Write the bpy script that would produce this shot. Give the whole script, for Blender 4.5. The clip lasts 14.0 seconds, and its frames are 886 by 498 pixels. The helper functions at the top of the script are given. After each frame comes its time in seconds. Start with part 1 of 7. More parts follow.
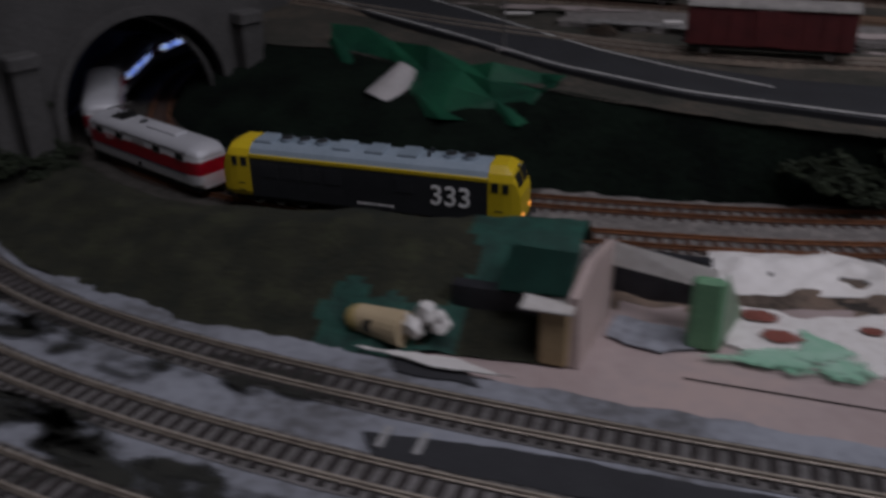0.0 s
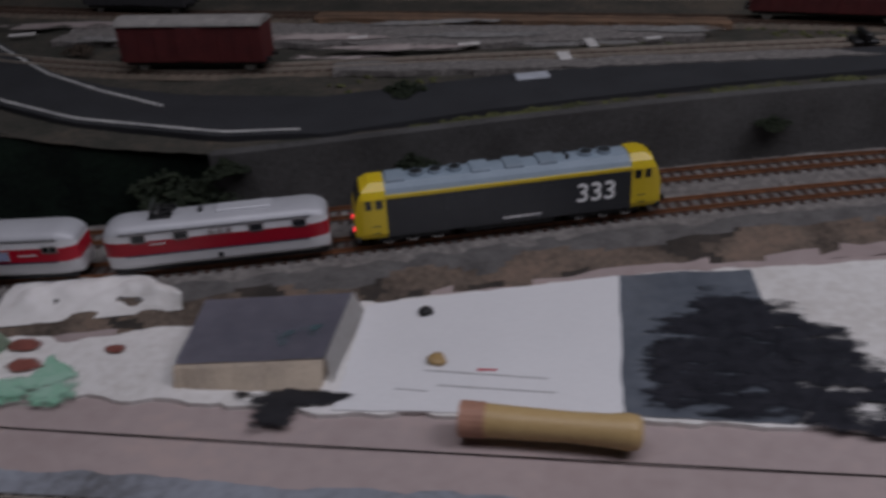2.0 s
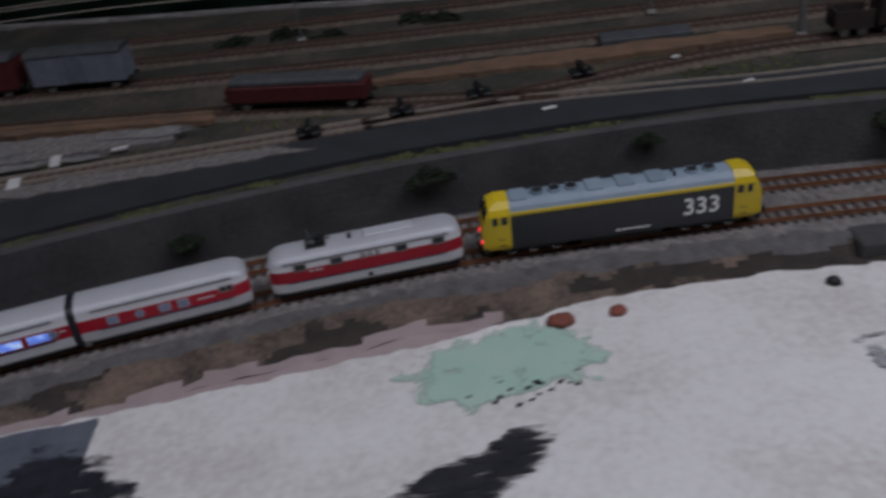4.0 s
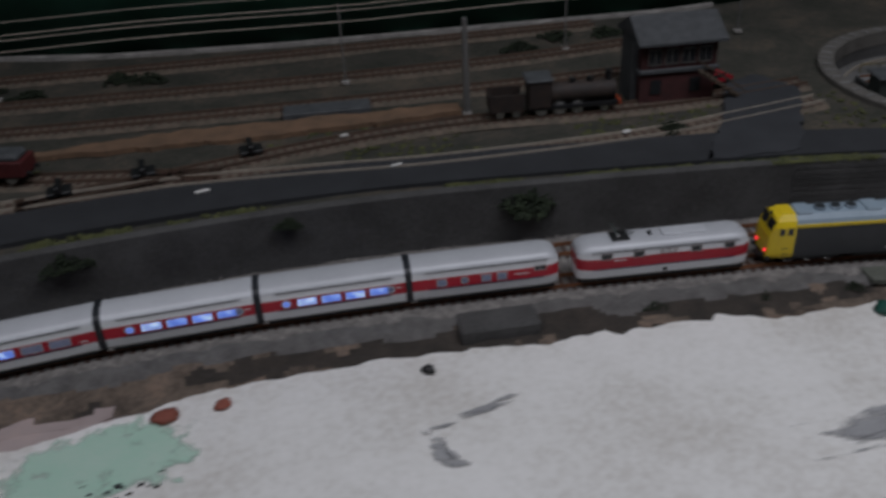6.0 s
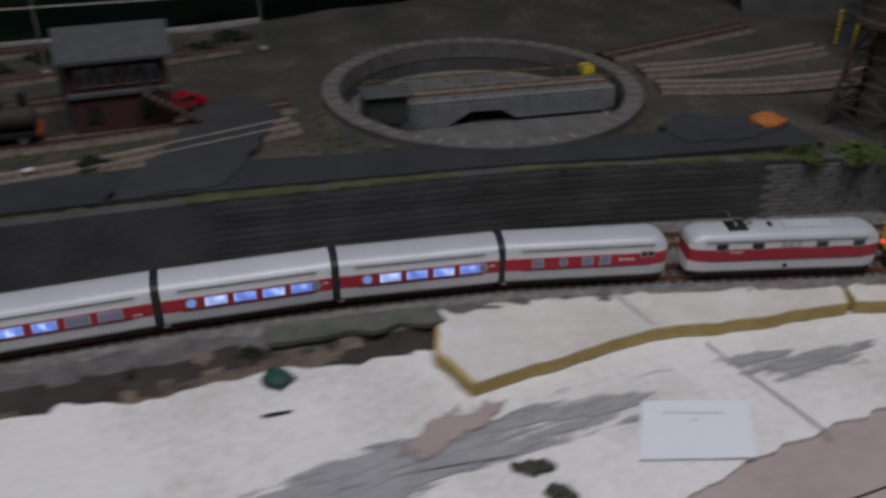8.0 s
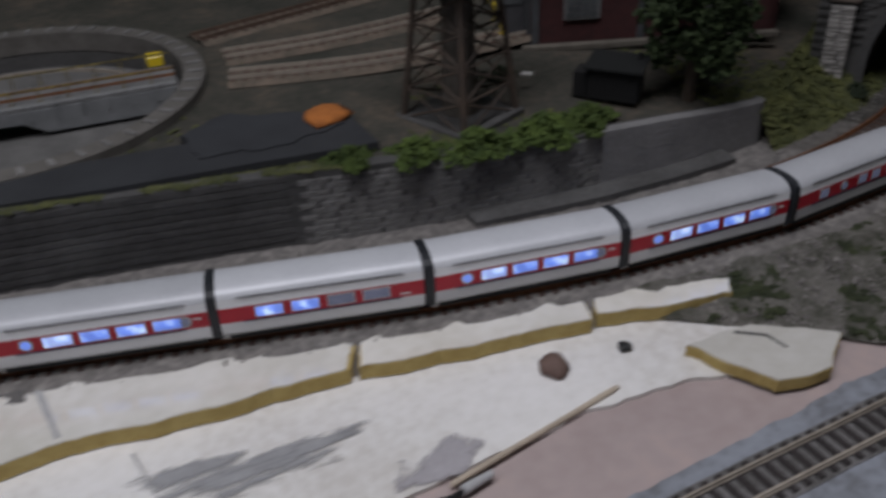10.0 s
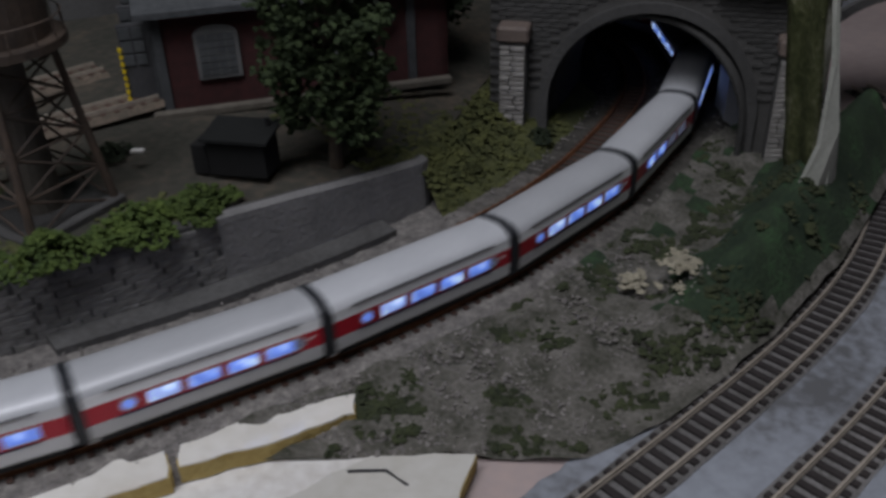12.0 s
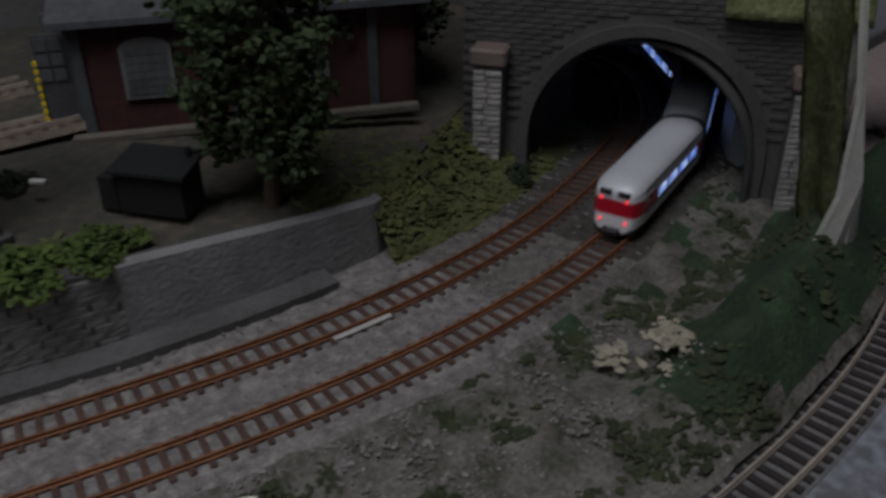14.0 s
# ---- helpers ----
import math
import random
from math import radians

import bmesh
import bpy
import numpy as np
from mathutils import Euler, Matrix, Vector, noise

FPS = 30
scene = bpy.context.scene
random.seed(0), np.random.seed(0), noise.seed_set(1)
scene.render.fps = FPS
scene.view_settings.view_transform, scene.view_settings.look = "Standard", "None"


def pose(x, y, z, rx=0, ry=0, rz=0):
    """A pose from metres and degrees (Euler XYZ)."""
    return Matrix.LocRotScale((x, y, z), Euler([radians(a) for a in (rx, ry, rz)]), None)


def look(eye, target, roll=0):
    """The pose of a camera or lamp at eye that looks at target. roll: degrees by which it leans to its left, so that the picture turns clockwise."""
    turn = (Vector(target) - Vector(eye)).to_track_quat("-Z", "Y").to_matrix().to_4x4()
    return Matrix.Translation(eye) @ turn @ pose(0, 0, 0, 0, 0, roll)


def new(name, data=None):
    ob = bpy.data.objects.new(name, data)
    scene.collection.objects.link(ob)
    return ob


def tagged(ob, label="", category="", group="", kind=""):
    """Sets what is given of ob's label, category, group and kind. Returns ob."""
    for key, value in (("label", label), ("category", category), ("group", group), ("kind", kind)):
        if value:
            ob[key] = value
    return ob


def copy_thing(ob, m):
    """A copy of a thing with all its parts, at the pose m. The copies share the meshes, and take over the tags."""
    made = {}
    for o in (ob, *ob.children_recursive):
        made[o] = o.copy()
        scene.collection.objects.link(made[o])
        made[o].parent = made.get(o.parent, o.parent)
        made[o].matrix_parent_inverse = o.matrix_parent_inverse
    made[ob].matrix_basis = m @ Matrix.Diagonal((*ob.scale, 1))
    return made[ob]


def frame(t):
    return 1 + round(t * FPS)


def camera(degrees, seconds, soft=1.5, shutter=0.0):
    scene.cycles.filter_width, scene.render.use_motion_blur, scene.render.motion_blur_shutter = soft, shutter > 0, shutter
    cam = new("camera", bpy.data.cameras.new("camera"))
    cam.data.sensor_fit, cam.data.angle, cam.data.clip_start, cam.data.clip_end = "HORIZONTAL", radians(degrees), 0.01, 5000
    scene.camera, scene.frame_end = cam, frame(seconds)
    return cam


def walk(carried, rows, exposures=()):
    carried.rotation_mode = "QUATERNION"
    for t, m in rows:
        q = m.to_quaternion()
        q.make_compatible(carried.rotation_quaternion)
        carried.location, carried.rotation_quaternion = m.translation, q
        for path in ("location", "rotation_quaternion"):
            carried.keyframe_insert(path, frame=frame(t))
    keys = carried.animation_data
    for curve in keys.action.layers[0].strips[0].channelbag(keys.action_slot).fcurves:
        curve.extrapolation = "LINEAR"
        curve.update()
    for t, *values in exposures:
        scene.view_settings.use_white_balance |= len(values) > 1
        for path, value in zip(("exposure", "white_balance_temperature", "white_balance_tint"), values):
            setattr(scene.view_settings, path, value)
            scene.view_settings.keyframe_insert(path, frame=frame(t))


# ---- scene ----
cam = camera(53.4, 14.0, soft=3.2, shutter=0.7)
PATH = [
    (0, (-0.719, -0.057, 0.286), (-1.28, 1.641, -0.609), -0.9),
    (0.5, (-0.633, -0.032, 0.271), (-1.105, 1.693, -0.624), -1.1),
    (1, (-0.521, -0.012, 0.287), (-0.886, 1.709, -0.664), -1.7),
    (1.5, (-0.402, 0.008, 0.312), (-0.724, 1.724, -0.664), -2.9),
    (2, (-0.321, 0.013, 0.33), (-0.617, 1.733, -0.647), -3.5),
    (2.5, (-0.239, 0.023, 0.336), (-0.497, 1.749, -0.641), -4.2),
    (3, (-0.132, 0.046, 0.37), (-0.239, 1.76, -0.654), -3.8),
    (3.5, (-0.037, 0.067, 0.385), (-0.081, 1.782, -0.643), -5.2),
    (4, (0.079, 0.082, 0.405), (0.022, 1.793, -0.628), -7.6),
    (4.2, (0.09, 0.081, 0.406), (0.094, 1.8, -0.615), -7.3),
    (6.3, (0.338, 0.074, 0.477), (0.577, 1.75, -0.588), -3.1),
    (6.5, (0.369, 0.081, 0.481), (0.607, 1.75, -0.595), -3.2),
    (7, (0.452, 0.1, 0.431), (0.785, 1.782, -0.599), -1.3),
    (7.5, (0.556, 0.119, 0.383), (1.164, 1.748, -0.605), 0.8),
    (8, (0.679, 0.13, 0.392), (1.322, 1.737, -0.609), 0.4),
    (8.5, (0.806, 0.136, 0.393), (1.412, 1.74, -0.637), -0.7),
    (9, (0.91, 0.15, 0.364), (1.533, 1.726, -0.698), -1.9),
    (9.2, (0.948, 0.151, 0.359), (1.584, 1.714, -0.714), -2.4),
    (11.3, (1.191, 0.191, 0.349), (2.199, 1.546, -0.722), -1.5),
    (11.5, (1.215, 0.188, 0.345), (2.246, 1.532, -0.72), -1.8),
    (12, (1.246, 0.188, 0.327), (2.329, 1.505, -0.719), -1.6),
    (12.5, (1.273, 0.199, 0.315), (2.345, 1.528, -0.727), -1.3),
    (13, (1.292, 0.216, 0.313), (2.354, 1.561, -0.719), -1.2),
    (13.5, (1.308, 0.231, 0.307), (2.37, 1.586, -0.71), -1.0),
    (14, (1.329, 0.234, 0.299), (2.411, 1.581, -0.71), -0.3),
]

walk(cam, [(t, look(eye, target, roll)) for t, eye, target, roll in PATH], [(0, 0.0, 6500, 20), (1.0, -0.04, 6480, 19), (2.0, -0.12, 6400, 19), (3.5, -0.22, 6200, 18), (4.2, -0.25, 6200, 17), (6.3, -0.32, 6400, 12), (7, -0.2, 6450, 13), (8, -0.05, 6500, 14), (9.2, 0.05, 6500, 14), (11.3, 0.08, 6450, 12), (12.5, 0.08, 6450, 12), (13.2, 0.02, 6450, 12), (14, -0.16, 6450, 12)])

# ---- light: dim room, cool ceiling panels ----
world = bpy.data.worlds.new("room")
scene.world = world
world.use_nodes = True
world.node_tree.nodes["Background"].inputs[0].default_value = (0.75, 0.82, 1.0, 1)
world.node_tree.nodes["Background"].inputs[1].default_value = 0.06


def ceiling_lamp(x, y, z, sx, sy, watts):
    data = bpy.data.lights.new("panel_light", "AREA")
    data.shape, data.size, data.size_y, data.energy = "RECTANGLE", sx, sy, watts
    data.color = (0.93, 0.95, 1.0)
    ob = new("panel_light", data)
    ob.location = (x, y, z)
    return ob


ceiling_lamp(1.0, 0.30, 1.55, 1.2, 0.5, 14.8)
ceiling_lamp(-0.42, 0.05, 1.55, 1.2, 0.5, 8.0)


# ---- materials ----
def mat(name, c1, c2=None, rough=0.7, metal=0.0, scale=60.0, fine=400.0, bump=0.2, c3=None, emit=None, power=0.0, coat=0.0):
    m = bpy.data.materials.new(name)
    m.use_nodes = True
    nt = m.node_tree
    b = nt.nodes["Principled BSDF"]
    b.inputs["Roughness"].default_value, b.inputs["Metallic"].default_value = rough, metal
    b.inputs["Coat Weight"].default_value = coat
    c2 = c2 or tuple(v * 0.75 for v in c1)
    tc = nt.nodes.new("ShaderNodeTexCoord")
    n1, n2 = nt.nodes.new("ShaderNodeTexNoise"), nt.nodes.new("ShaderNodeTexNoise")
    for n, sc in ((n1, scale), (n2, fine)):
        n.inputs["Scale"].default_value, n.inputs["Detail"].default_value = sc, 4
        nt.links.new(tc.outputs["Object"], n.inputs["Vector"])
    ramp = nt.nodes.new("ShaderNodeValToRGB")
    e = ramp.color_ramp.elements
    e[0].position, e[1].position = 0.36, 0.64
    e[0].color, e[1].color = (*c2, 1), (*c1, 1)
    if c3:
        k = e.new(0.52)
        k.color = (*c3, 1)
    add = nt.nodes.new("ShaderNodeMix")
    add.data_type = "FLOAT"
    add.inputs[0].default_value = 0.4
    nt.links.new(n1.outputs["Fac"], add.inputs[2])
    nt.links.new(n2.outputs["Fac"], add.inputs[3])
    nt.links.new(add.outputs[0], ramp.inputs[0])
    info = nt.nodes.new("ShaderNodeObjectInfo")
    hsv = nt.nodes.new("ShaderNodeHueSaturation")
    vary = nt.nodes.new("ShaderNodeMapRange")
    vary.inputs[3].default_value, vary.inputs[4].default_value = 0.85, 1.15
    nt.links.new(info.outputs["Random"], vary.inputs[0])
    nt.links.new(vary.outputs[0], hsv.inputs["Value"])
    nt.links.new(ramp.outputs[0], hsv.inputs["Color"])
    nt.links.new(hsv.outputs[0], b.inputs["Base Color"])
    if bump:
        bp = nt.nodes.new("ShaderNodeBump")
        bp.inputs["Strength"].default_value, bp.inputs["Distance"].default_value = bump, 0.002
        nt.links.new(n2.outputs["Fac"], bp.inputs["Height"])
        nt.links.new(bp.outputs[0], b.inputs["Normal"])
    if emit:
        b.inputs["Emission Color"].default_value, b.inputs["Emission Strength"].default_value = (*emit, 1), power
    return m


WHITE = mat("white_paint", (0.74, 0.725, 0.71), (0.56, 0.535, 0.505), 0.55, scale=9, fine=160, bump=0.15, c3=(0.69, 0.675, 0.655))
GLOSSW = mat("glossy_white", (0.72, 0.70, 0.66), (0.60, 0.575, 0.52), 0.13, scale=18, fine=120, bump=0.02, coat=0.7)
FOAM = mat("yellow_foam", (0.55, 0.42, 0.16), (0.42, 0.30, 0.10), 0.9, scale=80, bump=0.5)
PINK = mat("pink_plaster", (0.42, 0.33, 0.31), (0.34, 0.27, 0.26), 0.8, scale=12, fine=90, c3=(0.38, 0.31, 0.30))
GREYBD = mat("grey_board", (0.33, 0.352, 0.40), (0.13, 0.132, 0.14), 0.65, scale=13, fine=140, c3=(0.27, 0.287, 0.325))
BALLAST = mat("ballast", (0.30, 0.28, 0.26), (0.12, 0.11, 0.105), 0.95, scale=170, fine=620, bump=1.0, c3=(0.20, 0.185, 0.175))
BANK = mat("bank_soil", (0.22, 0.155, 0.118), (0.055, 0.042, 0.034), 0.95, scale=26, fine=240, bump=0.9, c3=(0.15, 0.115, 0.09))
DIRT = mat("dirt_scrub", (0.18, 0.168, 0.152), (0.040, 0.042, 0.028), 0.95, scale=55, fine=350, bump=1.0, c3=(0.115, 0.108, 0.094))
GRASS = mat("grass_flock", (0.115, 0.120, 0.042), (0.045, 0.052, 0.020), 0.95, scale=60, fine=500, bump=1.0)
PORTALG = mat("portal_grey", (0.09, 0.088, 0.087), (0.056, 0.055, 0.054), 0.9, scale=22, fine=300, bump=0.4)
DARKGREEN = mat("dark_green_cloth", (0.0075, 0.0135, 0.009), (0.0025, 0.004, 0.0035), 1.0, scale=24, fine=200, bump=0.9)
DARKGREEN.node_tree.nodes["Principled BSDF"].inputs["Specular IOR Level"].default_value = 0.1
TEAL = mat("teal_paint", (0.015, 0.10, 0.075), (0.01, 0.045, 0.035), 0.6, scale=30)
MINT = mat("mint_paint", (0.40, 0.62, 0.50), (0.50, 0.64, 0.55), 0.6, scale=20)
GREENP = mat("green_paint", (0.16, 0.36, 0.20), (0.11, 0.27, 0.15), 0.6, scale=40)
CONCRETE = mat("concrete", (0.098, 0.096, 0.095), (0.052, 0.050, 0.049), 0.9, scale=22, fine=300, bump=0.4)
STONE = mat("grey_stone", (0.21, 0.205, 0.20), (0.14, 0.135, 0.13), 0.9, scale=70, fine=420, bump=0.7)
SOOT = mat("sooty_wall", (0.042, 0.041, 0.041), (0.022, 0.021, 0.021), 0.9, scale=22, fine=300, bump=0.4)
PBRICK = mat("portal_brick", (0.085, 0.083, 0.080), (0.048, 0.047, 0.046), 0.9, scale=80, fine=420, bump=0.6)
STONEL = mat("light_stone", (0.36, 0.34, 0.32), (0.22, 0.21, 0.20), 0.9, scale=90, fine=420, bump=0.7)
MORTAR = mat("mortar", (0.10, 0.097, 0.094), (0.07, 0.068, 0.065), 0.95)
ASPHALT = mat("asphalt", (0.035, 0.037, 0.042), (0.023, 0.024, 0.028), 0.85, scale=25, fine=600)
LINE = mat("road_line", (0.5, 0.5, 0.48), (0.25, 0.25, 0.25), 0.8, scale=40)
YARD = mat("yard_ground", (0.105, 0.084, 0.062), (0.032, 0.034, 0.025), 0.95, scale=14, fine=150, bump=0.9, c3=(0.060, 0.055, 0.044))
RUST = mat("rusty_rail", (0.27, 0.115, 0.05), (0.15, 0.06, 0.03), 0.6, 0.3, scale=90, fine=500)
STEEL = mat("worn_rail", (0.52, 0.46, 0.39), (0.36, 0.31, 0.26), 0.45, 0.4, scale=120)
SLEEPER = mat("brown_sleeper", (0.085, 0.045, 0.032), (0.05, 0.028, 0.022), 0.85, scale=200, fine=700)
SLEEPERG = mat("sooty_sleeper", (0.036, 0.029, 0.028), (0.020, 0.016, 0.016), 0.85, scale=200, fine=700)
YELLOW = mat("yellow_enamel", (0.72, 0.53, 0.02), (0.66, 0.47, 0.015), 0.32, scale=30, bump=0)
DGREY = mat("dark_grey_enamel", (0.030, 0.032, 0.036), (0.022, 0.024, 0.028), 0.38, scale=40, bump=0)
ROOFG = mat("blue_grey_roof", (0.25, 0.31, 0.37), (0.20, 0.26, 0.31), 0.5, scale=40, bump=0)
BLACK = mat("black_plastic", (0.012, 0.012, 0.013), (0.008, 0.008, 0.009), 0.55, bump=0)
RUBBER = mat("black_rubber", (0.018, 0.020, 0.026), (0.012, 0.014, 0.018), 0.5, bump=0)
GLASS = mat("dark_glass", (0.02, 0.022, 0.025), (0.015, 0.016, 0.018), 0.08, bump=0)
SILVER = mat("silver_paint", (0.68, 0.68, 0.70), (0.63, 0.63, 0.65), 0.42, 0.0, scale=30, bump=0)
ROOFS = mat("silver_roof", (0.53, 0.54, 0.57), (0.47, 0.48, 0.51), 0.42, 0.1, scale=30, bump=0)
RED = mat("red_enamel", (0.43, 0.006, 0.024), (0.38, 0.005, 0.020), 0.34, scale=30, bump=0)
CHROME = mat("bright_metal", (0.7, 0.7, 0.7), (0.6, 0.6, 0.6), 0.25, 0.9, bump=0)
LETTER = mat("white_letter", (0.75, 0.75, 0.75), (0.72, 0.72, 0.72), 0.5, bump=0)
LIT = mat("lit_window", (0.3, 0.4, 0.8), (0.1, 0.16, 0.6), 0.3, emit=(0.16, 0.31, 1.0), power=0.75, bump=0)
LITW = mat("lit_white_window", (0.6, 0.65, 0.8), (0.4, 0.5, 0.8), 0.3, emit=(0.30, 0.45, 1.0), power=0.85, bump=0)
LITD = mat("dim_window", (0.10, 0.10, 0.14), (0.05, 0.05, 0.07), 0.2, emit=(0.4, 0.45, 0.7), power=0.12, bump=0)
FRAMEM = mat("window_frame_metal", (0.45, 0.42, 0.42), (0.4, 0.37, 0.37), 0.4, 0.5, bump=0)
REDLAMP = mat("red_lamp", (0.6, 0.01, 0.01), None, 0.3, emit=(1.0, 0.03, 0.05), power=1.5, bump=0)
AMBER = mat("amber_lamp", (0.6, 0.3, 0.05), None, 0.3, emit=(1.0, 0.35, 0.05), power=0.7, bump=0)
WINERED = mat("wine_red_wagon", (0.11, 0.018, 0.018), (0.07, 0.012, 0.013), 0.6, scale=60)
BRICKRED = mat("red_brick", (0.070, 0.020, 0.020), (0.040, 0.014, 0.014), 0.9, scale=120, fine=600)
SLATE = mat("slate", (0.078, 0.082, 0.088), (0.045, 0.048, 0.052), 0.7, scale=90)
WOODD = mat("dark_timber", (0.075, 0.052, 0.035), (0.04, 0.03, 0.022), 0.85, scale=90)
LEAF = mat("leaf_green", (0.038, 0.058, 0.017), (0.014, 0.025, 0.009), 0.9, scale=90, fine=500, bump=0.6)
LEAFB = mat("bright_leaf_green", (0.085, 0.125, 0.022), (0.035, 0.060, 0.013), 0.9, scale=90, fine=500, bump=0.6)
LEAFD = mat("dark_leaf_green", (0.022, 0.033, 0.014), (0.010, 0.016, 0.008), 0.9, scale=90, fine=500, bump=0.6)
BACKGREEN = mat("green_curtain", (0.012, 0.075, 0.045), (0.008, 0.055, 0.034), 0.85, scale=3, fine=60, bump=0.1)
WALLP = mat("room_wall", (0.30, 0.30, 0.30), (0.26, 0.26, 0.27), 0.9, scale=3, fine=50)
BLUEP = mat("blue_paint", (0.012, 0.075, 0.15), (0.008, 0.05, 0.11), 0.4, scale=40)
WOODY = mat("varnished_wood", (0.50, 0.34, 0.15), (0.42, 0.27, 0.11), 0.45, scale=30)
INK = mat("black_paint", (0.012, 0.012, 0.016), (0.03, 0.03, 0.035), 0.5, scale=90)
GREYST = mat("grey_stain", (0.33, 0.33, 0.34), (0.42, 0.42, 0.42), 0.7, scale=40, fine=200)
TERRA = mat("terracotta_stain", (0.30, 0.09, 0.06), (0.20, 0.06, 0.04), 0.8, scale=80)
SAND = mat("brown_sand", (0.24, 0.14, 0.085), (0.13, 0.085, 0.055), 0.95, scale=40, fine=300, bump=0.6)
ORANGE = mat("orange_scatter", (0.45, 0.15, 0.03), (0.28, 0.09, 0.02), 0.9, scale=120, bump=0.8)


def lit(m):
    """Uneven glow behind a pane: bright spots over a deeper blue."""
    nt = m.node_tree
    b = nt.nodes["Principled BSDF"]
    tc, n, r = nt.nodes.new("ShaderNodeTexCoord"), nt.nodes.new("ShaderNodeTexNoise"), nt.nodes.new("ShaderNodeValToRGB")
    n.inputs["Scale"].default_value, n.inputs["Detail"].default_value = 130, 2
    e = r.color_ramp.elements
    e[0].position, e[1].position = 0.42, 0.66
    base = tuple(b.inputs["Emission Color"].default_value)
    e[0].color, e[1].color = tuple(v * 0.55 for v in base[:3]) + (1,), (0.62, 0.80, 1.0, 1)
    k = e.new(0.53)
    k.color = base
    nt.links.new(tc.outputs["Object"], n.inputs["Vector"])
    nt.links.new(n.outputs["Fac"], r.inputs[0])
    nt.links.new(r.outputs[0], b.inputs["Emission Color"])


lit(LIT)
lit(LITW)


def wash(m, stretch=1.0, scale=40.0, bias=0.0, turn=0.0):
    """Lets a paint layer thin out raggedly towards its rim."""
    nt = m.node_tree
    b = nt.nodes["Principled BSDF"]
    at = nt.nodes.new("ShaderNodeAttribute")
    at.attribute_name = "cover"
    tc, mp, n = nt.nodes.new("ShaderNodeTexCoord"), nt.nodes.new("ShaderNodeMapping"), nt.nodes.new("ShaderNodeTexNoise")
    mp.inputs["Rotation"].default_value = (0, 0, turn)
    mp.inputs["Scale"].default_value = (1 / stretch, 1, 1)
    n.inputs["Scale"].default_value, n.inputs["Detail"].default_value, n.inputs["Roughness"].default_value = scale, 6, 0.65
    nt.links.new(tc.outputs["Object"], mp.inputs["Vector"])
    nt.links.new(mp.outputs[0], n.inputs["Vector"])
    add, ramp = nt.nodes.new("ShaderNodeMath"), nt.nodes.new("ShaderNodeMapRange")
    add.operation = "ADD"
    nt.links.new(at.outputs["Fac"], add.inputs[0])
    wide = nt.nodes.new("ShaderNodeMapRange")
    wide.inputs[1].default_value, wide.inputs[2].default_value = 0.28, 0.72
    nt.links.new(n.outputs["Fac"], wide.inputs[0])
    nt.links.new(wide.outputs[0], add.inputs[1])
    ramp.inputs[1].default_value, ramp.inputs[2].default_value = 0.92 - bias, 1.22 - bias
    nt.links.new(add.outputs[0], ramp.inputs[0])
    nt.links.new(ramp.outputs[0], b.inputs["Alpha"])
    return m


# ---- mesh helpers ----
def part(name, bm, material, parent=None, label="", smooth=False):
    me = bpy.data.meshes.new(name)
    bmesh.ops.recalc_face_normals(bm, faces=bm.faces)
    if smooth:
        for f in bm.faces:
            f.smooth = True
    bm.to_mesh(me)
    bm.free()
    me.materials.append(material)
    ob = new(name, me)
    ob.parent = parent
    if label:
        ob["label"] = label
    return ob


def share(name, me, parent, m):
    ob = new(name, me)
    ob.parent = parent
    ob.matrix_basis = m
    return ob


def thing(name, label, category, group="", at=None, kind=""):
    ob = new(name)
    ob.empty_display_size = 0.01
    if at is not None:
        ob.matrix_basis = at
    return tagged(ob, label, category, group, kind)


def solo(name, bm, material, label, category, group="", kind="", smooth=False):
    return tagged(part(name, bm, material, None, "", smooth), label, category, group, kind)


def box(bm, x0, x1, y0, y1, z0, z1, m=None, bevel=0.0):
    r = bmesh.ops.create_cube(bm, size=1)
    vs = r["verts"]
    for v in vs:
        v.co = Vector(((x0 + x1) / 2 + v.co.x * (x1 - x0), (y0 + y1) / 2 + v.co.y * (y1 - y0), (z0 + z1) / 2 + v.co.z * (z1 - z0)))
    if m is not None:
        bmesh.ops.transform(bm, matrix=m, verts=vs)
    if bevel:
        es = list({e for v in vs for e in v.link_edges})
        bmesh.ops.bevel(bm, geom=es, offset=bevel, segments=1, affect="EDGES")
    return bm


def tube(bm, p0, p1, r0, r1=None, n=12):
    p0, p1 = Vector(p0), Vector(p1)
    r1 = r0 if r1 is None else r1
    q = (p1 - p0).to_track_quat("Z", "Y").to_matrix().to_4x4()
    bmesh.ops.create_cone(bm, cap_ends=True, segments=n, radius1=r0, radius2=max(r1, 1e-5), depth=(p1 - p0).length,
                          matrix=Matrix.Translation((p0 + p1) / 2) @ q)
    return bm


def skin(bm, rows, wrap=False, caps=False):
    """Quads between rows of points."""
    vs = [[bm.verts.new(p) for p in row] for row in rows]
    for a, b in zip(vs, vs[1:]):
        n = len(a)
        for i in range(n if wrap else n - 1):
            bm.faces.new((a[i], a[(i + 1) % n], b[(i + 1) % n], b[i]))
    if caps:
        bm.faces.new(vs[0][::-1])
        bm.faces.new(vs[-1])
    return bm


def B():
    return bmesh.new()


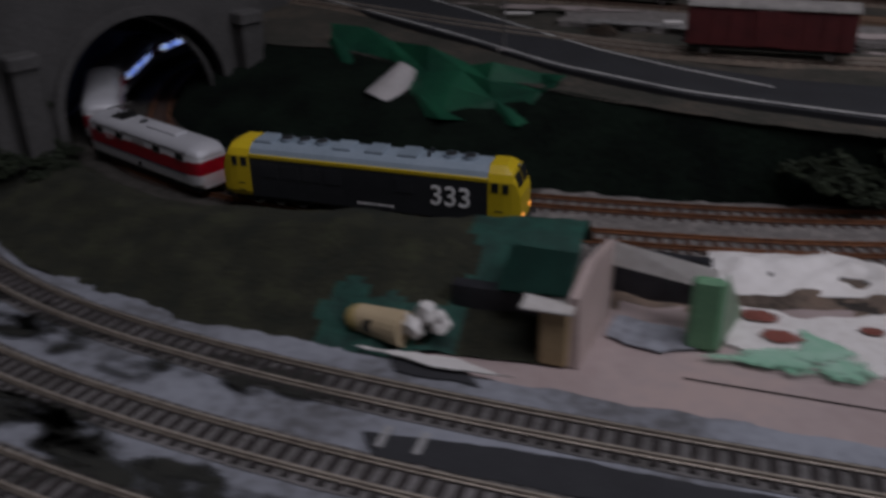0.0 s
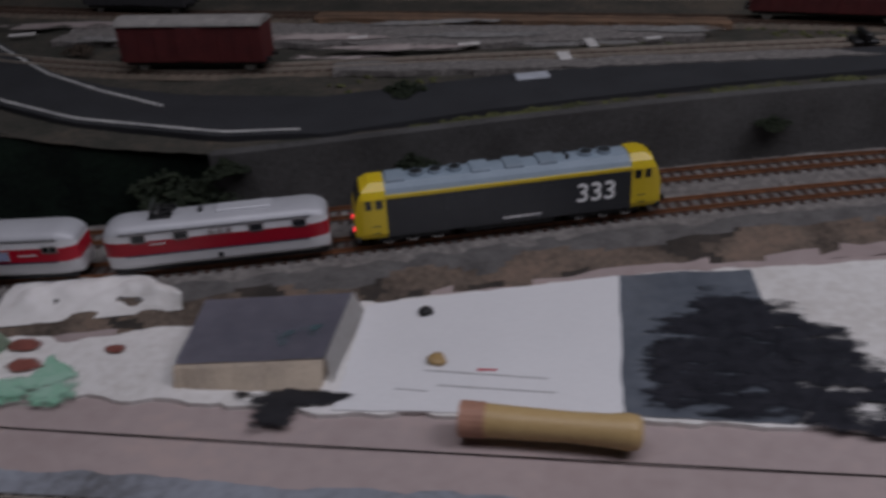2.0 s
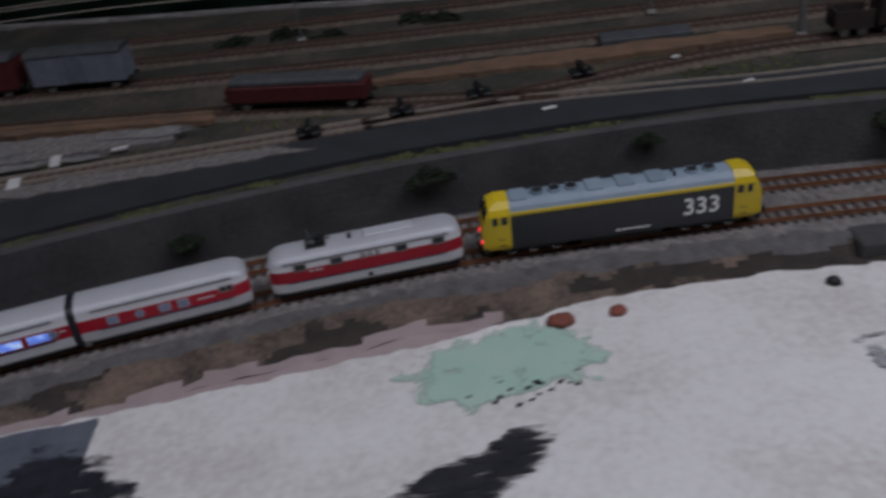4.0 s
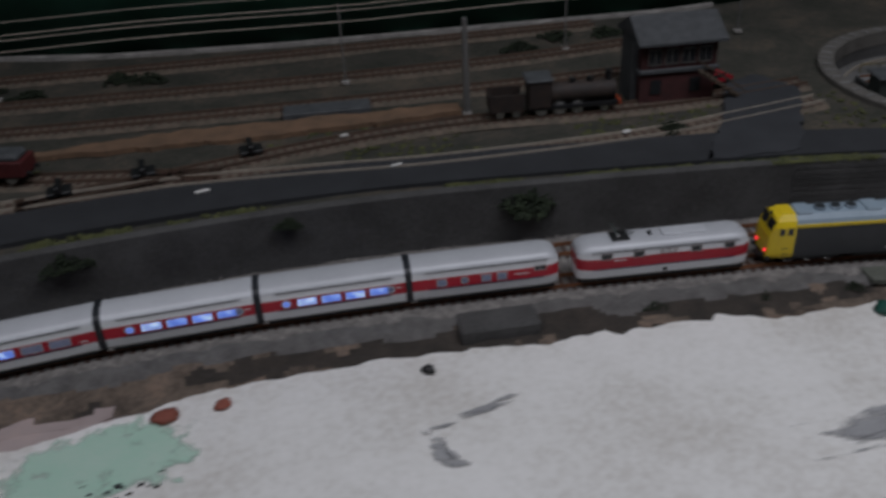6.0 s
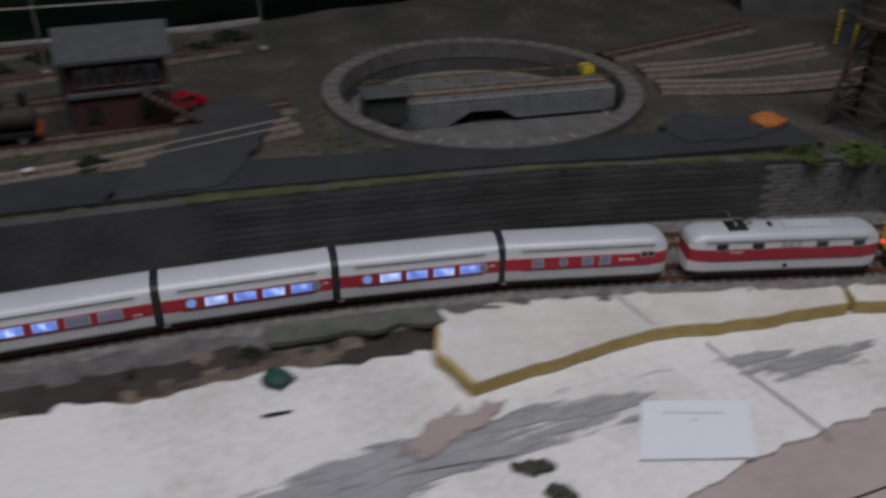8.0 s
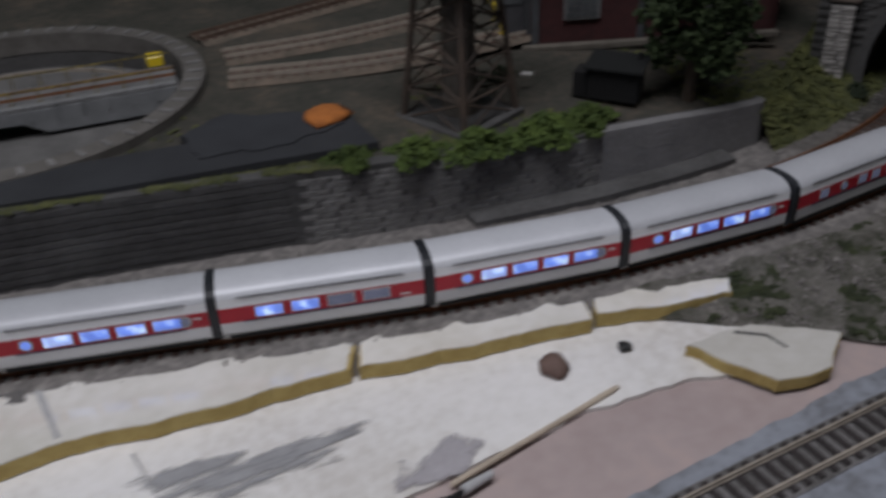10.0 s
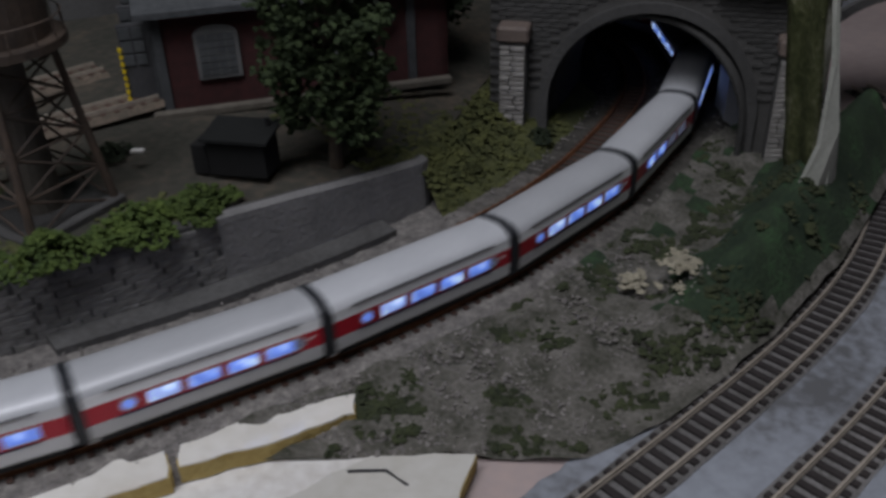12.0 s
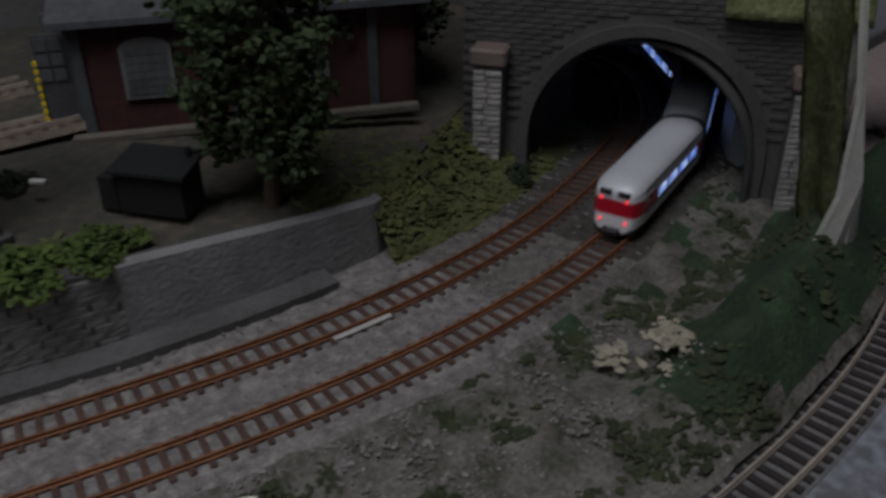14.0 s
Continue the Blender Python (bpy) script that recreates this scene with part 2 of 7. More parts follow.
def blob(bm, c, r, seed, squash=0.75, rough=0.35, sub=1):
    r0 = bmesh.ops.create_icosphere(bm, subdivisions=sub, radius=1)
    for v in r0["verts"]:
        k = 1 + rough * noise.noise(v.co * 1.7 + Vector((seed * 3.1, seed * 1.7, seed)))
        v.co = Vector(c) + Vector((v.co.x * r * k, v.co.y * r * k, v.co.z * r * k * squash))
    return bm


def patch(bm, pts, z, wob=0.004, seed=0, thick=0.0006, step=0.006):
    """A thin layer with an uneven outline."""
    out = []
    n = len(pts)
    for i in range(n):
        a, b = Vector(pts[i]), Vector(pts[(i + 1) % n])
        k = max(1, int((b - a).length / step))
        d = (b - a).normalized()
        for j in range(k):
            p = a.lerp(b, j / k)
            w = wob * (noise.noise(Vector((p.x * 40, p.y * 40, seed))) + 0.5 * noise.noise(Vector((p.x * 130, p.y * 130, seed))))
            out.append(p + Vector((-d.y, d.x)) * w)
    top = [bm.verts.new((p.x, p.y, z)) for p in out]
    low = [bm.verts.new((p.x, p.y, z - thick)) for p in out]
    bm.faces.new(top)
    for i in range(len(out)):
        bm.faces.new((top[i], low[i], low[(i + 1) % len(out)], top[(i + 1) % len(out)]))
    bmesh.ops.triangulate(bm, faces=[f for f in bm.faces if len(f.verts) > 4])
    return bm


def wash_patch(bm, pts, z, wob, seed, soft=0.35, step=0.006):
    """A paint film whose cover fades from 1 inside to 0 at the rim."""
    lay = bm.verts.layers.float.new("cover")
    out = []
    n = len(pts)
    for i in range(n):
        a, b = Vector(pts[i]), Vector(pts[(i + 1) % n])
        k = max(1, int((b - a).length / step))
        out += [a.lerp(b, j / k) for j in range(k)]
    c0 = sum(out, Vector((0, 0))) / len(out)
    rings = []
    for f, cov in ((1.12, 0.0), (1.0 - soft * 0.4, 0.38), (1.0 - soft, 0.55), ((1.0 - soft) * 0.5, 0.62)):
        ring = []
        for p in out:
            q = c0 + (p - c0) * f
            w = wob * noise.noise(Vector((q.x * 40, q.y * 40, seed)))
            v = bm.verts.new((q.x + w, q.y + w, z))
            v[lay] = cov
            ring.append(v)
        rings.append(ring)
    for a, b in zip(rings, rings[1:]):
        for i in range(len(a)):
            bm.faces.new((a[i], a[(i + 1) % len(a)], b[(i + 1) % len(a)], b[i]))
    v = bm.verts.new((c0.x, c0.y, z))
    v[lay] = 0.62
    for i in range(len(out)):
        bm.faces.new((rings[-1][i], rings[-1][(i + 1) % len(out)], v))
    return bm


ICO = None


def clumps(name, items, material, parent=None, sub=1):
    """Many small uneven lumps in one mesh: items of centre, radius, squash, roughness."""
    global ICO
    if ICO is None:
        bm = B()
        bmesh.ops.create_icosphere(bm, subdivisions=1, radius=1)
        bm.verts.ensure_lookup_table()
        ICO = (np.array([v.co[:] for v in bm.verts]), np.array([[v.index for v in f.verts] for f in bm.faces]))
        bm.free()
    V, F = ICO
    rg = np.random.RandomState(len(items))
    vs, fs = [], []
    for i, (p, r, sq, ro) in enumerate(items):
        k = 1 + ro * (rg.rand(len(V), 1) - 0.5) * 1.6
        vs.append(V * k * np.array((r, r, r * sq)) + np.array(p))
        fs.append(F + i * len(V))
    me = bpy.data.meshes.new(name)
    me.from_pydata(np.concatenate(vs).tolist(), [], np.concatenate(fs).tolist())
    me.materials.append(material)
    ob = new(name, me)
    ob.parent = parent
    return ob


def spline(pts, step=0.01):
    """A smooth line through the points, with even steps: arc lengths and points."""
    P = [np.array(p, float) for p in pts]
    out = []
    for i in range(len(P) - 1):
        p0, p1, p2, p3 = P[max(i - 1, 0)], P[i], P[i + 1], P[min(i + 2, len(P) - 1)]
        for k in range(20):
            t = k / 20
            out.append(0.5 * (2 * p1 + (p2 - p0) * t + (2 * p0 - 5 * p1 + 4 * p2 - p3) * t * t + (3 * p1 - p0 - 3 * p2 + p3) * t ** 3))
    out.append(P[-1])
    C = np.array(out)
    S = np.r_[0, np.cumsum(np.linalg.norm(np.diff(C, axis=0), axis=1))]
    s = np.arange(0, S[-1], step)
    return s, np.c_[np.interp(s, S, C[:, 0]), np.interp(s, S, C[:, 1])]


def normals(C):
    d = np.gradient(C, axis=0)
    d /= np.linalg.norm(d, axis=1)[:, None]
    return np.c_[-d[:, 1], d[:, 0]]


def smooth_line(C, k=9):
    pad = np.r_[np.repeat(C[:1], k, 0), C, np.repeat(C[-1:], k, 0)]
    ker = np.ones(2 * k + 1) / (2 * k + 1)
    return np.c_[np.convolve(pad[:, 0], ker, "valid"), np.convolve(pad[:, 1], ker, "valid")]


# ---- plan ----
LEFT_END = [(-0.75, 1.42), (-0.98, 1.40), (-1.17, 1.28), (-1.30, 1.10), (-1.358, 0.92), (-1.362, 0.78)]
MAIN = [(-1.318, 0.672), (-1.266, 0.586), (-1.18, 0.524), (-1.088, 0.498), (-0.97, 0.491), (-0.863, 0.495), (-0.749, 0.505), (-0.64, 0.522), (-0.565, 0.542), (-0.45, 0.577),
        (-0.35, 0.609), (-0.221, 0.646), (-0.05, 0.686), (0.104, 0.708), (0.233, 0.7150), (0.363, 0.7165), (0.494, 0.7130), (0.695, 0.702), (0.814, 0.690), (0.936, 0.669),
        (1.00, 0.653), (1.095, 0.624), (1.217, 0.5865), (1.302, 0.563), (1.427, 0.540), (1.552, 0.5285), (1.675, 0.538), (1.745, 0.556), (1.80, 0.575), (1.855, 0.597)]
RIGHT_END = [(1.89, 0.613), (1.926, 0.636), (1.957, 0.664), (1.998, 0.710), (2.022, 0.750), (2.034, 0.80), (2.03, 0.88), (1.99, 0.98), (1.90, 1.08), (1.74, 1.15), (1.50, 1.20)]
ARC, LINE_XY = spline(LEFT_END + MAIN + RIGHT_END)
LINE_XY = smooth_line(LINE_XY, 6)
NRM = normals(LINE_XY)
NEAR = (LINE_XY[:, 1] < 0.6) & (LINE_XY[:, 0] > -1.0) & (LINE_XY[:, 0] < -0.6)
S0 = float(np.interp(-0.813, LINE_XY[NEAR][:, 0], ARC[NEAR])) - 0.598   # arc length where the train's zero lies
RAIL = 0.020


def on_line(s):
    s = s + S0
    return np.array((np.interp(s, ARC, LINE_XY[:, 0]), np.interp(s, ARC, LINE_XY[:, 1])))


def near_y(x):
    m = (LINE_XY[:, 1] < 0.76) & (LINE_XY[:, 0] > -1.3)
    return float(np.interp(x, LINE_XY[m][:, 0], LINE_XY[m][:, 1]))


def wall_y(x):
    """The line that the retaining wall follows, a little straighter than the track."""
    return near_y(x) - float(np.interp(x, [-1.2, -1.06, -0.86, -0.57, -0.4, -0.2, 0.1, 0.25, 0.36, 0.5, 0.7, 0.81, 0.9, 0.97, 1.09, 1.2, 1.3, 1.43, 1.55, 1.67, 1.8],
                                       [-0.010, 0.0, 0.003, 0.007, 0.005, 0.005, 0.005, 0.001, 0.0, 0.003, 0.007, 0.0095, 0.008, 0.005, -0.001, -0.002, 0.0, 0.004, 0.001, -0.001, 0.0]))


def edge_y(x):
    """Where the upper level begins, behind the tracks."""
    off = np.interp(x, [-1.25, -1.1, -0.95, -0.75, -0.6, -0.2, 0.3, 0.9, 1.2, 1.45, 1.6, 1.72, 1.85], [0.18, 0.24, 0.20, 0.12, 0.075, 0.085, 0.088, 0.088, 0.10, 0.107, 0.107, 0.155, 0.19])
    return wall_y(x) + float(off)


def wall_top(x):
    return float(np.interp(x, [-1.3, -0.6, 1.0, 1.3, 1.5, 1.62, 1.75], [0.072, 0.072, 0.072, 0.068, 0.058, 0.046, 0.05]))


# ---- setting ----
def ground():
    bm = B()
    box(bm, -2.6, 2.9, -0.6, 2.0, -0.03, -0.004)
    solo("baseboard", bm, PINK, "pinkish plastered layout baseboard", "baseboard", kind="structure")
    bm = B()
    rows = [[(x, y, 0.0012 * noise.noise(Vector((x * 9, y * 9, 0))) - 0.001) for y in np.linspace(-0.55, 0.75, 40)] for x in np.linspace(-1.6, 2.2, 110)]
    skin(bm, rows)
    solo("ground", bm, PINK, "pinkish plaster skim on the layout board", "ground", kind="structure", smooth=True)
    # grey painted strip under the front tracks
    bm = B()
    front = [(-1.35, 0.47), (-1.17, 0.385), (-1.03, 0.352), (-0.83, 0.336), (-0.5, 0.337), (0, 0.345), (0.6, 0.36), (1.2, 0.395), (1.55, 0.40), (1.9, 0.44)]
    patch(bm, front + [(2.1, 0.0), (1.0, -0.3), (-1.0, -0.3), (-1.6, 0.1)], 0.0012, 0.004, 2, 0.002)
    solo("track_board", bm, GREYBD, "worn grey painted strip under the front tracks", "board", kind="structure")
    # white plastered field
    bm = B()
    edge = [(-0.70, 0.455), (-0.58, 0.478), (-0.466, 0.515), (-0.29, 0.556), (-0.197, 0.574), (-0.08, 0.592), (0.045, 0.615), (0.18, 0.648), (0.30, 0.66), (0.386, 0.664),
            (0.50, 0.652), (0.656, 0.656), (0.836, 0.637), (1.0, 0.61), (1.2, 0.555), (1.34, 0.52), (1.44, 0.50), (1.46, 0.455)]
    near = [(1.44, 0.420), (1.36, 0.447), (1.30, 0.455), (1.175, 0.452), (1.075, 0.447), (0.95, 0.43), (0.7, 0.41), (0.4, 0.405), (0.1, 0.405), (-0.1, 0.405), (-0.3, 0.402), (-0.46, 0.396), (-0.62, 0.40), (-0.70, 0.41)]
    patch(bm, edge + near, 0.0022, 0.005, 5, 0.004)
    solo("white_field", bm, WHITE, "white plastered field with brushed stains", "ground", kind="structure")


def trackbed():
    bm = B()
    rows = []
    cut = int(np.argmin(np.linalg.norm(LINE_XY - np.array((-0.84, 0.495)), axis=1)))
    for i in range(0, len(LINE_XY), 1):
        p, n = LINE_XY[i], NRM[i]
        row = []
        for o, z in ((-0.046, -0.003), (-0.040, 0.004), (-0.033, 0.0095), (-0.025, 0.0148), (-0.012, 0.0158), (0, 0.0158), (0.014, 0.0158), (0.026, 0.0145), (0.04, 0.0158), (0.055, 0.0158), (0.07, 0.0155), (0.085, 0.013), (0.12, 0.012)):
            q = p + n * (o + (0.007 * noise.noise(Vector((p[0] * 22, o * 60, 3))) if o < -0.03 else 0))
            w = 0.0022 * noise.noise(Vector((q[0] * 60, q[1] * 60, 1))) + 0.0012 * noise.noise(Vector((q[0] * 190, q[1] * 190, 1)))
            row.append((q[0], q[1], z + (w if abs(o) > 0.02 and abs(o - 0.0525) > 0.02 else w * 0.25)))
        rows.append(row)
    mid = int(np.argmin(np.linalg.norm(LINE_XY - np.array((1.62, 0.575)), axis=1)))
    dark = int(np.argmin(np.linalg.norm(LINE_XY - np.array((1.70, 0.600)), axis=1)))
    skin(bm, rows[cut:mid + 1])
    solo("trackbed", bm, BALLAST, "grey ballast bed under the double track", "ballast", kind="structure", smooth=True)
    # tunnel shade put into the ballast colour; worn is only the half-dark step
    shaded = mat("shaded_ballast", (0.085, 0.078, 0.068), (0.03, 0.028, 0.024), 0.95, scale=120, fine=520, bump=0.9)
    worn = mat("half_shaded_ballast", (0.18, 0.165, 0.15), (0.065, 0.06, 0.055), 0.95, scale=150, fine=560, bump=1.0)
    for piece, shaded in ((rows[:cut + 1], shaded), (rows[mid:dark + 1], worn), (rows[dark:], shaded)):
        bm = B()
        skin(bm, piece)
        solo("trackbed", bm, shaded, "ballast bed by the tunnel, coloured darker for the shade there", "ballast", kind="structure", smooth=True)
    # brown soil slope along the near side
    bm = B()
    rows = []
    for x in np.arange(-0.82, 1.02, 0.005):
        y = near_y(x)
        row = []
        for o, z in ((-0.024, 0.0150), (-0.029, 0.0147), (-0.033, 0.0142), (-0.0365, 0.013), (-0.040, 0.0115), (-0.043, 0.0095), (-0.046, 0.0075), (-0.050, 0.0057), (-0.054, 0.0040), (-0.060, 0.0027), (-0.066, 0.0012), (-0.074, -0.0005)):
            k = 1 + 0.25 * noise.noise(Vector((x * 14, 0, 7)))
            row.append((x, y + (o + 0.026) * k - 0.026, z + 0.0035 * noise.noise(Vector((x * 45, o * 90, 2)))))
        rows.append(row)
    skin(bm, rows)
    bank = solo("bank", bm, BANK, "rough brown, grey and pinkish soil bank beside the track", "bank", kind="structure", smooth=True)
    bank.data.materials.append(mat("grey_dust", (0.16, 0.152, 0.148), (0.085, 0.08, 0.078), 0.95, scale=70, fine=420, bump=0.7))
    bank.data.materials.append(PINK)
    bank.data.materials.append(mat("dark_soil", (0.06, 0.048, 0.04), (0.03, 0.026, 0.022), 0.95, scale=60, fine=300, bump=0.8))
    for f in bank.data.polygons:
        c = f.center
        o = near_y(c.x) - c.y + 0.010 * noise.noise(Vector((c.x * 16, c.y * 30, 21)))
        n = noise.noise(Vector((c.x * 11, c.y * 34, 5))) + 0.5 * noise.noise(Vector((c.x * 40, c.y * 60, 5)))
        f.material_index = 1 if o < 0.041 else 2 if o > 0.062 and c.x < 0.1 else 3 if n > 0.22 or (c.x > 0.3 and n > -0.1) else 0


def track(name, C, z_rail, rail_mat, tie_mat, label, x_range, group="", bed=None):
    """One track: two rails and its sleepers."""
    th = thing(name, label, "railway track", group)
    N = normals(C)
    for side in (-1, 1):
        bm = B()
        rows = []
        for p, n in zip(C, N):
            row = []
            for o, dz in ((-0.0012, -0.0028), (-0.0012, -0.0022), (-0.0004, -0.0019), (-0.0004, -0.0009), (-0.0007, -0.0006), (-0.0007, 0), (0.0007, 0), (0.0007, -0.0006), (0.0004, -0.0009), (0.0004, -0.0019), (0.0012, -0.0022), (0.0012, -0.0028)):
                q = p + n * (side * 0.0088 + o)
                row.append((q[0], q[1], z_rail + dz))
            rows.append(row)
        skin(bm, rows, True, True)
        part("rail", bm, rail_mat, th)
    if bed:
        bm = B()
        rows = []
        for p, n in zip(C, N):
            w = 0.0158 + 0.0012 * noise.noise(Vector((p[0] * 40, p[1] * 40, 5)))
            rows.append([tuple(p - n * w) + (0.0006,), tuple(p - n * w) + (z_rail - 0.0043,), tuple(p + n * w) + (z_rail - 0.0043,), tuple(p + n * w) + (0.0006,)])
        skin(bm, rows, True, True)
        part("track_underlay", bm, bed, th, "pale dusty underlay")
    bm = B()
    half = 0.0021 if bed else 0.00165
    box(bm, -half, half, -0.0140, 0.0140, -0.0024, 0, bevel=0.0004)
    me = bpy.data.meshes.new("sleeper")
    bm.to_mesh(me)
    me.materials.append(tie_mat)
    bm.free()
    s = np.r_[0, np.cumsum(np.linalg.norm(np.diff(C, axis=0), axis=1))]
    rest = B()
    count = 0
    for k in np.arange(0.004, s[-1] - 0.004, 0.0092):
        x, y = np.interp(k, s, C[:, 0]), np.interp(k, s, C[:, 1])
        nx, ny = np.interp(k, s, N[:, 0]), np.interp(k, s, N[:, 1])
        m = Matrix.Translation((x, y, z_rail - 0.0027)) @ Matrix.Rotation(math.atan2(-nx, ny) + 0.02 * random.uniform(-1, 1), 4, "Z")
        if x_range[0] < x < x_range[1] and y < 0.76 and count < 300:
            share("sleeper", me, th, m)
            count += 1
        else:
            box(rest, -half, half, -0.0140, 0.0140, -0.0024, 0, m)
    if rest.verts:
        tagged(part("sleepers_beyond", rest, tie_mat, th), kind="stuff")
    else:
        rest.free()
    return th


def offset(C, d):
    return C + normals(C) * d


FRONT = [(-1.62, 0.75), (-1.45, 0.54), (-1.32, 0.435), (-1.17, 0.350), (-1.036, 0.318), (-0.935, 0.307), (-0.834, 0.302), (-0.70, 0.302), (-0.45, 0.307), (0.0, 0.325), (0.6, 0.348), (1.1, 0.365),
         (1.29, 0.370), (1.463, 0.367), (1.62, 0.370), (1.70, 0.375), (1.80, 0.395), (1.90, 0.435), (1.98, 0.50), (2.03, 0.6)]


def tracks():
    near = LINE_XY
    track("main_track", near, RAIL, RUST, SLEEPER, "rust-painted model railway track on grey ballast", (-0.1, 1.75), "main line")
    track("main_track", offset(near, 0.053), RAIL, RUST, SLEEPER, "rust-painted model railway track beside the stone wall", (-0.9, 1.75), "main line")
    _, f = spline(FRONT)
    f = smooth_line(f, 8)
    for d, xr in ((0, (-1.3, 1.9)), (-0.0615, (-1.3, 1.9)), (-0.123, (-1.3, -0.3))):
        track("front_track", offset(f, d), 0.0062, STEEL, SLEEPERG, "dusty model railway track on a grey board", xr, "front tracks", mat("dusty_underlay", (0.21, 0.20, 0.20), (0.10, 0.095, 0.09), 0.95, scale=40, fine=400, bump=0.8))


def retaining_wall():
    xs = np.arange(-0.60, 1.615, 0.012)
    bm = B()
    rows = []
    for x in xs:
        y, t = edge_y(x), wall_top(x)
        rows.append([(x, y, 0.006), (x, y + 0.002, t), (x, y + 0.010, t + 0.0012), (x, y + 0.014, t), (x, y + 0.014, 0.006)])
    skin(bm, rows, True, True)
    wall = solo("retaining_wall", bm, CONCRETE, "dark grey retaining wall behind the tracks", "wall", kind="structure")
    # coursed stones near the tunnel
    bm = B()
    box(bm, -0.0060, 0.0060, -0.0006, 0.0006, -0.00225, 0.00225, bevel=0.0004)
    me = bpy.data.meshes.new("stone")
    bm.to_mesh(me)
    me.materials.append(STONE)
    bm.free()
    for r in range(11):
        z = 0.0145 + r * 0.0047
        x = 1.22 + (r % 2) * 0.006
        while x < 1.445:
            w = random.uniform(0.7, 1.15)
            if z + 0.002 < wall_top(x):
                y = edge_y(x) + 0.002 * (z - 0.006) / 0.06
                a = math.atan2(edge_y(x + 0.005) - edge_y(x - 0.005), 0.01)
                share("stone", me, wall, pose(x, y + 0.0003 - random.uniform(0, 0.0003), z, 0, 0, math.degrees(a)) @ Matrix.Diagonal((w, 1, 1, 1)))
            x += 0.0124 * w
    # smooth rendered end of the wall
    bm = B()
    rows = []
    for x in np.arange(1.44, 1.612, 0.008):
        y, t = edge_y(x) - 0.0012 + 0.0004 * noise.noise(Vector((x * 50, 0, 1))), wall_top(x) + 0.0008
        rows.append([(x, y, 0.008), (x, y + 0.002, t), (x, y + 0.009, t + 0.0012), (x, y + 0.009, 0.008)])
    skin(bm, rows, True, True)
    part("render_coat", bm, mat("grey_render", (0.20, 0.195, 0.195), (0.13, 0.127, 0.127), 0.9, scale=30, fine=320, bump=0.5), wall, "smooth grey rendered stretch")
    # long scribed courses
    for r in range(9):
        bm = B()
        z = 0.018 + r * 0.0058
        rows = []
        for x in np.arange(0.74, 1.22, 0.012):
            y = edge_y(x) + 0.002 * (z - 0.006) / 0.06 - 0.0007 + 0.0004 * noise.noise(Vector((x * 60, r * 3.0, 2)))
            top = min(z + 0.0046, wall_top(x) - 0.0005)
            if top > z + 0.001:
                rows.append([(x, y, z), (x, y, top), (x, y + 0.0016, top), (x, y + 0.0016, z)])
        if len(rows) > 3:
            skin(bm, rows, True, True)
            part("course", bm, CONCRETE, wall)
        else:
            bm.free()
    # cast kerb at the wall's foot
    bm = B()
    rows = [[(x, edge_y(x) - 0.018, 0.013), (x, edge_y(x) - 0.018, 0.0185), (x, edge_y(x) - 0.001, 0.0195), (x, edge_y(x) - 0.001, 0.013)] for x in np.arange(1.33, 1.56, 0.012)]
    skin(bm, rows, True, True)
    solo("wall_footing", bm, CONCRETE, "cast grey footing along the retaining wall", "kerb", kind="structure")


TT = (1.048, 0.945, 0.072)
PIT_R = 0.152


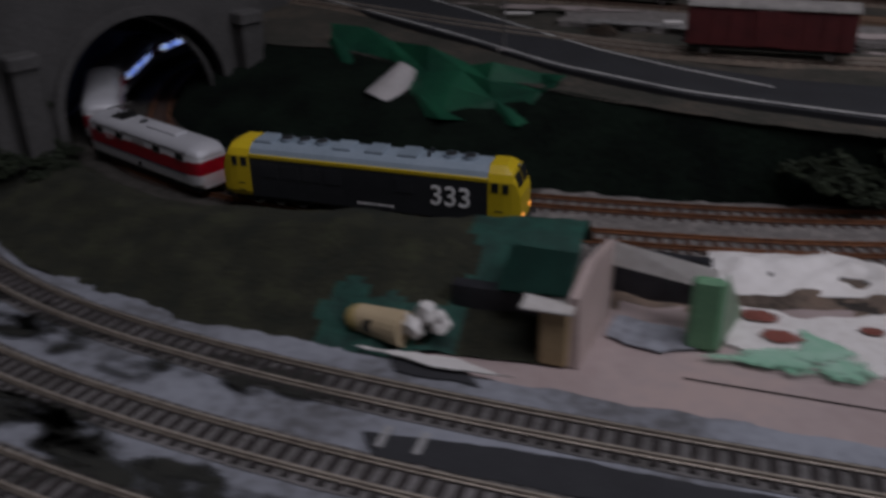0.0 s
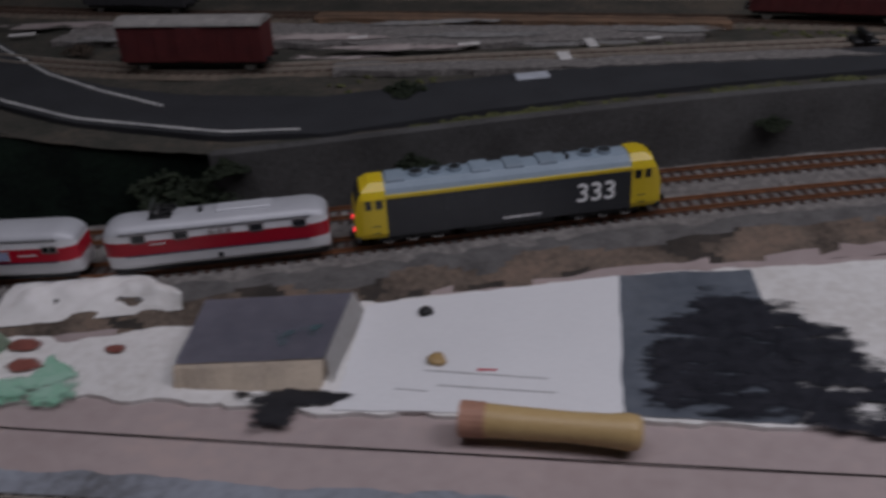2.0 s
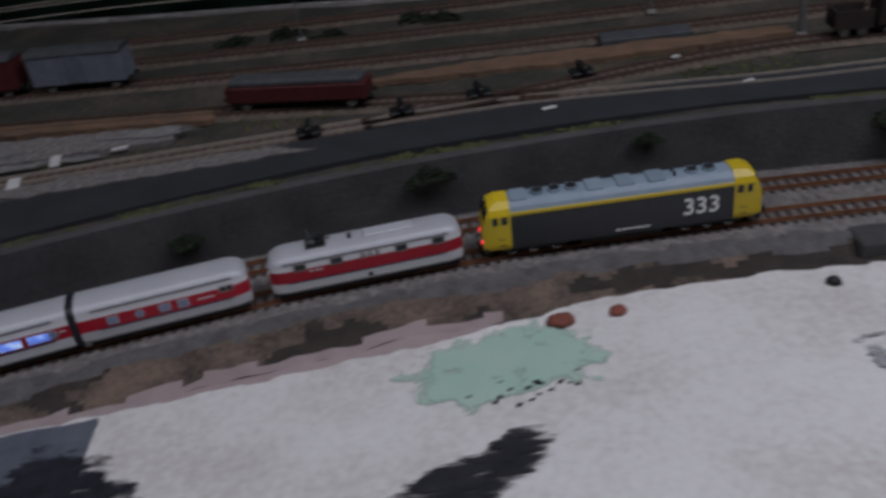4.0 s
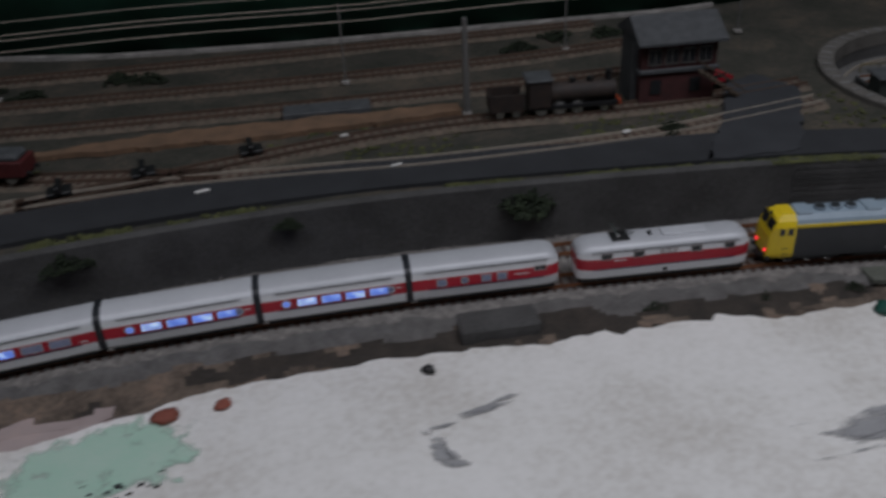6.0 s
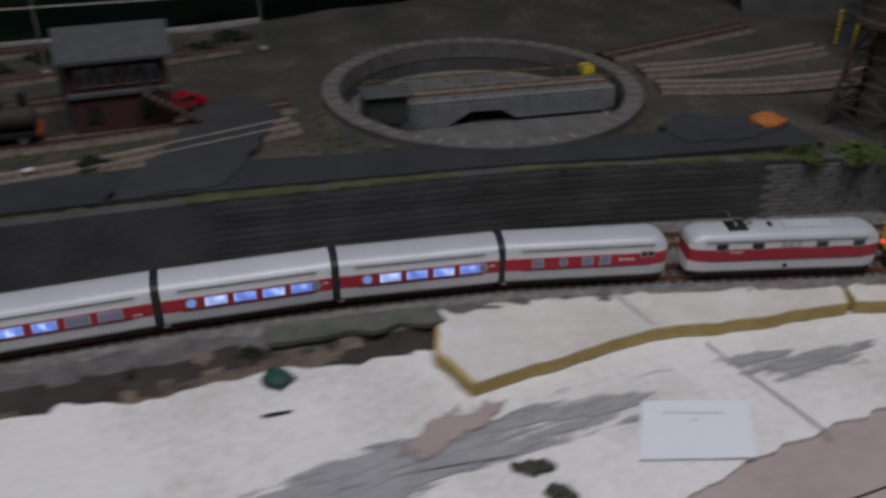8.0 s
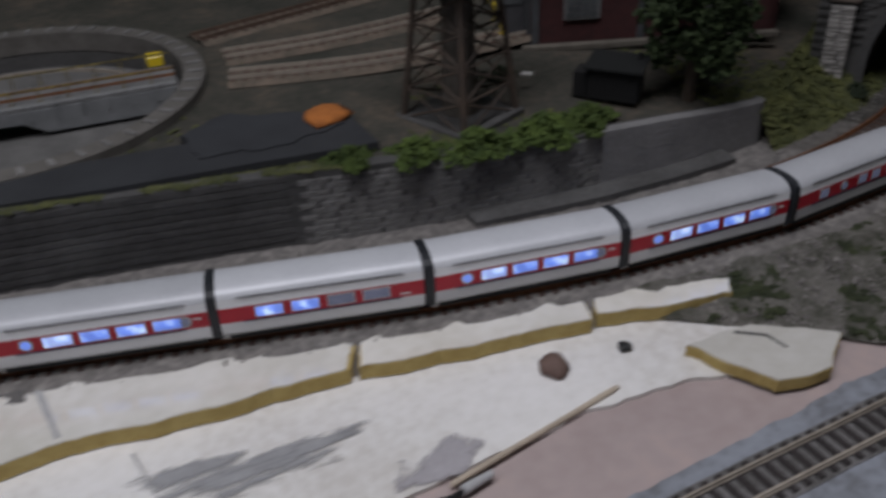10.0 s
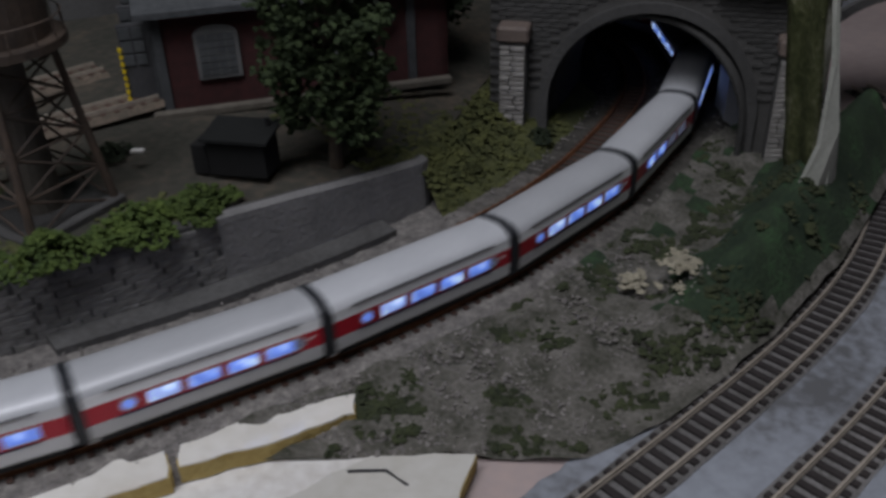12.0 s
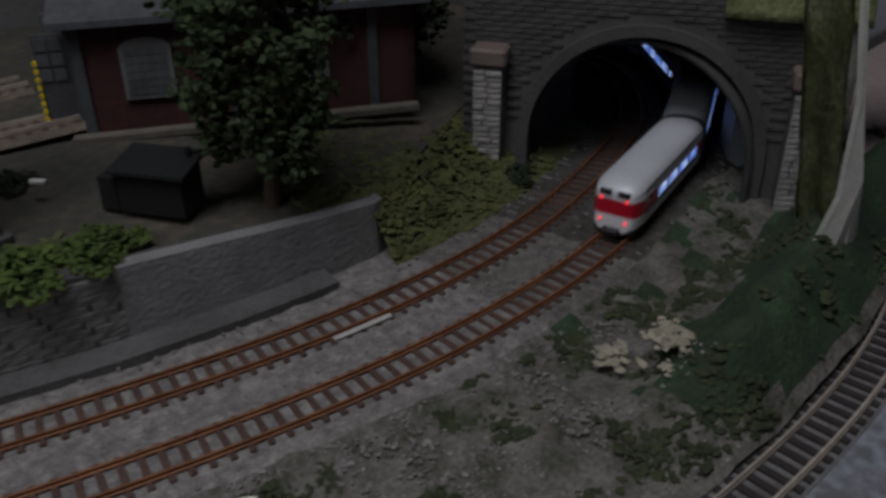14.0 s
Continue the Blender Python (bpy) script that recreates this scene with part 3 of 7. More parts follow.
def upper_level():
    bm = B()
    rows = []
    for x in np.arange(-1.75, 2.25, 0.0125):
        y0 = edge_y(min(max(x, -1.24), 1.84)) + 0.010
        row = []
        for v in np.linspace(0, 1, 60):
            y = y0 + v * (1.42 - y0)
            z = wall_top(x) * (1 - min(v * 3, 1)) + 0.072 * min(v * 3, 1) - 0.0015
            z += 0.0025 * noise.noise(Vector((x * 9, y * 9, 4))) + 0.001 * noise.noise(Vector((x * 60, y * 60, 4)))
            row.append((x, y, z))
        rows.append(row)
    skin(bm, rows)
    gone = [f for f in bm.faces if (f.calc_center_median().xy - Vector(TT[:2])).length < PIT_R + 0.006]
    bmesh.ops.delete(bm, geom=gone, context="FACES")
    solo("yard_ground", bm, YARD, "brown and grey earth of the upper yard", "ground", kind="structure", smooth=True)
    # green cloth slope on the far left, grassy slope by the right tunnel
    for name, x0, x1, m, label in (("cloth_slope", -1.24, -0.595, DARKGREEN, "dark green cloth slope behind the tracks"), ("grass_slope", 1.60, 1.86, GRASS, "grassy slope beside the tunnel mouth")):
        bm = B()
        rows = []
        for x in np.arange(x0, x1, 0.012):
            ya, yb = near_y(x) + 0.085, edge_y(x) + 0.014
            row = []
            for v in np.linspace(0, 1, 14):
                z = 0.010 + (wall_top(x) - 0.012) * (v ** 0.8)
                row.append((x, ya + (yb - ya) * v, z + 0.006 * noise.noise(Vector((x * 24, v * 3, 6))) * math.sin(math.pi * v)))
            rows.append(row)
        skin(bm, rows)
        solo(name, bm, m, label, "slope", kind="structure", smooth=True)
    # road behind the wall, widening to the left where it bends away
    bm = B()
    rows = []
    near_xs, near_ys = [-1.5, -1.25, -0.992, -0.866, -0.748, -0.603, -0.526], [1.16, 0.99, 0.819, 0.726, 0.670, 0.640, 0.648]
    far_xs, far_ys = [-1.5, -1.2, -1.02, -0.843, -0.76, -0.674, -0.526], [1.34, 1.10, 0.952, 0.798, 0.752, 0.728, 0.722]
    def road_edges(x):
        if x < -0.526:
            return float(np.interp(x, near_xs, near_ys)), float(np.interp(x, far_xs, far_ys))
        y0 = edge_y(x) + float(np.interp(x, [-0.526, -0.4, 0.0, 0.8, 1.1, 1.3], [0.020, 0.03, 0.034, 0.02, 0.014, 0.03]))
        return y0, y0 + float(np.interp(x, [-0.526, -0.45, 0.0, 0.7, 1.0, 1.25], [0.085, 0.08, 0.05, 0.05, 0.034, 0.045]))
    for x in np.arange(-1.5, 1.30, 0.02):
        y0, y1 = road_edges(x)
        rows.append([(x, y0 - 0.006, 0.070), (x, y0 - 0.006, 0.0755), (x, y1 + 0.004, 0.0755), (x, y1 + 0.004, 0.070)])
    skin(bm, rows, True, True)
    road = solo("road", bm, ASPHALT, "dark grey asphalt model road", "road", kind="structure")
    for xs, ys, x1 in ((near_xs, near_ys, -0.53), ([-1.5, -1.2, -1.02, -0.843, -0.76, -0.674], [1.335, 1.09, 0.945, 0.793, 0.741, 0.697], -0.674)):
        bm = B()
        skin(bm, [[(x, float(np.interp(x, xs, ys)), 0.0762), (x, float(np.interp(x, xs, ys)) + 0.0045, 0.0762)] for x in np.arange(-1.48, x1, 0.02)])
        part("road_line", bm, LINE, road, "worn white edge line")


ARCH_Z = 0.0370


def arch_pts(r, n=28, zc=ARCH_Z, foot=0.0):
    """A half circle on straight legs."""
    legs = [foot + (zc - foot) * k / 4 for k in range(4)]
    ring = [(r * math.cos(math.pi * i / n), zc + r * math.sin(math.pi * i / n)) for i in range(n + 1)]
    return [(r, z) for z in legs] + ring + [(-r, z) for z in legs[::-1]]


def portal(name, m, wall_mat, w0, w1, top, label, bricks):
    """A tunnel mouth; local x runs along the face, -y looks out."""
    th = thing(name, label, "tunnel portal", at=m, kind="structure")
    R_in = 0.079
    pts = arch_pts(R_in)
    bm = B()
    outer = []
    for x, z in pts:
        a = math.atan2(z - ARCH_Z, x)
        dx, dz = math.cos(a), math.sin(a)
        k = min([v for v in (((w1 if dx > 0 else w0) / dx) if abs(dx) > 1e-6 else 9, ((top - ARCH_Z) / dz) if dz > 1e-6 else 9, ((-ARCH_Z - 0.004) / dz) if dz < -1e-6 else 9) if v > 0])
        outer.append((dx * k, ARCH_Z + dz * k))
    corner = []
    for (x, z), (ox, oz) in zip(pts, outer):
        corner.append([(x, -0.006, z), (ox, -0.006, oz), (ox, 0.02, oz), (x, 0.02, z)])
    skin(bm, corner, True)
    for x0, x1, z0, z1 in ((w0, w0 + 0.04, top - 0.07, top), (w1 - 0.04, w1, top - 0.07, top)):
        box(bm, x0, x1, -0.0055, 0.019, z0, z1)
    part("wall", bm, wall_mat, th)
    bm = B()
    ring = [[(x * k, yy, ARCH_Z + (z - ARCH_Z) * (k if z > ARCH_Z else 1)) for k, yy in ((1.0, 0.02), (1.0, -0.011), (1.10, -0.011), (1.10, 0.0))] for x, z in pts]
    skin(bm, ring, False)
    part("arch_ring", bm, PORTALG, th, "smooth grey arch ring")
    for sx in (-1, 1):
        bm = B()
        box(bm, sx * 0.107 - 0.0105, sx * 0.107 + 0.0105, -0.022, -0.004, 0.0, 0.091, bevel=0.001)
        pil = part("pillar", bm, MORTAR if bricks else wall_mat, th)
        bm = B()
        box(bm, sx * 0.107 - 0.013, sx * 0.107 + 0.013, -0.025, -0.004, 0.091, 0.104, bevel=0.002)
        part("cap", bm, mat("pillar_cap", (0.20, 0.155, 0.13), (0.13, 0.10, 0.09)) if bricks else wall_mat, pil, "brownish cap stone")
        if bricks:
            bm = B()
            box(bm, -0.0052, 0.0052, -0.0011, 0.0011, -0.0017, 0.0017, bevel=0.0005)
            me = bpy.data.meshes.new("stone")
            bm.to_mesh(me)
            me.materials.append(STONEL)
            bm.free()
            for r in range(21):
                cuts = [-0.0105, random.uniform(-0.005, 0.004), 0.0105]
                for a, b in zip(cuts, cuts[1:]):
                    share("stone", me, pil, pose(sx * 0.107 + (a + b) / 2, -0.0222 - random.uniform(0, 0.0012), 0.0025 + r * 0.0042) @ Matrix.Diagonal(((b - a - 0.0006) / 0.0104, 1, 1.08, 1)))
    if bricks:
        bm = B()
        box(bm, -0.0068, 0.0068, -0.0006, 0.0006, -0.0016, 0.0016, bevel=0.0003)
        me = bpy.data.meshes.new("brick")
        bm.to_mesh(me)
        me.materials.append(PBRICK)
        bm.free()
        count = 0
        for r in range(46):
            z = 0.004 + r * 0.0039
            x = w0 + 0.007 + (r % 2) * 0.007
            while x < w1 - 0.006:
                d = math.hypot(x, z - ARCH_Z) if z > ARCH_Z else abs(x)
                if d > R_in * 1.10 + 0.006 and z < top - 0.002 and not (abs(abs(x) - 0.107) < 0.012 and z < 0.104) and count < 620:
                    share("brick", me, th, pose(x, -0.0064 - random.uniform(0, 0.0005), z))
                    count += 1
                x += 0.0142
    return th


def lining(name, s0, s1, label):
    """Tunnel lining along the double track."""
    i0, i1 = np.searchsorted(ARC, s0), np.searchsorted(ARC, s1)
    bm = B()
    rows = []
    for i in range(i0, i1, 2):
        p, n = LINE_XY[i], NRM[i]
        rows.append([(p[0] + n[0] * (0.0265 - x), p[1] + n[1] * (0.0265 - x), z) for x, z in arch_pts(0.083, 18)])
    skin(bm, rows)
    ob = solo(name, bm, mat("tunnel_lining", (0.06, 0.059, 0.058), (0.035, 0.034, 0.033), 0.85, scale=25), label, "tunnel lining", kind="structure", smooth=True)
    ob.modifiers.new("shell", "SOLIDIFY").thickness = 0.004
    return ob


PORTAL_R = Matrix.Translation((1.807, 0.604, 0.008)) @ Matrix.Rotation(math.radians(-53.7), 4, "Z")
PORTAL_L = Matrix.Translation((-1.240, 0.628, 0.006)) @ Matrix.Rotation(math.radians(65), 4, "Z") @ Matrix.Diagonal((1.06, 1, 1, 1))


def room():
    for name, b in (("wall_north", (-3.2, 3.4, 2.4, 2.5, -0.95, 1.7)), ("wall_south", (-3.2, 3.4, -2.6, -2.5, -0.95, 1.7)), ("wall_west", (-3.3, -3.2, -2.6, 2.5, -0.95, 1.7)),
                    ("wall_east", (3.4, 3.5, -2.6, 2.5, -0.95, 1.7)), ("ceiling", (-3.3, 3.5, -2.6, 2.5, 1.7, 1.8)), ("floor", (-3.3, 3.5, -2.6, 2.5, -1.05, -0.95))):
        bm = B()
        box(bm, *b)
        solo(name, bm, WALLP, "plain grey room " + name.split("_")[0], name.split("_")[0], kind="structure")
    for x, y, sx, sy in ((1.0, 0.30, 1.2, 0.5), (-0.42, 0.05, 1.2, 0.5)):
        th = thing("ceiling_light", "white ceiling light panel", "ceiling light", "ceiling lights", pose(x, y, 1.6))
        bm = B()
        box(bm, -sx / 2 - 0.03, sx / 2 + 0.03, -sy / 2 - 0.03, sy / 2 + 0.03, 0.0, 0.1, bevel=0.01)
        part("housing", bm, WHITE, th)
    # dark green curtain behind the yard
    bm = B()
    def foot(x):
        return float(np.interp(x, [-2.2, -1.0, -0.75, -0.589, -0.342, -0.111, 0.02, 0.25, 0.8, 1.3, 2.6], [1.75, 1.60, 1.52, 1.435, 1.385, 1.345, 1.315, 1.292, 1.275, 1.33, 1.45]))
    rows = [[(x, foot(x) + 0.012 + 0.006 * math.sin(x * 40), z) for z in (0.07, 0.25, 0.5, 0.75)] for x in np.arange(-2.2, 2.6, 0.02)]
    skin(bm, rows)
    ob = solo("curtain", bm, BACKGREEN, "dark green cloth curtain behind the layout", "curtain", kind="structure", smooth=True)
    ob.modifiers.new("cloth", "SOLIDIFY").thickness = 0.003
    bm = B()
    rows = [[(x, foot(x) - 0.004, 0.068), (x, foot(x) - 0.004, 0.0755 + 0.005 * noise.noise(Vector((x * 30, 0, 0)))), (x, foot(x) + 0.004, 0.0755), (x, foot(x) + 0.004, 0.068)] for x in np.arange(-1.6, 0.9, 0.02)]
    skin(bm, rows, True, True)
    solo("trim", bm, STONEL, "pale ragged strip at the curtain's foot", "trim", kind="structure")


# ---- the train ----
PROFILE = [(0.0135, 0.0055), (0.0160, 0.0085), (0.0165, 0.0165), (0.0165, 0.0168), (0.0164, 0.0272), (0.0163, 0.0275), (0.0157, 0.0330), (0.0146, 0.0352), (0.0115, 0.0375), (0.0060, 0.0388), (0, 0.0391)]
BANDS = (("skirt", 0, 2, "SILVER"), ("red_band", 2, 4, "RED"), ("upper_side", 4, 6, "SILVER"), ("roof", 6, 10, "ROOFS"))


def hull_rows(x0, x1, round0, round1, k0, k1):
    """Cross-sections of a car body with rounded ends."""
    xs = []
    L = 0.016
    for i in range(9):
        d = L * (1 - math.cos(i / 8 * math.pi / 2))
        xs.append((x0 + d, d, round0))
    xs.append(((x0 + x1) / 2, 1, False))
    for i in range(8, -1, -1):
        d = L * (1 - math.cos(i / 8 * math.pi / 2))
        xs.append((x1 - d, d, round1))
    rows = []
    for x, d, rounded in xs:
        ky = kz = 1.0
        if rounded and d < L:
            q = math.sqrt(max(0.0, 1 - (1 - d / L) ** 2))
            ky, kz = 0.62 + 0.38 * q, 0.80 + 0.20 * q
        row = []
        for y, z in PROFILE:
            zz = 0.0055 + (z - 0.0055) * (kz if z > 0.028 else 1) if z > 0.028 else z
            if z > 0.028:
                zz = 0.028 + (z - 0.028) * (0.25 + 0.75 * (kz - 0.8) / 0.2) if rounded else z
            row.append((x, y * ky, zz))
        rows.append(row)
    return rows


def hull(th, x0, x1, round0, round1):
    rows = hull_rows(x0, x1, round0, round1, 1, 1)
    M = {"SILVER": SILVER, "RED": RED, "ROOFS": ROOFS}
    for name, a, b, mk in BANDS:
        bm = B()
        if name == "roof":
            skin(bm, [[p for p in row[a:b + 1]] + [(p[0], -p[1], p[2]) for p in row[a:b][::-1]] for row in rows], False)
        else:
            for sgn in (1, -1):
                skin(bm, [[(p[0], p[1] * sgn, p[2]) for p in row[a:b + 1]] for row in rows])
        for row in (rows[0], rows[-1]):
            for p, q in zip(row[a:b], row[a + 1:b + 1]):
                vs = [bm.verts.new(v) for v in (p, (p[0], -p[1], p[2]), (q[0], -q[1], q[2]), q)]
                if abs(q[1]) < 1e-6:
                    bm.verts.remove(vs[2])
                    vs = [vs[0], vs[1], vs[3]]
                bm.faces.new(vs)
        bmesh.ops.remove_doubles(bm, verts=bm.verts, dist=1e-6)
        part(name, bm, M[mk], th, smooth=name == "roof")
    bm = B()
    box(bm, x0 + 0.004, x1 - 0.004, -0.013, 0.013, 0.002, 0.006)
    part("underframe", bm, BLACK, th)
    bm = B()
    for s in (-1, 1):
        box(bm, x0 + 0.012, x1 - 0.012, s * 0.0161 - 0.0003, s * 0.0161 + 0.0003, 0.0332, 0.0338)
    part("gutter", bm, mat("dark_gutter", (0.12, 0.12, 0.13), None, 0.5, bump=0), th, "thin dark rain gutter")


def navy_line(th, x0, x1):
    for s in (-1, 1):
        bm = B()
        box(bm, x0 + 0.014, x1 - 0.014, s * 0.0165 - 0.0003, s * 0.0165 + 0.0003, 0.0160, 0.0168)
        part("waist_line", bm, mat("navy_line", (0.02, 0.025, 0.07), None, 0.4, bump=0) if "navy_line" not in bpy.data.materials else bpy.data.materials["navy_line"], th, "thin navy waist line")


def window(th, x, side, w, h, z, pane_mat, round_one=False):
    y = side * 0.0164
    bm = B()
    if round_one:
        tube(bm, (x, y - side * 0.0004, z), (x, y + side * 0.0005, z), h * 0.62, h * 0.62, 18)
    else:
        box(bm, x - w / 2 - 0.0007, x + w / 2 + 0.0007, min(y, y + side * 0.0005), max(y, y + side * 0.0005), z - h / 2 - 0.0007, z + h / 2 + 0.0007)
    fr = part("window", bm, FRAMEM, th)
    bm = B()
    if round_one:
        tube(bm, (x, y, z), (x, y + side * 0.0008, z), h * 0.42, h * 0.42, 18)
    else:
        box(bm, x - w / 2, x + w / 2, min(y, y + side * 0.0008), max(y, y + side * 0.0008), z - h / 2, z + h / 2, bevel=0.0002)
    part("pane", bm, pane_mat, fr)


def wheelset(th, x, r=0.0052):
    bm = B()
    for s in (-1, 1):
        tube(bm, (x, s * 0.0076, r), (x, s * 0.0098, r), r, r, 20)
        tube(bm, (x, s * 0.0070, r), (x, s * 0.0077, r), r * 1.12, r * 1.12, 20)
    tube(bm, (x, -0.0098, r), (x, 0.0098, r), 0.001, 0.001, 8)
    part("wheelset", bm, CHROME, th, "dark steel wheels on one axle", smooth=False)


def tiny_bar(th, x, side, w, z, material):
    bm = B()
    y = side * 0.0166
    for i in range(int(w / 0.0022)):
        box(bm, x + i * 0.0022, x + i * 0.0022 + 0.0016, min(y, y + side * 0.0002), max(y, y + side * 0.0002), z - 0.0006, z + 0.0006)
    part("marking", bm, material, th, "small white marking")


def bellows(th, x):
    bm = B()
    rows = []
    for dx, k in ((-0.0030, 1.0), (-0.0027, 1.035), (-0.0010, 1.045), (0, 1.03), (0.0010, 1.045), (0.0027, 1.035), (0.0030, 1.0)):
        rows.append([(x + dx, p[0] * k, 0.020 + (p[1] - 0.020) * k) for p in PROFILE] + [(x + dx, -p[0] * k, 0.020 + (p[1] - 0.020) * k) for p in PROFILE[:-1][::-1]])
    skin(bm, rows, True, True)
    part("bellows", bm, RUBBER, th, "black rubber gangway bellows")


def coach(kind):
    """Body centred on its own origin at rail height; x points forward."""
    L = {"front": 0.133}.get(kind, 0.129)
    ends = {"front": (False, True), "tail": (True, False)}.get(kind, (False, False))
    x0, x1 = -L / 2 + (0.0 if kind == "tail" else 0.0028), L / 2 - (0.0 if kind == "front" else 0.0028)
    th = thing("passenger_coach", {"front": "silver and red end coach with rounded nose and dark small windows", "tail": "silver and red tail coach with rounded end and red lamps",
                                   "cafe": "silver and red coach with two lit and two unlit windows"}.get(kind, "silver and red articulated coach with lit bluish windows"), "train coach", "coaches of the train")
    hull(th, x0, x1, *ends)
    navy_line(th, x0, x1)
    if kind != "tail":
        bellows(th, -L / 2)
    wheelset(th, -L / 2 + (0.02 if kind == "tail" else 0.004), 0.0045)
    if kind == "front":
        wheelset(th, L / 2 - 0.022, 0.0045)
    zc, h = 0.0222, 0.0066
    for side in (-1, 1):
        if kind == "seat":
            window(th, -0.041, side, 0.006, 0.0066, zc, LIT, True)
            for i in range(4):
                window(th, -0.0235 + i * 0.0205, side, 0.0155, h, zc, (LITW, LIT, LIT, LIT)[i])
            window(th, 0.0525 - 0.0045, side, 0.006, 0.0066, zc, LITD, True)
            tiny_bar(th, 0.0535, side, 0.005, zc + 0.001, LETTER)
        elif kind == "cafe":
            for i in range(4):
                window(th, -0.032 + i * 0.0215, side, 0.0155, h, zc, LIT if i < 2 else LITD)
            tiny_bar(th, 0.047, side, 0.007, zc - 0.003, LETTER)
        elif kind == "front":
            for x, rd in ((-0.038, False), (-0.018, True), (0.001, False), (0.015, False)):
                window(th, x, side, 0.0075, 0.0062, zc, LITD if x < 0 else (LIT if rd else LITD), rd)
            for x in (0.046, 0.0512):
                window(th, x, side, 0.0042, 0.004, 0.0262, GLASS)
            tiny_bar(th, 0.026, side, 0.014, zc, LETTER)
        else:
            for i in range(4):
                window(th, -0.021 + i * 0.0205, side, 0.0155, h, zc, (LITW, LITW, LIT, LIT)[i])
            window(th, -0.047, side, 0.006, 0.004, 0.0262, GLASS)
    if kind == "tail":
        for y in (-0.0085, 0.0085):
            for z in (0.0275, 0.0125):
                bm = B()
                tube(bm, (-L / 2 + 0.0022, y, z), (-L / 2 - 0.0006, y, z), 0.0012, 0.001, 12)
                part("tail_lamp", bm, REDLAMP, th, "glowing red tail lamp")
        bm = B()
        box(bm, -L / 2 - 0.004, -L / 2 + 0.004, -0.006, 0.006, 0.003, 0.008, bevel=0.001)
        part("coupler", bm, BLACK, th)
        for y in (-0.006, 0.006):
            bm = B()
            box(bm, -L / 2 - 0.0005, -L / 2 + 0.002, y - 0.004, y + 0.004, 0.0295, 0.0335, bevel=0.0005)
            part("end_window", bm, GLASS, th)
    return th


def power_car():
    th = thing("generator_car", "silver and red generator car with rounded ends and roof pantograph", "train car", "coaches of the train")
    L = 0.156
    hull(th, -L / 2, L / 2, True, True)
    navy_line(th, -L / 2, L / 2)
    for x in (-L / 2 + 0.022, L / 2 - 0.022):
        wheelset(th, x, 0.0045)
        wheelset(th, x + (0.016 if x > 0 else -0.016) * -1, 0.0045)
    for side in (-1, 1):
        for x in (-0.053, -0.024, 0.028, 0.058):
            window(th, x, side, 0.0088, 0.0052, 0.0295, GLASS)
        for x in (-0.003, 0.003, 0.009):
            window(th, x, side, 0.0026, 0.0022, 0.0300, FRAMEM)
        tiny_bar(th, -0.046, side, 0.013, 0.0245, LETTER)
        bm = B()
        box(bm, -0.001, 0.0025, side * 0.0164, side * 0.0168, 0.009, 0.0125)
        part("socket", bm, GLASS, th, "small dark socket")
    bm = B()
    box(bm, 0.000, 0.040, -0.006, 0.006, 0.0380, 0.0406, bevel=0.0008)
    part("roof_hatch", bm, ROOFS, th)
    bm = B()
    box(bm, -0.012, -0.009, -0.003, 0.003, 0.038, 0.0412, bevel=0.0005)
    part("vent", bm, DGREY, th)
    bm = B()
    box(bm, -0.046, -0.030, -0.0075, 0.0075, 0.0388, 0.0402, bevel=0.0004)
    pan = part("pantograph", bm, BLACK, th, "folded black pantograph")
    bm = B()
    for s in (-1, 1):
        tube(bm, (-0.044, s * 0.006, 0.040), (-0.026, s * 0.003, 0.0436), 0.0005, 0.0005, 6)
        tube(bm, (-0.026, s * 0.003, 0.0436), (-0.043, s * 0.002, 0.0468), 0.0005, 0.0005, 6)
    part("arm", bm, BLACK, pan)
    bm = B()
    tube(bm, (-0.043, -0.011, 0.0470), (-0.043, 0.011, 0.0470), 0.0007, 0.0007, 6)
    part("contact_bar", bm, CHROME, pan)
    for y in (-0.004, 0.004):
        bm = B()
        tube(bm, (-0.040, y, 0.0400), (-0.040, y, 0.0440), 0.0011, 0.0009, 8)
        part("insulator", bm, CHROME, pan)
    return th


def text_mesh(body, size, depth):
    c = bpy.data.curves.new("lettering", "FONT")
    c.body, c.size, c.extrude, c.align_x, c.align_y = body, size, depth, "CENTER", "CENTER"
    c.offset = 0.00025
    ob = new("lettering", c)
    me = bpy.data.meshes.new_from_object(ob)
    bpy.data.objects.remove(ob)
    return me


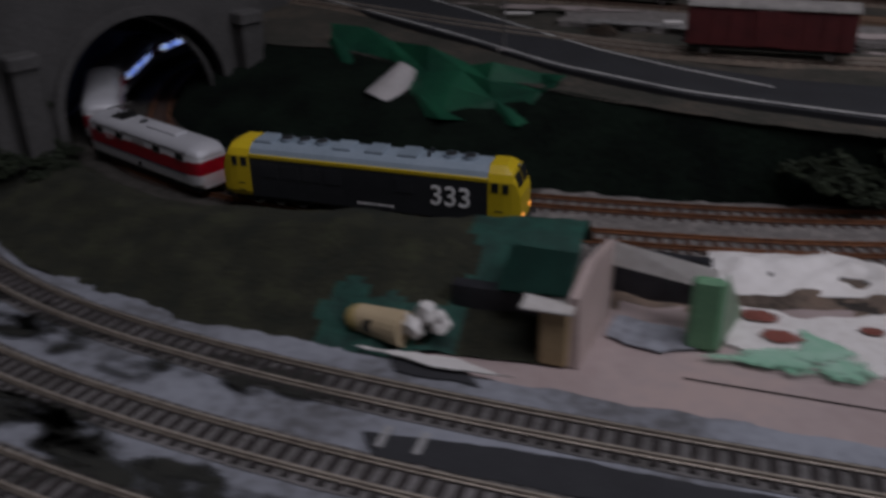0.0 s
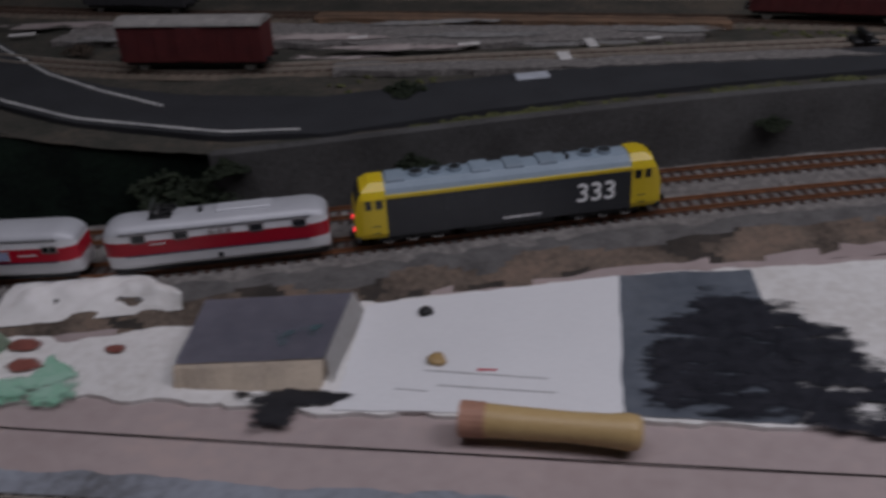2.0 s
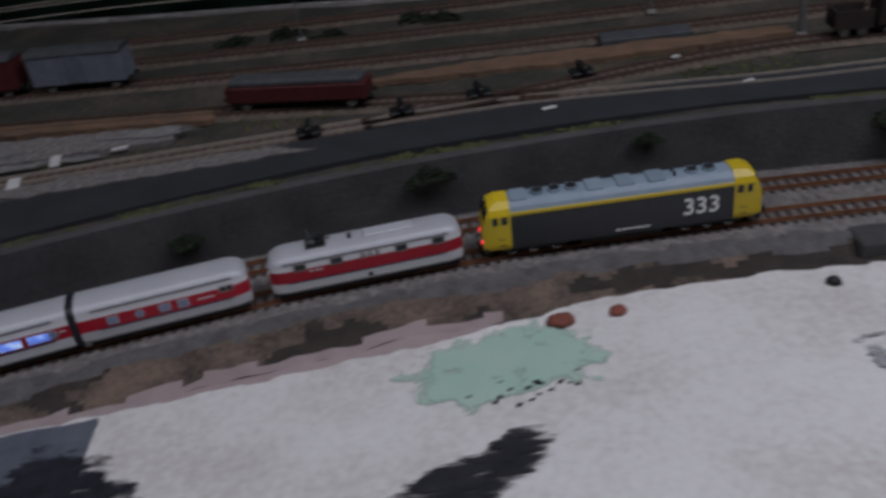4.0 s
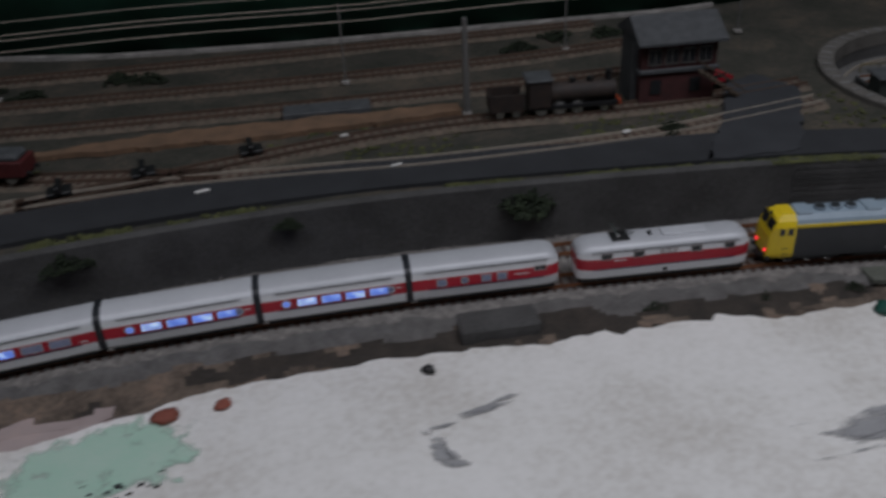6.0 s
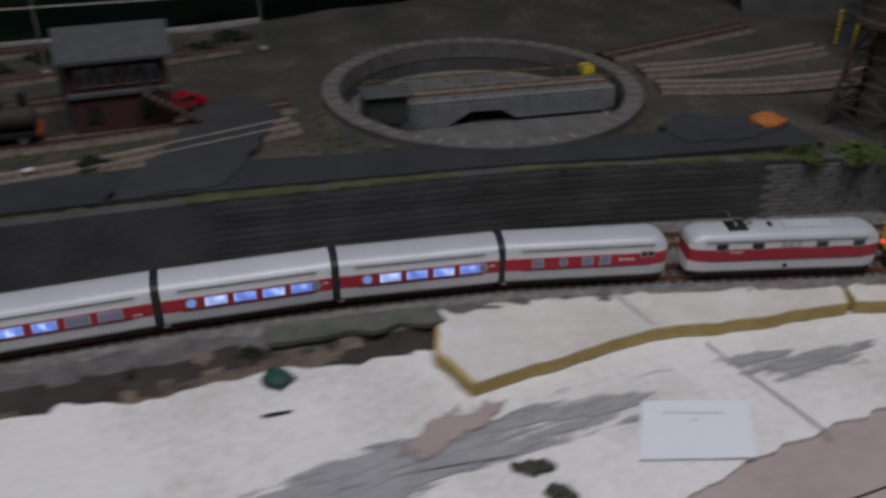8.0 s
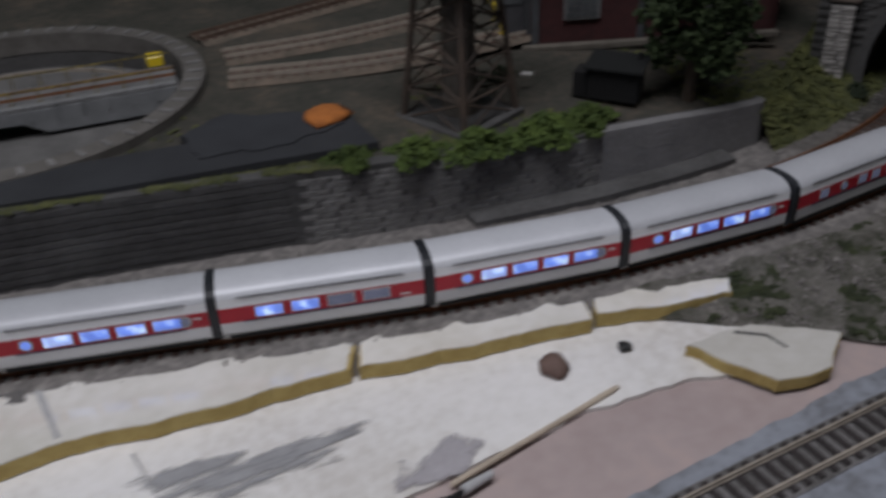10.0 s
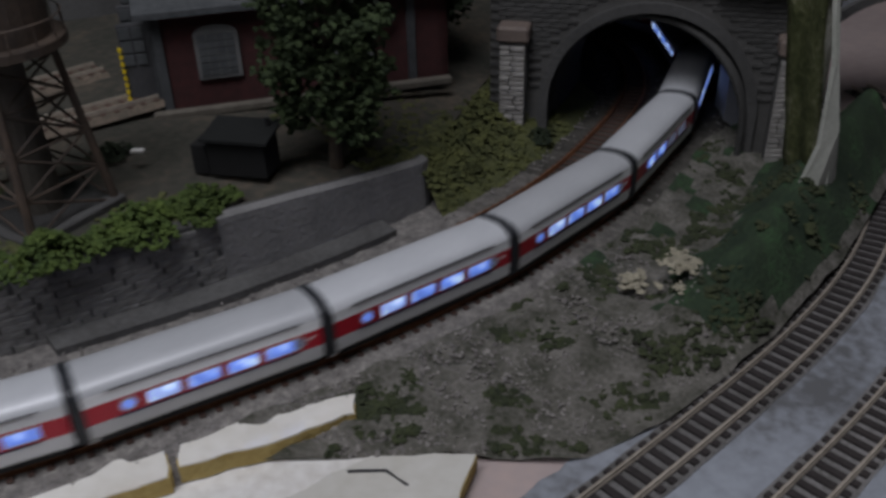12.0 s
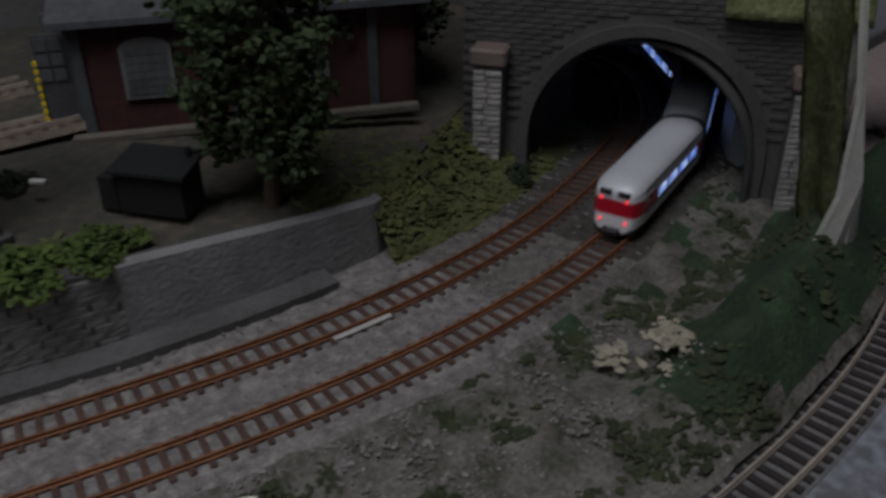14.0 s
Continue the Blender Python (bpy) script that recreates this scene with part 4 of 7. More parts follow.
def cab(th, s):
    """One yellow cab; s is +1 at the front."""
    rows = []
    W = 0.0166
    for x, k, top in ((0.0905, 1.0, 0.0462), (0.1015, 1.0, 0.0462), (0.1075, 0.97, 0.0440), (0.1105, 0.93, 0.0365), (0.1135, 0.88, 0.0285), (0.1140, 0.86, 0.0085)):
        w = W * k
        rows.append([(s * x, w * 0.93, 0.0085), (s * x, w, 0.012), (s * x, w, min(0.0370, top - 0.001)), (s * x, w * 0.86, min(0.0415, top - 0.0006)), (s * x, w * 0.55, top - 0.0004), (s * x, 0, top),
                     (s * x, -w * 0.55, top - 0.0004), (s * x, -w * 0.86, min(0.0415, top - 0.0006)), (s * x, -w, min(0.0370, top - 0.001)), (s * x, -w, 0.012), (s * x, -w * 0.93, 0.0085)])
    bm = B()
    skin(bm, rows, True, True)
    cb = part("cab", bm, YELLOW, th, "bright yellow driving cab")
    for y0, y1 in ((-0.0128, -0.0012), (0.0012, 0.0128)):
        bm = B()
        vs = [bm.verts.new((s * (0.1091 + dx), y, z)) for y, z, dx in ((y0, 0.0412, 0.0), (y1, 0.0412, 0.0), (y1 * 0.97, 0.0335, 0.0031), (y0 * 0.97, 0.0335, 0.0031))]
        bm.faces.new(vs)
        r = bmesh.ops.extrude_face_region(bm, geom=bm.faces[:])
        for v in [g for g in r["geom"] if isinstance(g, bmesh.types.BMVert)]:
            v.co.x -= s * 0.003
        part("windscreen", bm, GLASS, cb)
    for side in (-1, 1):
        for x, w in ((0.0955, 0.0050), (0.1030, 0.0042)):
            bm = B()
            y = side * 0.0166
            box(bm, s * x - w / 2, s * x + w / 2, y - 0.0003, y + 0.0004, 0.0300, 0.0362, bevel=0.0002)
            part("side_window", bm, GLASS, cb)
        bm = B()
        for z in (0.0125, 0.0175):
            box(bm, s * 0.0985 - 0.0028, s * 0.0985 + 0.0028, side * 0.0166 - 0.0002, side * 0.0166 + 0.0003, z, z + 0.0006)
        part("grab_rail", bm, DGREY, cb)
    for y in (-0.0105, 0.0105):
        bm = B()
        tube(bm, (s * 0.1136, y, 0.0150), (s * 0.1150, y, 0.0150), 0.0016, 0.0015, 14)
        part("headlight" if s > 0 else "tail_lamp", bm, AMBER if s > 0 else REDLAMP, cb, "glowing amber headlight" if s > 0 else "glowing red tail lamp")
    bm = B()
    tube(bm, (s * 0.1080, 0, 0.0440), (s * 0.1096, 0, 0.0436), 0.0016, 0.0015, 14)
    part("top_lamp", bm, GLASS, cb)
    for y in (-0.010, 0.010):
        bm = B()
        tube(bm, (s * 0.1125, y, 0.0108), (s * 0.1172, y, 0.0108), 0.0009, 0.0009, 8)
        tube(bm, (s * 0.1172, y, 0.0108), (s * 0.1182, y, 0.0108), 0.0027, 0.0027, 16)
        part("buffer", bm, BLACK, cb, "round black buffer")
    bm = B()
    box(bm, s * 0.112 - 0.002, s * 0.112 + 0.002, -0.0150, 0.0150, 0.0055, 0.0100, bevel=0.0005)
    part("buffer_beam", bm, BLACK, cb)
    bm = B()
    box(bm, s * 0.1155 - 0.003, s * 0.1155 + 0.003, -0.004, 0.004, 0.004, 0.0075, bevel=0.0006)
    part("coupler", bm, BLACK, cb)


def locomotive():
    th = thing("diesel_locomotive", "dark grey and yellow model diesel locomotive numbered 333", "locomotive")
    bm = B()
    box(bm, -0.091, 0.091, -0.0165, 0.0165, 0.0085, 0.0362, bevel=0.0006)
    body = part("body", bm, DGREY, th, "dark grey body side")
    for side in (-1, 1):
        bm = B()
        box(bm, -0.0912, 0.0912, side * 0.0158 - 0.0010, side * 0.0158 + 0.0010, 0.0362, 0.0388, bevel=0.0003)
        part("stripe", bm, YELLOW, th, "yellow stripe along the roof edge")
        me = text_mesh("333", 0.0205, 0.0002)
        me.materials.append(LETTER)
        ob = share("lettering", me, body, Matrix.Translation((0.064, side * 0.0167, 0.0235)) @ Matrix.Rotation(math.pi / 2 * (1), 4, "X") if side < 0 else
                   Matrix.Translation((-0.064, 0.0167, 0.0235)) @ Matrix.Rotation(math.pi, 4, "Z") @ Matrix.Rotation(math.pi / 2, 4, "X"))
        ob["label"] = "large white figures 333"
        bm = B()
        for i in range(11):
            box(bm, -0.006 + i * 0.0026, -0.006 + i * 0.0026 + 0.0018, side * 0.0166 - 0.0001, side * 0.0166 + 0.0002, 0.0122, 0.0136)
        part("marking", bm, LETTER, body, "small white marking")
        for x in (-0.075, -0.058, -0.041, -0.024, 0.03):
            bm = B()
            box(bm, x - 0.0065, x + 0.0065, side * 0.0166 - 0.0002, side * 0.0166 + 0.0002, 0.0235, 0.0330)
            part("grille", bm, DGREY, body)
    bm = B()
    prof = [(0.0155, 0.0385), (0.0135, 0.0420), (0.0085, 0.0448), (0, 0.0456)]
    rows = [[(x, y, z) for y, z in prof] + [(x, -y, z) for y, z in prof[:-1][::-1]] for x in (-0.0908, 0.0908)]
    skin(bm, rows, True, True)
    roof = part("roof", bm, ROOFG, th, "blue-grey curved roof")
    for x, n in ((-0.066, 3), (0.06, 2)):
        for i in range(n):
            bm = B()
            tube(bm, (x + i * 0.014, 0, 0.0448), (x + i * 0.014, 0, 0.0474), 0.0058, 0.0055, 20)
            part("roof_fan", bm, ROOFG, roof)
            bm = B()
            tube(bm, (x + i * 0.014, 0, 0.0474), (x + i * 0.014, 0, 0.0477), 0.0046, 0.0044, 20)
            part("fan_grille", bm, DGREY, roof)
    for x in (-0.082, -0.02, 0.005, 0.03):
        bm = B()
        box(bm, x - 0.007, x + 0.007, -0.009, 0.009, 0.0436, 0.0466, bevel=0.0006)
        part("roof_hatch", bm, ROOFG, roof)
    bm = B()
    tube(bm, (0.045, 0.004, 0.0445), (0.045, 0.004, 0.0485), 0.0013, 0.0013, 10)
    tube(bm, (0.045, -0.004, 0.0445), (0.045, -0.004, 0.0485), 0.0013, 0.0013, 10)
    part("exhaust", bm, DGREY, roof)
    cab(th, 1)
    cab(th, -1)
    for s in (-1, 1):
        bm = B()
        box(bm, s * 0.072 - 0.027, s * 0.072 + 0.027, -0.0128, 0.0128, 0.0035, 0.0095, bevel=0.001)
        for k in (-0.018, 0, 0.018):
            box(bm, s * 0.072 + k - 0.003, s * 0.072 + k + 0.003, -0.0142, 0.0142, 0.0035, 0.0080, bevel=0.0006)
        bog = part("bogie", bm, BLACK, th)
        for k in (-0.018, 0, 0.018):
            wheelset(bog, s * 0.072 + k, 0.0055)
    bm = B()
    box(bm, -0.034, 0.034, -0.0140, 0.0140, 0.003, 0.0095, bevel=0.0015)
    part("fuel_tank", bm, BLACK, th)
    # the body stands taller than the coaches behind it
    for ob in th.children_recursive:
        if ob.type == "MESH" and ob.name.split(".")[0] != "wheelset":
            lift = ob.matrix_basis.translation.z
            if ob.name.startswith("lettering"):
                ob.matrix_basis = Matrix.Translation((0, 0, (lift - 0.012) * 0.11)) @ ob.matrix_basis
                continue
            for v in ob.data.vertices:
                if v.co.z > 0.012:
                    v.co.z = 0.012 + (v.co.z - 0.012) * 1.11
    return th


RUN = [(0, 0.571), (1, 0.868), (2, 1.166), (4, 1.756), (6.5, 2.483), (8, 2.933), (9, 3.226), (11.5, 3.953), (12.5, 4.239), (13, 4.371), (14, 4.635)]


def front_at(t):
    return float(np.interp(t, [r[0] for r in RUN], [r[1] for r in RUN]))


def rows_for(centre, half):
    """Poses of a vehicle whose middle trails the train's nose by centre metres; it rides on two pivots."""
    out = []
    for k in range(57):
        t = k * 0.25
        s = front_at(t) - centre
        a, b = on_line(s + half), on_line(s - half)
        c = (a + b) / 2
        out.append((t, pose(c[0], c[1], RAIL, 0, 0, math.degrees(math.atan2(a[1] - b[1], a[0] - b[0])))))
    return out


TRAIN = []


def train():
    TRAIN.append((locomotive(), 0.114, 0.072))
    TRAIN.append((power_car(), 0.324, 0.052))
    TRAIN.append((coach("front"), 0.4855, 0.058))
    seat = coach("seat")
    for i in range(7):
        c = 0.552 + 0.129 * i + 0.0645
        if i == 2:
            ob = coach("cafe")
        elif i == 6:
            ob = coach("tail")
        elif i == 0:
            ob = seat
        else:
            ob = copy_thing(seat, Matrix())
        TRAIN.append((ob, c, 0.064))


def motions():
    for ob, c, half in TRAIN:
        walk(ob, rows_for(c, half))


# ---- foreground: work things on the boards ----
def stain(name, pts, material, label, z=0.0030, wob=0.006, seed=0, category="paint stain", group=""):
    bm = B()
    patch(bm, pts, z, wob, seed, 0.0008)
    return solo(name, bm, material, label, category, group)


def film(name, pts, material, label, z=0.0036, wob=0.004, seed=0, category="paint stain", group="", soft=0.35):
    bm = B()
    wash_patch(bm, pts, z, wob, seed, soft)
    return solo(name, bm, material, label, category, group)


def brush_strokes():
    ink = wash(mat("black_brush_paint", (0.014, 0.014, 0.020), (0.034, 0.034, 0.044), 0.42, scale=90), 3.2, 120.0, 0.20, -0.10)
    thin = wash(mat("thin_black_paint", (0.016, 0.016, 0.022), (0.035, 0.035, 0.042), 0.5, scale=60), 7.0, 230.0, 0.27, -0.45)
    film("brush_smear", [(-0.281, 0.411), (-0.279, 0.451), (-0.273, 0.483), (-0.265, 0.503), (-0.241, 0.517), (-0.234, 0.539), (-0.220, 0.541), (-0.199, 0.524), (-0.176, 0.521), (-0.154, 0.492), (-0.142, 0.470), (-0.130, 0.444), (-0.115, 0.434), (-0.117, 0.404), (-0.158, 0.396), (-0.206, 0.407), (-0.242, 0.408)], ink,
         "dry black brush smear over the grey strip", 0.0042, 0.004, 1, "paint smear", "brush smears", 0.16)
    film("brush_smear", [(-0.142, 0.442), (-0.115, 0.437), (-0.072, 0.439), (-0.040, 0.451), (0.020, 0.449), (0.019, 0.423), (0.004, 0.401), (-0.064, 0.399), (-0.108, 0.396), (-0.145, 0.399)], ink, "dry black brush smear around the blue tube", 0.0046, 0.004, 2, "paint smear", "brush smears", 0.18)
    film("brush_smear", [(0.014, 0.464), (0.039, 0.482), (0.072, 0.494), (0.091, 0.509), (0.110, 0.512), (0.121, 0.500), (0.111, 0.481), (0.094, 0.467), (0.079, 0.454), (0.052, 0.450)], thin, "feathered tail of the black brush smear", 0.0044, 0.004, 3, "paint smear", "brush smears", 0.30)


def handle(name, p0, p1, r0, r1, material, label, category, tip=None):
    p0, p1 = Vector(p0), Vector(p1)
    d = (p1 - p0)
    q = d.to_track_quat("Z", "Y").to_matrix().to_4x4()
    m = Matrix.Translation(p0) @ q
    bm = B()
    rows = []
    for t, k in ((0, 0.0), (0.0, 0.72), (0.015, 0.94), (0.04, 1.0), (0.3, 0.93), (0.6, 0.88), (0.8, 0.93), (0.92, 1.06), (0.97, 0.98), (0.995, 0.75), (1.0, 0.35)):
        r = (r0 + (r1 - r0) * t) * max(k, 0.02)
        rows.append([m @ Vector((r * math.cos(a), r * math.sin(a), t * d.length)) for a in [2 * math.pi * i / 20 for i in range(20)]])
    skin(bm, rows, True, True)
    th = thing(name, label, category)
    part("body", bm, material, th, smooth=True)
    if tip:
        bm = B()
        tube(bm, m @ Vector((0, 0, -0.002)), m @ Vector((0, 0, 0.012)), r0 * 1.04, r0 * 1.03, 20)
        part("ferrule", bm, tip, th)
    return th


def slab(pts, z, thick, seed, label):
    """A broken foam board: white glossy skin over a yellow edge."""
    th = thing("foam_slab", label, "foam board", "foam slabs beside the track")
    bm = B()
    patch(bm, pts, z - 0.0012, 0.003, seed, thick - 0.0012, 0.005)
    part("core", bm, FOAM, th, "crumbly yellow foam core")
    c = Vector((sum(p[0] for p in pts) / len(pts), sum(p[1] for p in pts) / len(pts)))
    bm = B()
    patch(bm, [tuple(c + (Vector(p) - c) * 0.985) for p in pts], z, 0.003, seed, 0.0012, 0.005)
    part("skin", bm, GLOSSW, th, "glossy white skin")
    return th


def pebble(name, c, r, material, label, category, squash=0.5, n=1):
    bm = B()
    blob(bm, c, r, c[0] * 17, squash, 0.5, 2)
    return solo(name, bm, material, label, category, smooth=True)


def foreground():
    # plum-grey sheet propped on the bank
    bm = B()
    pts = [(-0.566, 0.484, 0.0190), (-0.467, 0.499, 0.0190), (-0.470, 0.430, 0.0150), (-0.561, 0.418, 0.0150)]
    skin(bm, [[Vector(pts[0]).lerp(Vector(pts[3]), t).lerp(Vector(pts[1]).lerp(Vector(pts[2]), t), u) + Vector((0, 0, 0.0015 * noise.noise(Vector((u * 3, t * 3, 1))))) for u in np.linspace(0, 1, 10)] for t in np.linspace(0, 1, 10)])
    bmesh.ops.solidify(bm, geom=bm.faces[:], thickness=0.003)
    th = thing("painted_board", "plum-grey painted board with a pale chipped edge", "board")
    part("panel", bm, mat("plum_grey", (0.27, 0.26, 0.31), (0.19, 0.185, 0.23), 0.6, scale=16, fine=90), th)
    bm = B()
    rows = []
    for t in np.linspace(0, 1, 16):
        x, y, w = -0.561 + 0.091 * t, 0.4165 + 0.012 * t, 0.0016 * noise.noise(Vector((t * 9, 0, 3)))
        rows.append([(x, y, 0.0150), (x, y - 0.002 + w, 0.0135), (x, y - 0.007 + w - 0.012 * t, 0.0), (x, y + 0.006, 0.0), (x, y + 0.006, 0.0120)])
    skin(bm, rows, True, True)
    part("front_edge", bm, mat("pale_edge", (0.48, 0.40, 0.31), (0.36, 0.30, 0.24), 0.8, scale=60), th, "pale chipped edge")
    bm = B()
    rows = [[(-0.4675 - 0.002 * t, 0.4995 - 0.069 * t, 0.0200 - 0.004 * t), (-0.461 - 0.003 * t, 0.500 - 0.078 * t, 0.002)] for t in np.linspace(0, 1, 8)]
    skin(bm, rows)
    bmesh.ops.solidify(bm, geom=bm.faces[:], thickness=0.002)
    part("side_edge", bm, WHITE, th)
    film("teal_stain", [(-0.512, 0.452), (-0.476, 0.462), (-0.475, 0.436), (-0.505, 0.430)], wash(mat("teal_wash", (0.10, 0.20, 0.22), (0.06, 0.14, 0.15), 0.6)), "teal paint dab on the plum-grey board", 0.0188, 0.004, 3)
    film("black_stain", [(-0.523, 0.407), (-0.50, 0.41), (-0.476, 0.413), (-0.448, 0.409), (-0.452, 0.401), (-0.474, 0.398), (-0.482, 0.376), (-0.500, 0.372), (-0.506, 0.388)], wash(mat("black_spill", (0.012, 0.012, 0.016), (0.03, 0.03, 0.035), 0.5), 2.0, 90, 0.15), "black paint spill below the board", 0.0042, 0.005, 4)
    # white card and dark painted strip
    bm = B()
    patch(bm, [(-0.462, 0.508), (-0.290, 0.556), (-0.292, 0.405), (-0.458, 0.397)], 0.0034, 0.0012, 6, 0.0012)
    card = solo("white_card", bm, mat("white_card_stock", (0.74, 0.74, 0.75), (0.68, 0.68, 0.69), 0.5, scale=9), "white card with faint pencil lines", "card")
    for k, (a, b) in enumerate((((-0.41, 0.437), (-0.335, 0.434)), ((-0.40, 0.423), (-0.33, 0.421)), ((-0.425, 0.418), (-0.405, 0.417)))):
        bm = B()
        patch(bm, [(a[0], a[1]), (b[0], b[1]), (b[0], b[1] + 0.0008), (a[0], a[1] + 0.0008)], 0.0038, 0.0003, k, 0.0002)
        part("pencil_line", bm, GREYST, card, "faint pencil line")
    stain("red_mark", [(-0.378, 0.439), (-0.366, 0.440), (-0.366, 0.4415), (-0.378, 0.441)], mat("red_ink", (0.6, 0.08, 0.10), None, 0.6), "small red ink mark on the card", 0.0040, 0.0006, 1, "ink mark")
    pebble("plaster_crumb", (-0.404, 0.447, 0.005), 0.006, WOODY, "small tan plaster crumb on the card", "crumb", 0.4)
    stain("grey_painted_strip", [(-0.293, 0.556), (-0.199, 0.570), (-0.19, 0.42), (-0.20, 0.405), (-0.292, 0.405)], mat("blue_grey_wash", (0.16, 0.18, 0.21), (0.10, 0.115, 0.14), 0.45, scale=18, fine=120), "blue-grey painted strip on the board", 0.0031, 0.002, 9)
    brush_strokes()
    handle("wooden_tool", (-0.379, 0.384, 0.0128), (-0.283, 0.380, 0.0125), 0.0098, 0.0096, mat("pale_varnished_wood", (0.58, 0.42, 0.20), (0.50, 0.34, 0.15), 0.45, scale=30), "short varnished yellow wooden handle", "tool handle", mat("salmon_end", (0.42, 0.22, 0.15), None, 0.6))
    handle("blue_tube", (-0.075, 0.421, 0.0160), (0.016, 0.414, 0.0160), 0.0135, 0.0135, BLUEP, "dark blue plastic tube lying on the smear", "tube", mat("blue_cap", (0.02, 0.09, 0.17), None, 0.35))
    film("mint_stain", [(0.02, 0.575), (0.045, 0.548), (0.075, 0.537), (0.11, 0.552), (0.158, 0.552), (0.17, 0.585), (0.157, 0.613), (0.12, 0.626), (0.078, 0.622), (0.04, 0.60)], wash(MINT, 1.0, 35, 0.32), "pale mint wash on the white field", 0.0032, 0.008, 12)
    rnd = random.Random(9)
    for i in range(16):
        x, y = rnd.gauss(0.115, 0.022), rnd.gauss(0.547, 0.010)
        stain("paint_speck", [(x, y), (x + 0.004, y + 0.001), (x + 0.005, y + 0.003), (x + 0.001, y + 0.002)], INK, "small black paint speck", 0.0038, 0.002, i, "paint speck", "paint specks")
    pebble("orange_chip", (0.142, 0.622, 0.004), 0.011, TERRA, "orange-brown plaster chip on the white field", "chip", 0.35)
    pebble("brown_chip", (0.187, 0.627, 0.004), 0.007, TERRA, "small brown plaster chip on the white field", "chip", 0.35)
    pebble("dark_stone", (0.352, 0.632, 0.005), 0.0055, BLACK, "small dark stone on the white field", "stone", 0.6)
    pebble("dark_stone", (-0.419, 0.500, 0.0055), 0.0052, BLACK, "small dark stone on the white card", "stone", 0.5)
    pebble("green_lump", (0.753, 0.625, 0.005), 0.011, TEAL, "dark green foam lump on the white field", "lump", 0.45)
    pebble("brown_stone", (1.297, 0.494, 0.006), 0.009, mat("brown_stone", (0.14, 0.09, 0.075), None, 0.8), "brown stone on the white field", "stone", 0.6)
    pebble("dark_stone", (1.345, 0.488, 0.005), 0.0045, BLACK, "small dark stone on the white field", "stone", 0.5)
    stain("stick", [(0.735, 0.590), (0.755, 0.588), (0.755, 0.5892), (0.735, 0.5912)], INK, "thin dark twig on the white field", 0.0045, 0.001, 2, "twig")
    bm = B()
    for p, r in (((0.880, 0.484), 0.007), ((0.888, 0.481), 0.005), ((0.872, 0.487), 0.004), ((0.885, 0.461), 0.006), ((0.890, 0.455), 0.005)):
        blob(bm, (p[0], p[1], 0.0045), r, p[0] * 40, 0.25, 0.9, 2)
    solo("debris", bm, mat("olive_debris", (0.05, 0.05, 0.035), (0.03, 0.03, 0.02), 0.8), "scrap of dark olive foliage on the board", "debris", smooth=True)
    # foam slabs beside the track
    slab([(0.882, 0.655), (1.03, 0.622), (1.18, 0.577), (1.198, 0.566), (1.187, 0.546), (1.10, 0.556), (1.02, 0.571), (0.875, 0.560), (0.864, 0.60)], 0.0145, 0.0115, 1, "large broken white foam slab with yellow edge")
    slab([(1.205, 0.569), (1.30, 0.545), (1.346, 0.536), (1.337, 0.512), (1.26, 0.528), (1.192, 0.545)], 0.0145, 0.0115, 2, "broken white foam slab with yellow edge")
    slab([(1.352, 0.532), (1.40, 0.514), (1.439, 0.500), (1.430, 0.487), (1.39, 0.498), (1.343, 0.514)], 0.0145, 0.0115, 3, "small broken white foam slab by the scrub")
    slab([(1.372, 0.465), (1.418, 0.460), (1.460, 0.425), (1.43, 0.405), (1.394, 0.413)], 0.0115, 0.009, 4, "loose white foam piece with a pen line")
    stain("pen_curve", [(1.404, 0.458), (1.418, 0.446), (1.420, 0.432), (1.4215, 0.432), (1.4195, 0.447), (1.405, 0.459)], INK, "black pen line on the foam piece", 0.0120, 0.0008, 3, "pen line")
    stain("slab_seam", [(1.02, 0.622), (1.024, 0.622), (1.028, 0.574), (1.025, 0.574)], GREYST, "grey seam across the slab", 0.0149, 0.001, 2, "seam")
    stain("field_seam", [(1.0592, 0.553), (1.0608, 0.553), (1.0758, 0.437), (1.0742, 0.437)], GREYST, "thin grey joint line across the white field", 0.0046, 0.0006, 7, "seam")
    GREYW = wash(mat("grey_brush_paint", (0.27, 0.27, 0.28), (0.36, 0.36, 0.37), 0.7, scale=40, fine=200), 6.0, 90.0, 0.10, 0.28)
    for pts, sd in (([(1.05, 0.543), (1.12, 0.528), (1.183, 0.510), (1.16, 0.490), (1.076, 0.497), (1.045, 0.515)], 1), ([(0.86, 0.54), (0.96, 0.55), (1.03, 0.53), (0.98, 0.49), (0.87, 0.495), (0.80, 0.48), (0.66, 0.47), (0.56, 0.48), (0.62, 0.51), (0.74, 0.535)], 2),
                    ([(0.335, 0.570), (0.42, 0.592), (0.425, 0.584), (0.345, 0.560)], 3), ([(0.333, 0.566), (0.350, 0.562), (0.372, 0.515), (0.352, 0.512)], 4)):
        film("grey_smear", pts, GREYW, "dry grey brush smear on the white field", 0.0032 + 0.0002 * sd, 0.006, 20 + sd, "paint smear", "grey smears")
    film("pink_patch", [(0.86, 0.555), (0.90, 0.550), (0.875, 0.532), (0.83, 0.515), (0.80, 0.52), (0.82, 0.54)], wash(mat("bare_pink", (0.42, 0.33, 0.31), (0.34, 0.27, 0.26), 0.8, scale=12), 1.0, 40, 0.15), "pinkish bare patch in the white paint", 0.0046, 0.006, 41, "bare patch")
